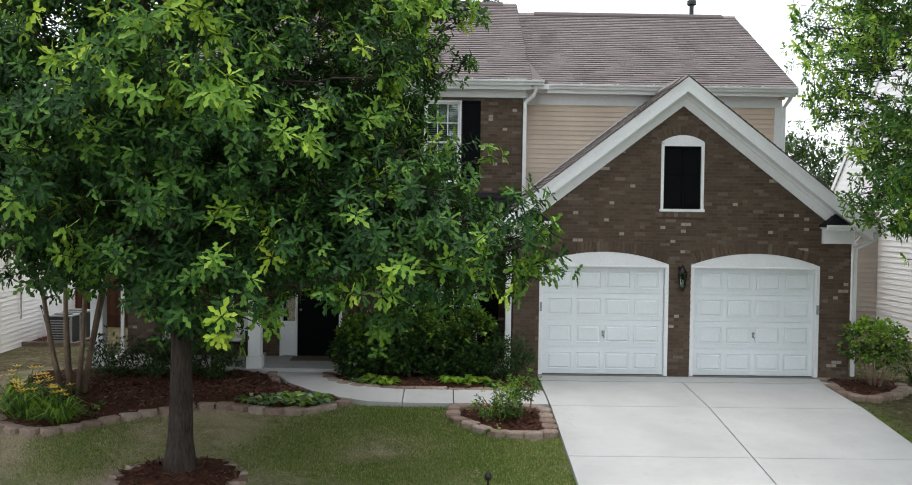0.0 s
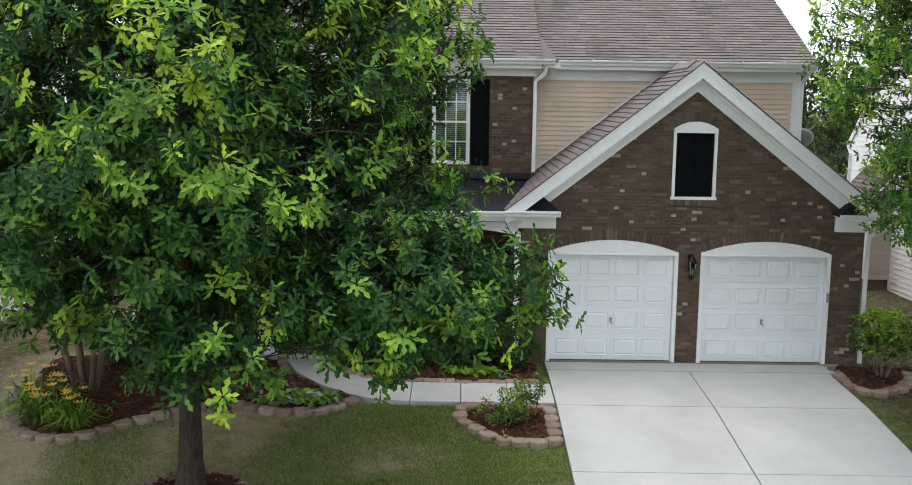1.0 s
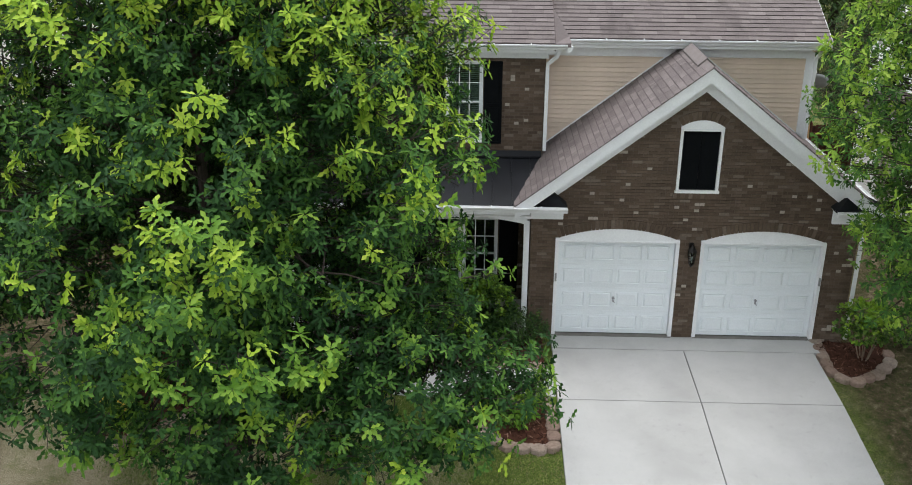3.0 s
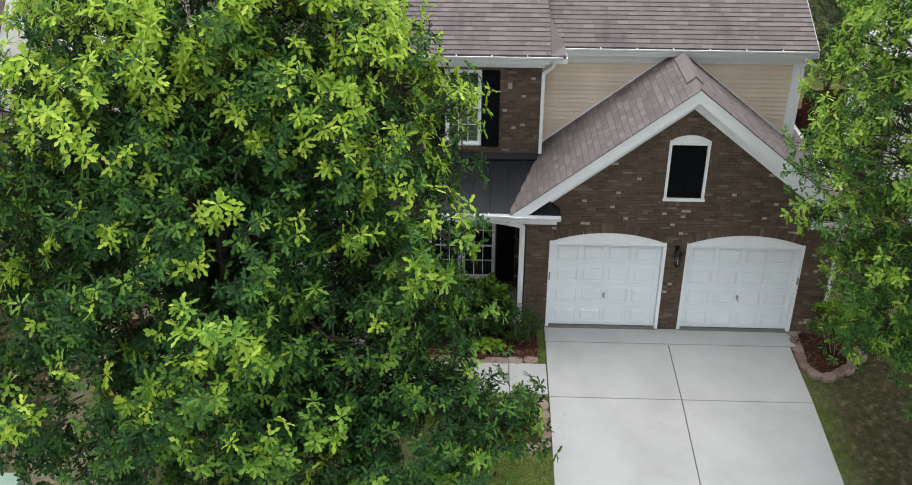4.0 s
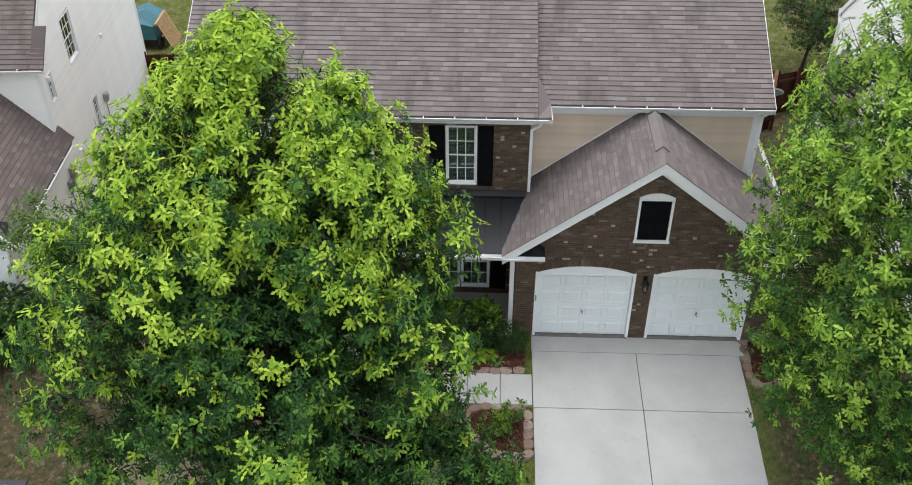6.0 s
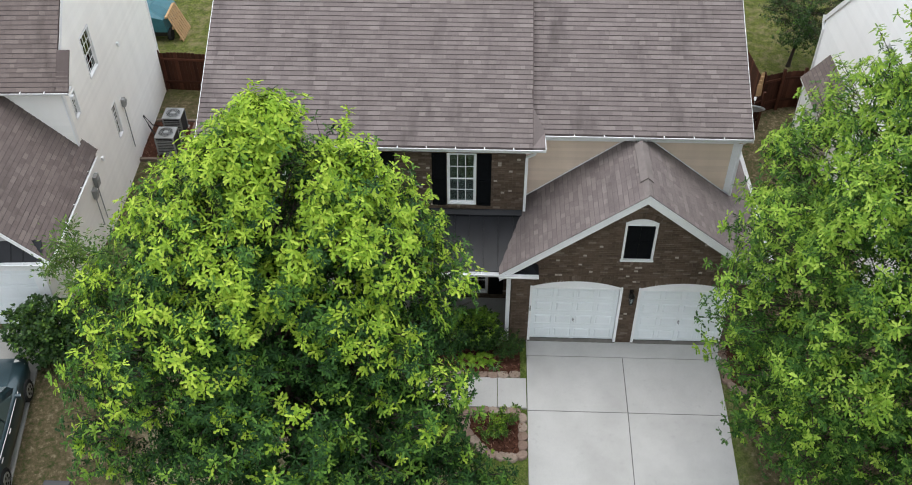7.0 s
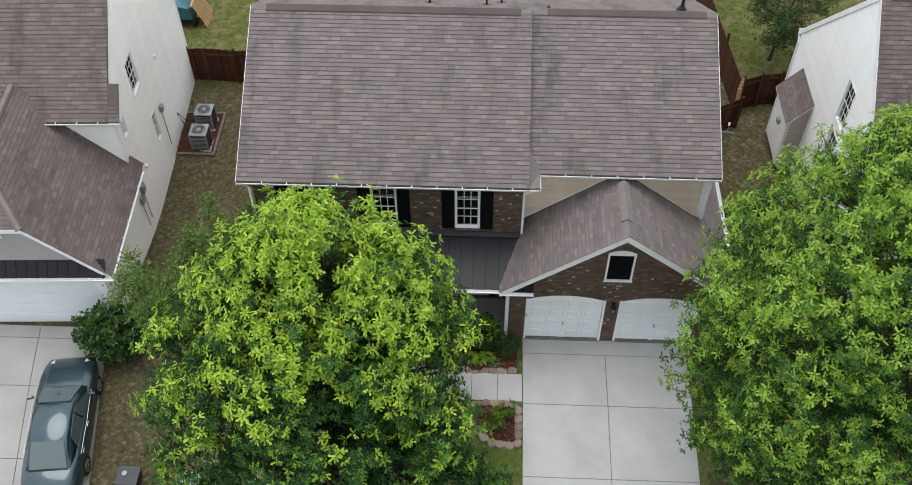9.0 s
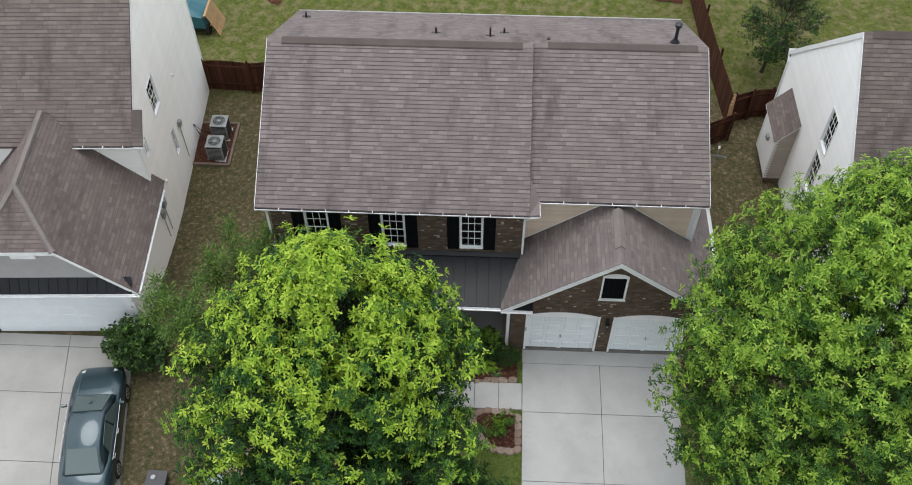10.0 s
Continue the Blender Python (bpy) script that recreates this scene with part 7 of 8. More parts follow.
    part("hood_crease", Geo().tube([(0.58, 1.2, 0.955), (0.55, 1.8, 0.905), (0.48, 2.15, 0.80)], [0.006] * 3, 5).move(M), CARPAINT, body)
    part("bumper_trim", Geo().box(-0.70, 0.70, h - 0.06, h + 0.01, 0.30, 0.42).move(M), DARKPLASTIC, c, bevel=0.02)
    part("number_plate", Geo().box(-0.16, 0.16, -h - 0.012, -h + 0.02, 0.56, 0.68).move(M), WHITE, c)
    wip = Geo().tube([(-0.45, 1.11, 1.02), (0.1, 1.03, 1.07)], [0.008, 0.006], 5).tube([(0.05, 1.11, 1.02), (0.5, 1.0, 1.08)], [0.008, 0.006], 5).move(M)
    part("wipers", wip, DARKPLASTIC, c)


sedan(-17.42, -1.62, 0.115)


# small garden post by the drive
def garden_post(x, y):
    zb = ground_z(x, y)
    p = thing("garden_post", (x, y, zb), "small black metal post with a ball finial in the lawn", "garden post")
    part("post", Geo().tube([(x, y, zb - 0.05), (x, y, 0.49), (x, y, 0.50)], [0.012, 0.012, 0.022], 8), IRON, p, smooth=True)
    part("finial", Geo().tube([(x, y, 0.50), (x, y, 0.515), (x, y, 0.54), (x, y, 0.565), (x, y, 0.585), (x, y, 0.61)], [0.018, 0.032, 0.042, 0.034, 0.016, 0.004], 10), IRON, p, smooth=True)


garden_post(-4.22, -9.5)


# ---- plants ----
OAK5_L = [(0, 0), (0.36, 0.18), (0.5, 0.065), (0.74, 0.18), (1.0, 0.0)]
PLAIN_L = [(0, 0), (0.3, 0.16), (0.65, 0.15), (1.0, 0.0)]
WIDE_L = [(0, 0), (0.2, 0.28), (0.55, 0.34), (0.85, 0.16), (1.0, 0.0)]
SLIM_L = [(0, 0), (0.25, 0.10), (0.6, 0.12), (1.0, 0.0)]


def unit(v):
    return v / np.maximum(np.linalg.norm(v, axis=1, keepdims=True), 1e-9)


def leaves(name, pos, along, up, size, mats, mi, shape, parent, label="", fold=0.25, droop=0.12):
    """One mesh of many folded leaves: each is two halves that share a midrib."""
    n = len(pos)
    along = unit(along)
    side = unit(np.cross(up, along))
    nrm = np.cross(along, side)
    half = shape[1:-1]
    tmpl = [(a, b, 1) for a, b in shape] + [(a, -b, 1) for a, b in half]
    k = len(tmpl)
    V = np.zeros((n, k, 3))
    for j, (a, b, _) in enumerate(tmpl):
        V[:, j] = pos + (along * a + side * b + nrm * (abs(b) * fold - droop * a * a)) * size[:, None]
    m = len(shape)
    f0 = list(range(m))
    f1 = [0] + [m + i for i in range(len(half))][:] + [m - 1]
    f1 = f1[::-1]
    loops = np.concatenate([np.array(f0), np.array(f1)])
    per = len(loops)
    L = (np.arange(n)[:, None] * k + loops[None, :]).ravel()
    starts = (np.arange(n)[:, None] * per + np.array([0, len(f0)])[None, :]).ravel()
    ob = arrays_mesh(name, V.reshape(-1, 3), L, starts, None, mats, parent, label, np.repeat(mi, 2))
    ob["kind"] = "stuff"
    return ob


def envelope(z, table):
    zs = [a for a, _ in table]
    return np.interp(z, zs, [b for _, b in table], left=0, right=0)


def grow_tree(name, base, lean, trunk_r, table, sprays, twigs, per, leaf, mats, bark, label, seed, shape, gap=-0.12, young=0.5, skew=(0, 0), flat=1.0, trunk_top=0.75, limb_n=30, shell=0.55, limb_from=1.6, shift=(0, 0), lobes=(), clumpy=0.10, boughs=(), behind=3):
    r = np.random.RandomState(seed)
    rng = random.Random(seed)
    t = thing(name, (base[0], base[1], ground_z(*base)), label, "tree")
    zb = ground_z(*base)
    z0, z1 = table[0][0], table[-1][0]
    top = z1
    # trunk
    pts, rad = [], []
    for i in range(15):
        q = i / 14
        z = zb - 0.1 + (top * trunk_top - zb) * q
        pts.append((base[0] + lean[0] * q + 0.06 * noise.noise((q * 4, seed, 0)), base[1] + lean[1] * q + 0.06 * noise.noise((q * 4, seed, 9)), z))
        flare = 1 + 0.55 * math.exp(-q * 26)
        rad.append(trunk_r * flare * (1 - 0.88 * q) + 0.008)
    part("trunk", Geo().tube(pts, rad, 14), bark, t, smooth=True)
    axis = lambda z: (shift[0] + np.interp(z, [p[2] for p in pts], [p[0] for p in pts]) + skew[0] * np.clip((z - zb) / (top - zb), 0, 1), shift[1] + np.interp(z, [p[2] for p in pts], [p[1] for p in pts]) + skew[1] * np.clip((z - zb) / (top - zb), 0, 1))
    # limbs
    for k in range(limb_n):
        z = limb_from + zb + (top * 0.93 - limb_from - zb) * (k + 0.5) / limb_n
        a = k * 2.39996 + rng.uniform(-0.3, 0.3)
        ax, ay = axis(z)
        zt = z + rng.uniform(0.3, 1.3) * (0.4 + 0.6 * k / limb_n)
        R = float(envelope(min(max(zt, z0), z1 - 0.2), table)) * rng.uniform(0.72, 0.9)
        zz = min(z, pts[-1][2])
        p0 = Vector((float(np.interp(zz, [p[2] for p in pts], [p[0] for p in pts])), float(np.interp(zz, [p[2] for p in pts], [p[1] for p in pts])), zz))
        p3 = Vector((float(ax) + R * math.cos(a), float(ay) + R * math.sin(a) * flat, zt))
        p1 = p0.lerp(p3, 0.33) + Vector((0, 0, 0.25))
        p2 = p0.lerp(p3, 0.66) + Vector((rng.uniform(-0.2, 0.2), rng.uniform(-0.2, 0.2), 0.30))
        lr = max(0.018, trunk_r * 0.30 * (1 - 0.6 * k / limb_n))
        g = Geo().tube([p0, p1, p2, p3], [lr, lr * 0.75, lr * 0.5, lr * 0.2], 7)
        for _ in range(4):
            q = p1.lerp(p3, rng.random())
            e = q + Vector((rng.uniform(-1, 1), rng.uniform(-1, 1), rng.uniform(-0.1, 0.7))).normalized() * rng.uniform(0.6, 1.3)
            g.tube([q, q.lerp(e, 0.5) + Vector((0, 0, 0.06)), e], [lr * 0.4, lr * 0.28, lr * 0.1], 5)
        part("limb", g, bark, t, smooth=True)
    # foliage sprays
    P, D = [], []
    tries = 0
    while len(P) < sprays and tries < sprays * 40:
        tries += 1
        z = rng.uniform(z0, z1)
        R = float(envelope(z, table))
        if rng.random() > (R / max(b for _, b in table)) ** 1.2 + 0.05:
            continue
        a = rng.uniform(0, 2 * math.pi)
        f = shell + (1 - shell) * rng.random() if rng.random() < 0.76 else rng.uniform(0.15, shell)
        hz = (z - z0) / (z1 - z0)
        if hz > 0.6 and rng.random() < 0.5:
            f = math.sqrt(rng.random())
        lump = 1 + 0.16 * noise.noise((math.cos(a) * 2.2, math.sin(a) * 2.2, z * 0.6 + seed))
        for la, lw, lz0, lz1, gain in lobes:
            if lz0 < z < lz1:
                dv = (math.degrees(a) - la + 180) % 360 - 180
                lump += gain * math.exp(-(dv / lw) ** 2) * math.sin(math.pi * (z - lz0) / (lz1 - lz0))
        f *= lump
        ax, ay = axis(z)
        p = Vector((float(ax) + R * f * math.cos(a), float(ay) + R * f * math.sin(a) * flat, z))
        tuft = noise.noise((p.x * 1.4 + seed, p.y * 1.4, p.z * 1.6 + 5))
        p += Vector((math.cos(a), math.sin(a) * flat, 0.5)) * (clumpy * R * tuft * (f > shell))
        if tuft < -0.17 and f > 0.70 * lump and rng.random() < 0.85:
            continue
        if noise.noise((p.x * 0.85 + seed, p.y * 0.85, p.z * 0.85)) < gap + 0.16 * (f < shell) - 0.4 * max(0.0, hz - 0.6):
            continue
        slope = (float(envelope(z + 0.4, table)) - float(envelope(z - 0.4, table))) / 0.8
        out = Vector((math.cos(a), math.sin(a), max(-0.35, min(1.2, -slope * 0.8)) + 0.15)).normalized()
        P.append(p)
        D.append((out, max(f / lump, 1.15 * hz if hz > 0.62 else 0), hz, tuft))
    for cx, cy, cz, rx, ry, rz, count in boughs:
        # low boughs that hang outside the main crown
        b0 = Vector((float(axis(cz)[0]) - shift[0], float(axis(cz)[1]) - shift[1], cz + 0.9))
        b1 = Vector((cx, cy, cz))
        part("limb", Geo().tube([b0, b0.lerp(b1, 0.5) + Vector((0, 0, 0.25)), b1, b1 + (b1 - b0).normalized() * rx * 0.6], [0.045, 0.034, 0.02, 0.006], 7), bark, t, smooth=True)
        for _ in range(count):
            d = Vector((rng.gauss(0, 1), rng.gauss(0, 1), rng.gauss(0, 1))).normalized() * rng.uniform(0.3, 1.0)
            p = Vector((cx + d.x * rx, cy + d.y * ry, cz + d.z * rz))
            tuft = noise.noise((p.x * 1.4 + seed, p.y * 1.4, p.z * 1.6 + 5))
            if tuft < -0.2:
                continue
            P.append(p)
            D.append((Vector((d.x, d.y, d.z * 0.4 + 0.25)).normalized(), d.length, 0.36, tuft))
    pos, along, up, size, mi = [], [], [], [], []
    tw = Geo()
    for p, (out, f, hz, tuft) in zip(P, D):
        # Light put into the colour: bright shoots favour high, outer, bulging tufts.
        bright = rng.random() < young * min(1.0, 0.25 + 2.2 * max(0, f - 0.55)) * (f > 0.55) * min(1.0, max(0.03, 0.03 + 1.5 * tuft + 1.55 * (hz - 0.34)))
        for k in range(twigs):
            # a shoot: a star of leaves round its tip, older leaves along its stem
            d = (out + Vector((rng.gauss(0, 0.55), rng.gauss(0, 0.55), rng.gauss(0.18, 0.40)))).normalized()
            reach = rng.uniform(0.12, 0.55)
            tip = p + d * reach
            if k % 2 == 0:
                tw.tube([p - out * 0.25, tip], [0.010, 0.004], 3, cap=False)
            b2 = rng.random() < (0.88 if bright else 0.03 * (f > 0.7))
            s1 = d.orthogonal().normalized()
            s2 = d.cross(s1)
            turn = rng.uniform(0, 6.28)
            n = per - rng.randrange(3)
            # Mid and yellow tones also rise with height, shading painted by leaf choice.
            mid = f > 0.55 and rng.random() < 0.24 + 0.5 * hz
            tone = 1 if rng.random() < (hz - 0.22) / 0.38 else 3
            grow = leaf * (1.10 if b2 else 0.92) * rng.uniform(0.85, 1.15)
            for j in range(n):
                a = turn + j * 2 * math.pi / n + rng.gauss(0, 0.22)
                rad = s1 * math.cos(a) + s2 * math.sin(a)
                c = rng.uniform(-0.05, 0.75)
                dl = (d * c + rad * math.sqrt(1 - c * c) + Vector((0, 0, -0.28))).normalized()
                pos.append(tip + rad * 0.012 - d * rng.uniform(0, 0.05))
                along.append(dl)
                up.append((d * 0.8 + Vector((rng.gauss(0, 0.25), rng.gauss(0, 0.25), 0.55))).normalized())
                size.append(grow * rng.uniform(0.8, 1.15))
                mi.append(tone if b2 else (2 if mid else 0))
            for j in range(behind):
                e = Vector((rng.gauss(0, 1), rng.gauss(0, 1), rng.gauss(0, 0.7))).normalized()
                pos.append(p + d * reach * rng.uniform(-0.3, 0.75))
                along.append((e + d * 0.4 + Vector((0, 0, -0.2))).normalized())
                up.append((Vector((0, 0, 1)) + out * 0.35 + e * 0.3).normalized())
                size.append(leaf * rng.uniform(0.65, 1.0))
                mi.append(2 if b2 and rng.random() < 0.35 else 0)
    part("twigwood", tw, bark, t)["kind"] = "stuff"
    leaves("crown", np.array(pos), np.array(along), np.array(up), np.array(size), mats, np.array(mi), shape, t, "dense green leaves with lighter young tips, shade painted in inside and below")
    return t


OAK_TABLE = [(1.45, 0.3), (2.1, 0.9), (2.45, 3.2), (2.9, 4.0), (3.6, 4.35), (4.8, 4.3), (6.1, 4.0), (7.4, 3.45), (8.45, 2.75), (9.35, 2.0), (10.05, 1.25), (10.6, 0.65), (11.0, 0.15)]
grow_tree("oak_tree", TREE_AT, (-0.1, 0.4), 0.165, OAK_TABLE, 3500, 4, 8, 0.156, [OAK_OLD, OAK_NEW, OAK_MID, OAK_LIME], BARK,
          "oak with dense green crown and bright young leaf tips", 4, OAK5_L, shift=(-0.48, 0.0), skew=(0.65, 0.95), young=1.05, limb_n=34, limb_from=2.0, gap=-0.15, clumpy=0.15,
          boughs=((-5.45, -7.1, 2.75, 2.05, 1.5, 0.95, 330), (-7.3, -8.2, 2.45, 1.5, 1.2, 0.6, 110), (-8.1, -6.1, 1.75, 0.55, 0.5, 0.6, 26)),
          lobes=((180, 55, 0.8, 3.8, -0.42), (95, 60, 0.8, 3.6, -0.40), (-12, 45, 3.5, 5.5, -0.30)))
OAK2_TABLE = [(1.9, 1.6), (2.5, 3.2), (3.4, 4.2), (4.6, 4.65), (6.3, 4.9), (8.2, 4.6), (10.0, 3.95), (11.6, 3.1), (13.0, 1.9), (14.2, 0.2)]
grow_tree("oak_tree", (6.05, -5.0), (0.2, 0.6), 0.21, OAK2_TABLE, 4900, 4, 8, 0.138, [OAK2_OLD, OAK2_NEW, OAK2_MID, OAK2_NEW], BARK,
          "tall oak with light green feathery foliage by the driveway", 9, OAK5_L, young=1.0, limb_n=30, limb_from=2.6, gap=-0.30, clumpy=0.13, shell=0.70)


def shrub(name, at, rx, ry, h, n, leaf, mats, label, seed, shape=PLAIN_L, zlow=0.0, young=0.3, group="", stems=7, category="shrub", bark=BARK):
    rng = random.Random(seed)
    zb = ground_z(*at)
    t = thing(name, (at[0], at[1], zb), label, category, group)
    g = Geo()
    for k in range(stems):
        a = k * 2 * math.pi / stems + rng.uniform(-0.3, 0.3)
        e = Vector((at[0] + rx * 0.65 * math.cos(a), at[1] + ry * 0.65 * math.sin(a), zb + h * rng.uniform(0.6, 0.85)))
        b = Vector((at[0] + 0.06 * math.cos(a), at[1] + 0.06 * math.sin(a), zb - 0.03))
        g.tube([b, b.lerp(e, 0.5) + Vector((0, 0, 0.08 * h)), e], [0.016, 0.011, 0.005], 5)
    part("woody_base", g, bark, t)
    pos, along, up, size, mi = [], [], [], [], []
    while len(pos) < n:
        a, u = rng.uniform(0, 2 * math.pi), rng.uniform(-1, 1)
        f = rng.uniform(0.55, 1.0) if rng.random() < 0.85 else rng.uniform(0.1, 0.6)
        s = math.sqrt(1 - u * u)
        lump = 1 + 0.22 * noise.noise((math.cos(a) * s * 2.4 + seed, math.sin(a) * s * 2.4, u * 2.4))
        f *= lump
        d = Vector((s * math.cos(a), s * math.sin(a), u))
        p = Vector((at[0] + rx * f * d.x, at[1] + ry * f * d.y, zb + zlow + (h - zlow) * (0.5 + 0.5 * f * u)))
        if p.z < zb + 0.03 or noise.noise((p.x * 3.2 + seed, p.y * 3.2, p.z * 3.2)) < -0.18:
            continue
        bright = rng.random() < young * max(0.08, 0.25 + 0.9 * u)
        for _ in range(5):
            e = Vector((rng.gauss(0, 1), rng.gauss(0, 1), rng.gauss(0, 0.8))).normalized()
            pos.append(p + e * leaf * 0.25)
            along.append((d * 0.7 + e + Vector((0, 0, 0.15))).normalized())
            up.append((Vector((0, 0, 1)) + d * 0.5 + Vector((rng.gauss(0, 0.3), rng.gauss(0, 0.3), 0))).normalized())
            size.append(leaf * rng.uniform(0.65, 1.2))
            mi.append(1 if bright else 0)
    leaves("foliage", np.array(pos), np.array(along), np.array(up), np.array(size), mats, np.array(mi), shape, t)
    return t


# shrubs along the porch
for i, (x, y, rx, ry, h) in enumerate([(-6.35, -0.28, 0.55, 0.45, 1.25), (-5.65, -0.3, 0.62, 0.5, 1.42), (-4.85, -0.28, 0.65, 0.5, 1.48), (-4.15, -0.25, 0.6, 0.48, 1.44)]):
    shrub("evergreen_shrub", (x, y), rx, ry, h, 6200, 0.085, [DARK_LEAF, TIP_LEAF], "dense dark evergreen shrub with lime tips by the porch", 40 + i, young=0.75, shape=WIDE_L, stems=5, group="shrubs along the porch")
shrub("evergreen_shrub", (-3.4, -0.55), 0.52, 0.45, 0.98, 3000, 0.06, [DARK_LEAF, MID_LEAF], "rounded dark glossy shrub at the garage corner", 47, young=0.12, group="shrubs along the porch")
for i, (x, y, rx, ry, h) in enumerate([(-11.0, -0.6, 0.6, 0.5, 0.95), (-10.2, -0.65, 0.55, 0.45, 0.85), (-9.05, -0.75, 0.5, 0.42, 0.85), (-9.75, -0.35, 0.45, 0.35, 0.8)]):
    shrub("evergreen_shrub", (x, y), rx, ry, h, 2200, 0.07, [DARK_LEAF, MID_LEAF], "dark glossy evergreen shrub before the porch columns", 52 + i, young=0.10, group="shrubs along the porch")
shrub("leafy_shrub", (3.62, -0.80), 0.72, 0.60, 1.4, 1900, 0.085, [MID_LEAF, LIME_LEAF], "open bright green shrub at the garage corner", 61, young=0.9, zlow=0.42, stems=6, bark=SMOOTHBARK, shape=WIDE_L)
shrub("leafy_shrub", (4.75, -0.1), 0.5, 0.5, 0.8, 700, 0.10, [MID_LEAF, LIME_LEAF], "loose green shrub beside the garage", 63, young=0.35)
shrub("round_shrub", (-16.55, -0.9), 1.15, 1.0, 2.0, 6500, 0.11, [DARK_LEAF, MID_LEAF], "large rounded dark green shrub at the neighbouring garage", 65, young=0.3, shape=WIDE_L)
shrub("rose_shrub", (-3.75, -3.2), 0.45, 0.38, 0.60, 1300, 0.075, [MID_LEAF, LIME_LEAF], "thin green shrub in the island bed", 67, young=0.6, stems=4, bark=SMOOTHBARK)
shrub("rose_shrub", (-3.3, -2.95), 0.30, 0.28, 0.80, 700, 0.07, [MID_LEAF, LIME_LEAF], "leggy pale-tipped shrub in the island bed", 68, young=0.6, zlow=0.3, stems=3, bark=SMOOTHBARK)


def clump(name, at, n, length, width, mats, label, seed, rise=1.2, group="", flowers=None, category="plant", spread=0.2):
    """A tuft of arching strap or paddle leaves."""
    rng = random.Random(seed)
    zb = ground_z(*at) + 0.04
    t = thing(name, (at[0], at[1], zb), label, category, group)
    g = Geo()
    for k in range(n):
        a = rng.uniform(0, 2 * math.pi)
        l = length * rng.uniform(0.6, 1.15)
        d = Vector((math.cos(a), math.sin(a), 0))
        s = Vector((-math.sin(a), math.cos(a), 0))
        b = Vector((at[0], at[1], zb - 0.03)) + d * rng.uniform(0, spread)
        up = rng.uniform(0.5, 1.0) * rise
        mid, tip = b + d * l * 0.45 + Vector((0, 0, l * 0.55 * up)), b + d * l * 0.95 + Vector((0, 0, l * 0.35 * up))
        w = width * rng.uniform(0.7, 1.2)
        m1 = b.lerp(mid, 0.6) + Vector((0, 0, 0.02))
        i = 0 if rng.random() < 0.6 else 1
        g.add([b - s * w * 0.3, b + s * w * 0.3, m1 + s * w * 0.9, mid + s * w, tip, mid - s * w, m1 - s * w * 0.9], [(0, 1, 2, 6), (6, 2, 3, 5), (5, 3, 4)], i)
    part("leaves", g, mats, t)["kind"] = "stuff"
    if flowers:
        for k in range(flowers):
            a, l = rng.uniform(0, 2 * math.pi), rng.uniform(0.0, spread + 0.15)
            p = Vector((at[0] + l * math.cos(a), at[1] + l * math.sin(a), zb))
            q = p + Vector((rng.uniform(-0.1, 0.1), rng.uniform(-0.1, 0.1), length * rng.uniform(0.75, 1.0)))
            f = Geo().tube([p, q], [0.006, 0.004], 4)
            part("stalk", f, MID_LEAF, t)
            h = Geo()
            for j in range(6):
                b = j * math.pi / 3
                d = Vector((math.cos(b), math.sin(b), 0.35))
                s = Vector((-math.sin(b), math.cos(b), 0)) * 0.018
                h.add([q, q + d * 0.055 + s, q + d * 0.10, q + d * 0.055 - s], [(0, 1, 2, 3)])
            part("bloom", h, PETAL, t, "yellow-orange bloom")
    return t


for i, (x, y) in enumerate([(-11.45, -3.5), (-11.85, -3.1), (-11.05, -3.3), (-11.5, -2.75), (-12.0, -2.5), (-10.85, -3.65)]):
    clump("daylily", (x, y), 80, 0.55, 0.016, [MID_LEAF, LIME_LEAF], "daylily tuft with arching leaves and yellow blooms", 80 + i, 1.25, "daylilies in the front bed", 7 if i != 2 else 2)
for i, (x, y) in enumerate([(-8.0, -2.42), (-7.7, -2.52), (-7.4, -2.5), (-7.1, -2.55), (-6.85, -2.42), (-7.55, -2.25), (-7.2, -2.25)]):
    clump("hosta", (x, y), 40, 0.31, 0.050, [PALE_LEAF, LIME_LEAF], "low variegated hosta with pale leaf margins", 90 + i, 1.0, "variegated hostas", spread=0.10)
for i, (x, y) in enumerate([(-5.95, -0.82), (-5.75, -0.95), (-4.55, -0.85), (-4.25, -0.9), (-4.0, -0.8)]):
    clump("hosta", (x, y), 26, 0.32, 0.065, [LIME_LEAF, LIME_LEAF], "lime green broad-leaved hosta in the porch bed", 100 + i, 1.0, "lime hostas", spread=0.08)
for i, (x, y) in enumerate([(-6.35, -0.75), (-6.1, -0.92), (-3.75, -1.0)]):
    clump("hosta", (x, y), 30, 0.24, 0.032, [PALE_LEAF, MID_LEAF], "low variegated hosta with pale leaf margins", 110 + i, 1.0, "variegated hostas", spread=0.08)
clump("hosta", (-3.85, -3.85), 18, 0.16, 0.03, [LIME_LEAF, MID_LEAF], "small lime plant in the island bed", 120, spread=0.06)
clump("hosta", (-10.5, -2.9), 22, 0.22, 0.03, [MID_LEAF, LIME_LEAF], "small green plant in the front bed", 121, spread=0.06)


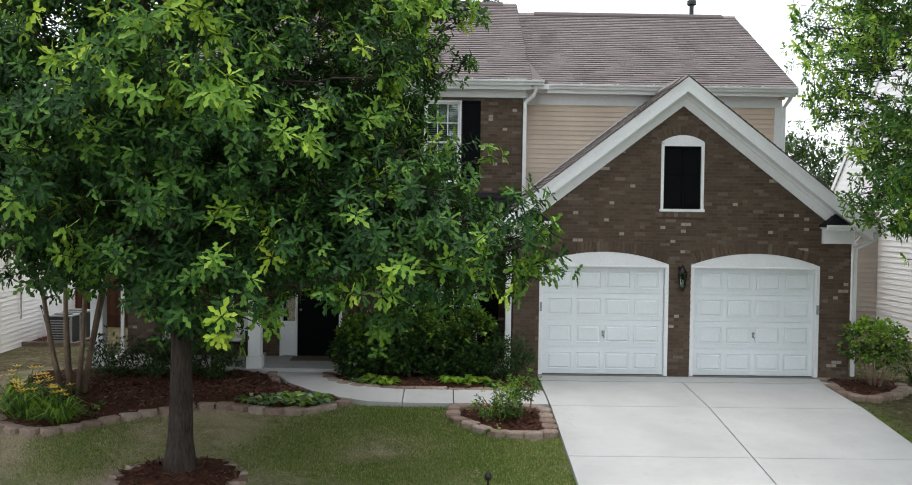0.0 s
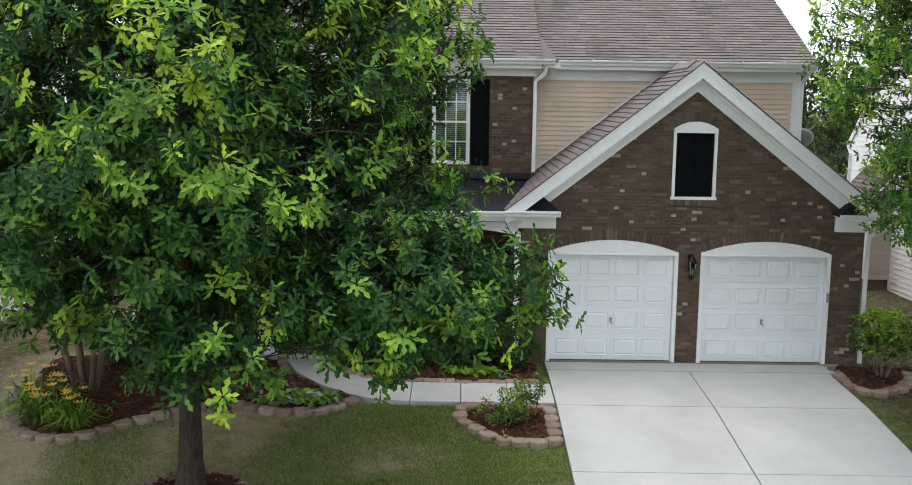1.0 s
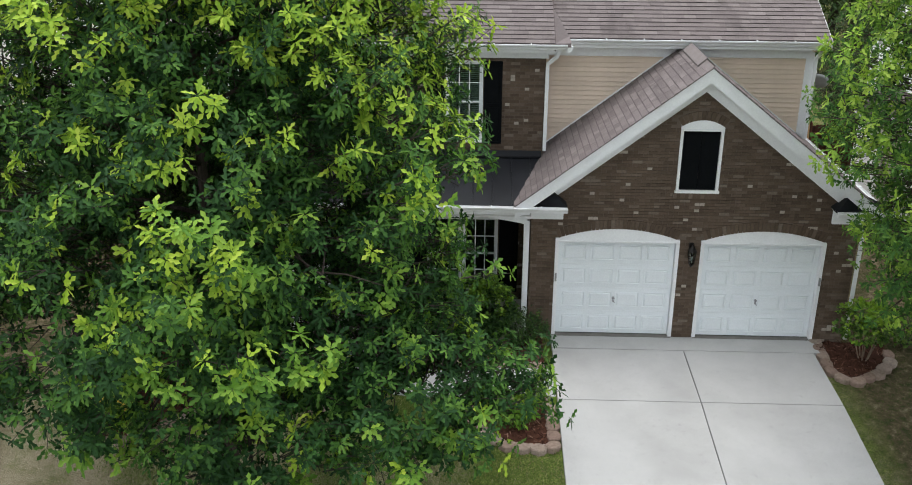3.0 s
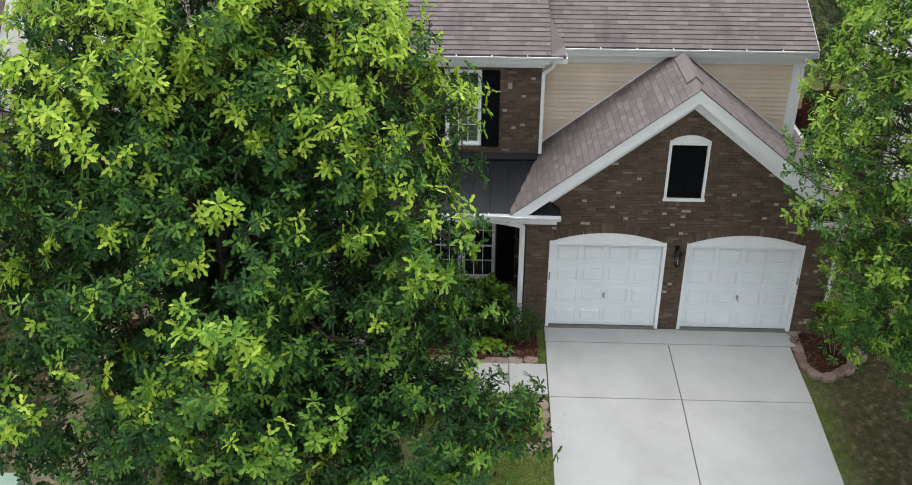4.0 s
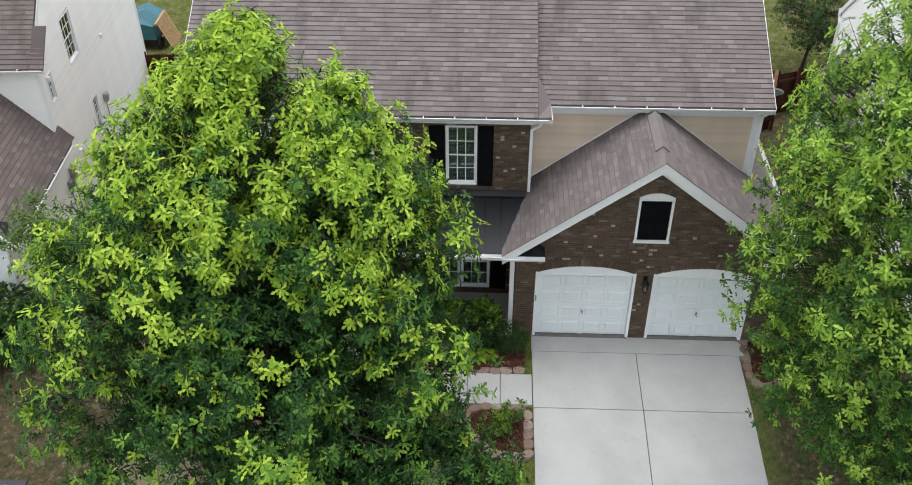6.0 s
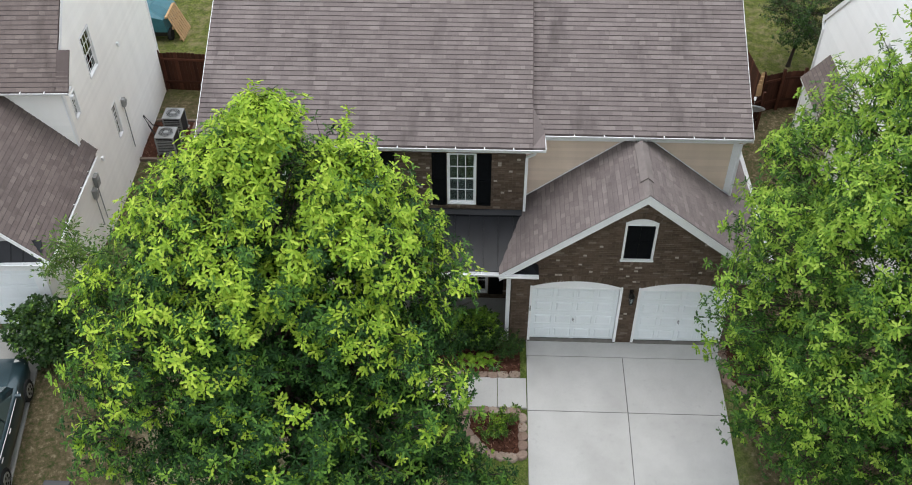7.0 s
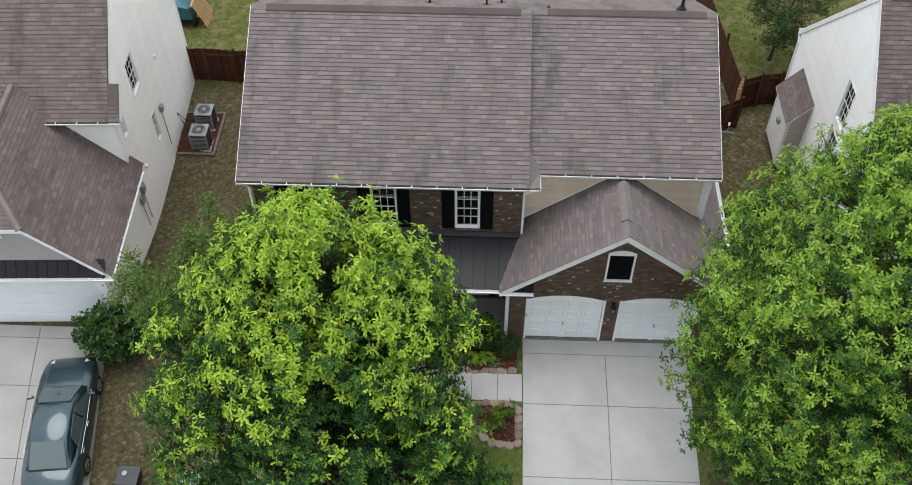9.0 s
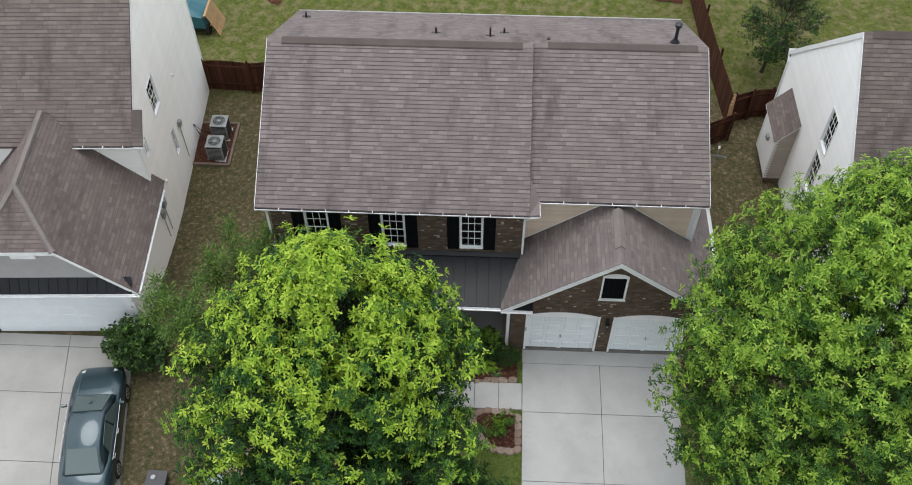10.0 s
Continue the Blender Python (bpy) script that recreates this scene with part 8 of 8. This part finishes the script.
def myrtle(at, seed):
    """A many-stemmed crape myrtle with an open, vase-shaped crown."""
    rng = random.Random(seed)
    zb = ground_z(*at)
    t = thing("crape_myrtle", (at[0], at[1], zb), "many-stemmed crape myrtle with smooth tan stems and open crown", "tree")
    tips, tw = [], Geo()
    for k in range(8):
        a = k * 2 * math.pi / 8 + rng.uniform(-0.25, 0.25)
        rr = rng.uniform(1.0, 1.7)
        b = Vector((at[0] + 0.16 * math.cos(a), at[1] + 0.16 * math.sin(a), zb - 0.05))
        m = b + Vector((0.36 * math.cos(a), 0.36 * math.sin(a), 1.95))
        m2 = m + Vector((0.40 * rr * math.cos(a) - 0.28, 0.40 * rr * math.sin(a) + 0.45, 1.2))
        e = m2 + Vector((1.0 * rr * math.cos(a) - 0.40, 1.0 * rr * math.sin(a) + 0.85, rng.uniform(0.8, 1.9)))
        r0 = rng.uniform(0.035, 0.055)
        g = Geo().tube([b, b.lerp(m, 0.5) + Vector((rng.uniform(-0.05, 0.05), rng.uniform(-0.05, 0.05), 0)), m, m2, e], [r0 * 1.15, r0, r0 * 0.85, r0 * 0.6, r0 * 0.15], 8)
        for q0, q1, nb in ((m.lerp(m2, 0.4), m2, 7), (m2, e, 17)):
            for _ in range(nb):
                q = q0.lerp(q1, rng.random())
                x = q + Vector((math.cos(a) * 0.35 + rng.gauss(0, 0.7), math.sin(a) * 0.35 + rng.gauss(0, 0.7), rng.uniform(0.1, 0.9))).normalized() * rng.uniform(0.6, 1.5)
                tw.tube([q, q.lerp(x, 0.5) + Vector((0, 0, 0.05)), x], [r0 * 0.35, r0 * 0.22, 0.004], 5)
                tips += [q.lerp(x, s) for s in (0.45, 0.65, 0.8, 0.9, 1.0)]
        part("stem", g, SMOOTHBARK, t, smooth=True)
    part("twigwood", tw, SMOOTHBARK, t)["kind"] = "stuff"
    pos, along, up, size, mi = [], [], [], [], []
    for p in tips:
        for _ in range(40):
            e = Vector((rng.gauss(0, 1), rng.gauss(0, 1), rng.gauss(0, 0.7))).normalized()
            pos.append(p + e * abs(rng.gauss(0, 0.24)))
            along.append((e + Vector((0, 0, rng.uniform(-0.3, 0.4)))).normalized())
            up.append((Vector((0, 0, 1)) + e * 0.4).normalized())
            size.append(rng.uniform(0.085, 0.14))
            mi.append(0 if rng.random() < 0.8 else 1)
    leaves("crown", np.array(pos), np.array(along), np.array(up), np.array(size), [MYRTLE, MID_LEAF], np.array(mi), PLAIN_L, t, "sparse small dark leaves")


myrtle((-11.25, -2.05), 3)

# small tree on the rear lawn and woods beyond
YARD_TABLE = [(1.2, 0.7), (1.8, 1.35), (2.6, 1.6), (3.4, 1.3), (4.1, 0.7), (4.6, 0.1)]
grow_tree("yard_tree", (8.05, 15.2), (0.35, 0.1), 0.07, YARD_TABLE, 420, 4, 7, 0.10, [DARK_LEAF, MID_LEAF, DARK_LEAF, MID_LEAF], BARK, "small dark-leaved tree on the rear lawn", 14, PLAIN_L, young=0.12, limb_n=14, limb_from=0.9)


def broadleaf(at, h, R, seed, n=3900, leaf=0.38):
    rng = random.Random(seed)
    zb = -0.1
    t = thing("woodland_tree", (at[0], at[1], zb), "distant broadleaf tree with dark summer foliage", "tree", "trees behind the houses")
    g = Geo().tube([(at[0], at[1], zb), (at[0] + 0.2, at[1], h * 0.4), (at[0], at[1] + 0.2, h * 0.8)], [0.28, 0.18, 0.05], 8)
    for k in range(9):
        a, z = k * 2.4, h * (0.25 + 0.06 * k)
        g.tube([(at[0], at[1], z), (at[0] + R * 0.6 * math.cos(a), at[1] + R * 0.6 * math.sin(a), z + h * 0.14)], [0.09, 0.02], 5)
    part("trunk", g, BARK, t, smooth=True)
    pos, along, up, size, mi = [], [], [], [], []
    while len(pos) < n:
        u, a = rng.uniform(-1, 1), rng.uniform(0, 2 * math.pi)
        s = math.sqrt(1 - u * u)
        f = rng.uniform(0.6, 1.0) * (1 + 0.3 * noise.noise((s * math.cos(a) * 1.8 + seed, s * math.sin(a) * 1.8, u * 2)))
        zz = h * (0.55 + 0.45 * u * f)
        p = Vector((at[0] + R * f * s * math.cos(a), at[1] + R * f * s * math.sin(a), zz))
        if noise.noise((p.x * 0.5 + seed, p.y * 0.5, p.z * 0.5)) < -0.15:
            continue
        for _ in range(6):
            e = Vector((rng.gauss(0, 1), rng.gauss(0, 1), rng.gauss(0, 0.8))).normalized()
            pos.append(p + e * 0.35)
            along.append(e)
            up.append((Vector((0, 0, 1)) + e * 0.5).normalized())
            size.append(leaf * rng.uniform(0.6, 1.2))
            mi.append(0)
    leaves("crown", np.array(pos), np.array(along), np.array(up), np.array(size), [FAR_LEAF], np.array(mi), PLAIN_L, t)


def pine(at, h, seed, n=10, first=0.35):
    rng = random.Random(seed)
    t = thing("pine_tree", (at[0], at[1], -0.1), "tall pine with sparse tufted branches", "tree", "trees behind the houses")
    part("trunk", Geo().tube([(at[0], at[1], -0.1), (at[0] + 0.1, at[1], h * 0.5), (at[0], at[1], h)], [0.26, 0.18, 0.03], 8), BARK, t)
    pos, along, up, size, mi = [], [], [], [], []
    for k in range(n * 5):
        z = h * (first + (1 - first) * (k + 0.5) / (n * 5))
        a = k * 2.4
        l = (1.02 - z / h) * h * 0.17 + 0.5
        l *= rng.uniform(0.6, 1.1)
        p0, p1 = Vector((at[0], at[1], z)), Vector((at[0] + l * math.cos(a), at[1] + l * math.sin(a), z + l * rng.uniform(0.05, 0.25)))
        part("bough", Geo().tube([p0, p0.lerp(p1, 0.5) + Vector((0, 0, 0.1)), p1], [0.05, 0.03, 0.01], 5), BARK, t)
        for _ in range(6):
            c = p0.lerp(p1, rng.uniform(0.4, 1.0)) + Vector((rng.gauss(0, 0.3), rng.gauss(0, 0.3), rng.gauss(0.1, 0.12)))
            for _ in range(12):
                e = Vector((rng.gauss(0, 1), rng.gauss(0, 1), rng.gauss(0.3, 0.7))).normalized()
                pos.append(c)
                along.append(e)
                up.append(e.orthogonal())
                size.append(rng.uniform(0.22, 0.4))
                mi.append(0)
    leaves("needles", np.array(pos), np.array(along), np.array(up), np.array(size), [NEEDLE], np.array(mi), SLIM_L, t)


for i, (x, y, h, R) in enumerate([(9.5, 29, 7.0, 3.0), (13.6, 33, 8.3, 2.8), (17.5, 31, 7.5, 3.4), (7.0, 36, 8.0, 3.2), (21.5, 36, 11, 4.2), (11.5, 40, 8.5, 3.6), (26, 33, 11, 4.4), (17, 46, 9.5, 4.0)]):
    broadleaf((x, y), h, R, 200 + i)
for i, (x, y, h, R) in enumerate([(-24, 34, 11, 4.4), (-31, 38, 12, 4.8), (-38, 33, 11, 4.5), (-18, 42, 11, 4.4)]):
    broadleaf((x, y), h, R, 240 + i, 3600, 0.42)
pine((20.8, 38), 19, 301)
pine((25.5, 42), 22, 302)
pine((-1.5, 58), 20.5, 303)
pine((-4.2, 60), 20.8, 304)


# ---- single bricks and shingles ----
flush_singles()
flush_pieces()


# ---- the side and rear yard beyond the house lie lower ----
# The sideways shifts fit the things to their place in the camera's view.
def set_on_lower_yard(names, shift):
    for ob in list(bpy.data.objects):
        if not ob.parent and ob.name.split(".")[0] in names and ob.location.x < -13.2 and ob.location.y > 5:
            ob.location += Vector(shift)


set_on_lower_yard(("air_conditioner", "landscape_timber", "refrigerant_line"), (-0.17, 0.65, -LOT_FALL))
set_on_lower_yard(("covered_trailer", "wooden_pallet"), (-0.36, 0.94, -LOT_FALL))
set_on_lower_yard(("mulch_bed",), (-0.2, 0.7, -LOT_FALL))
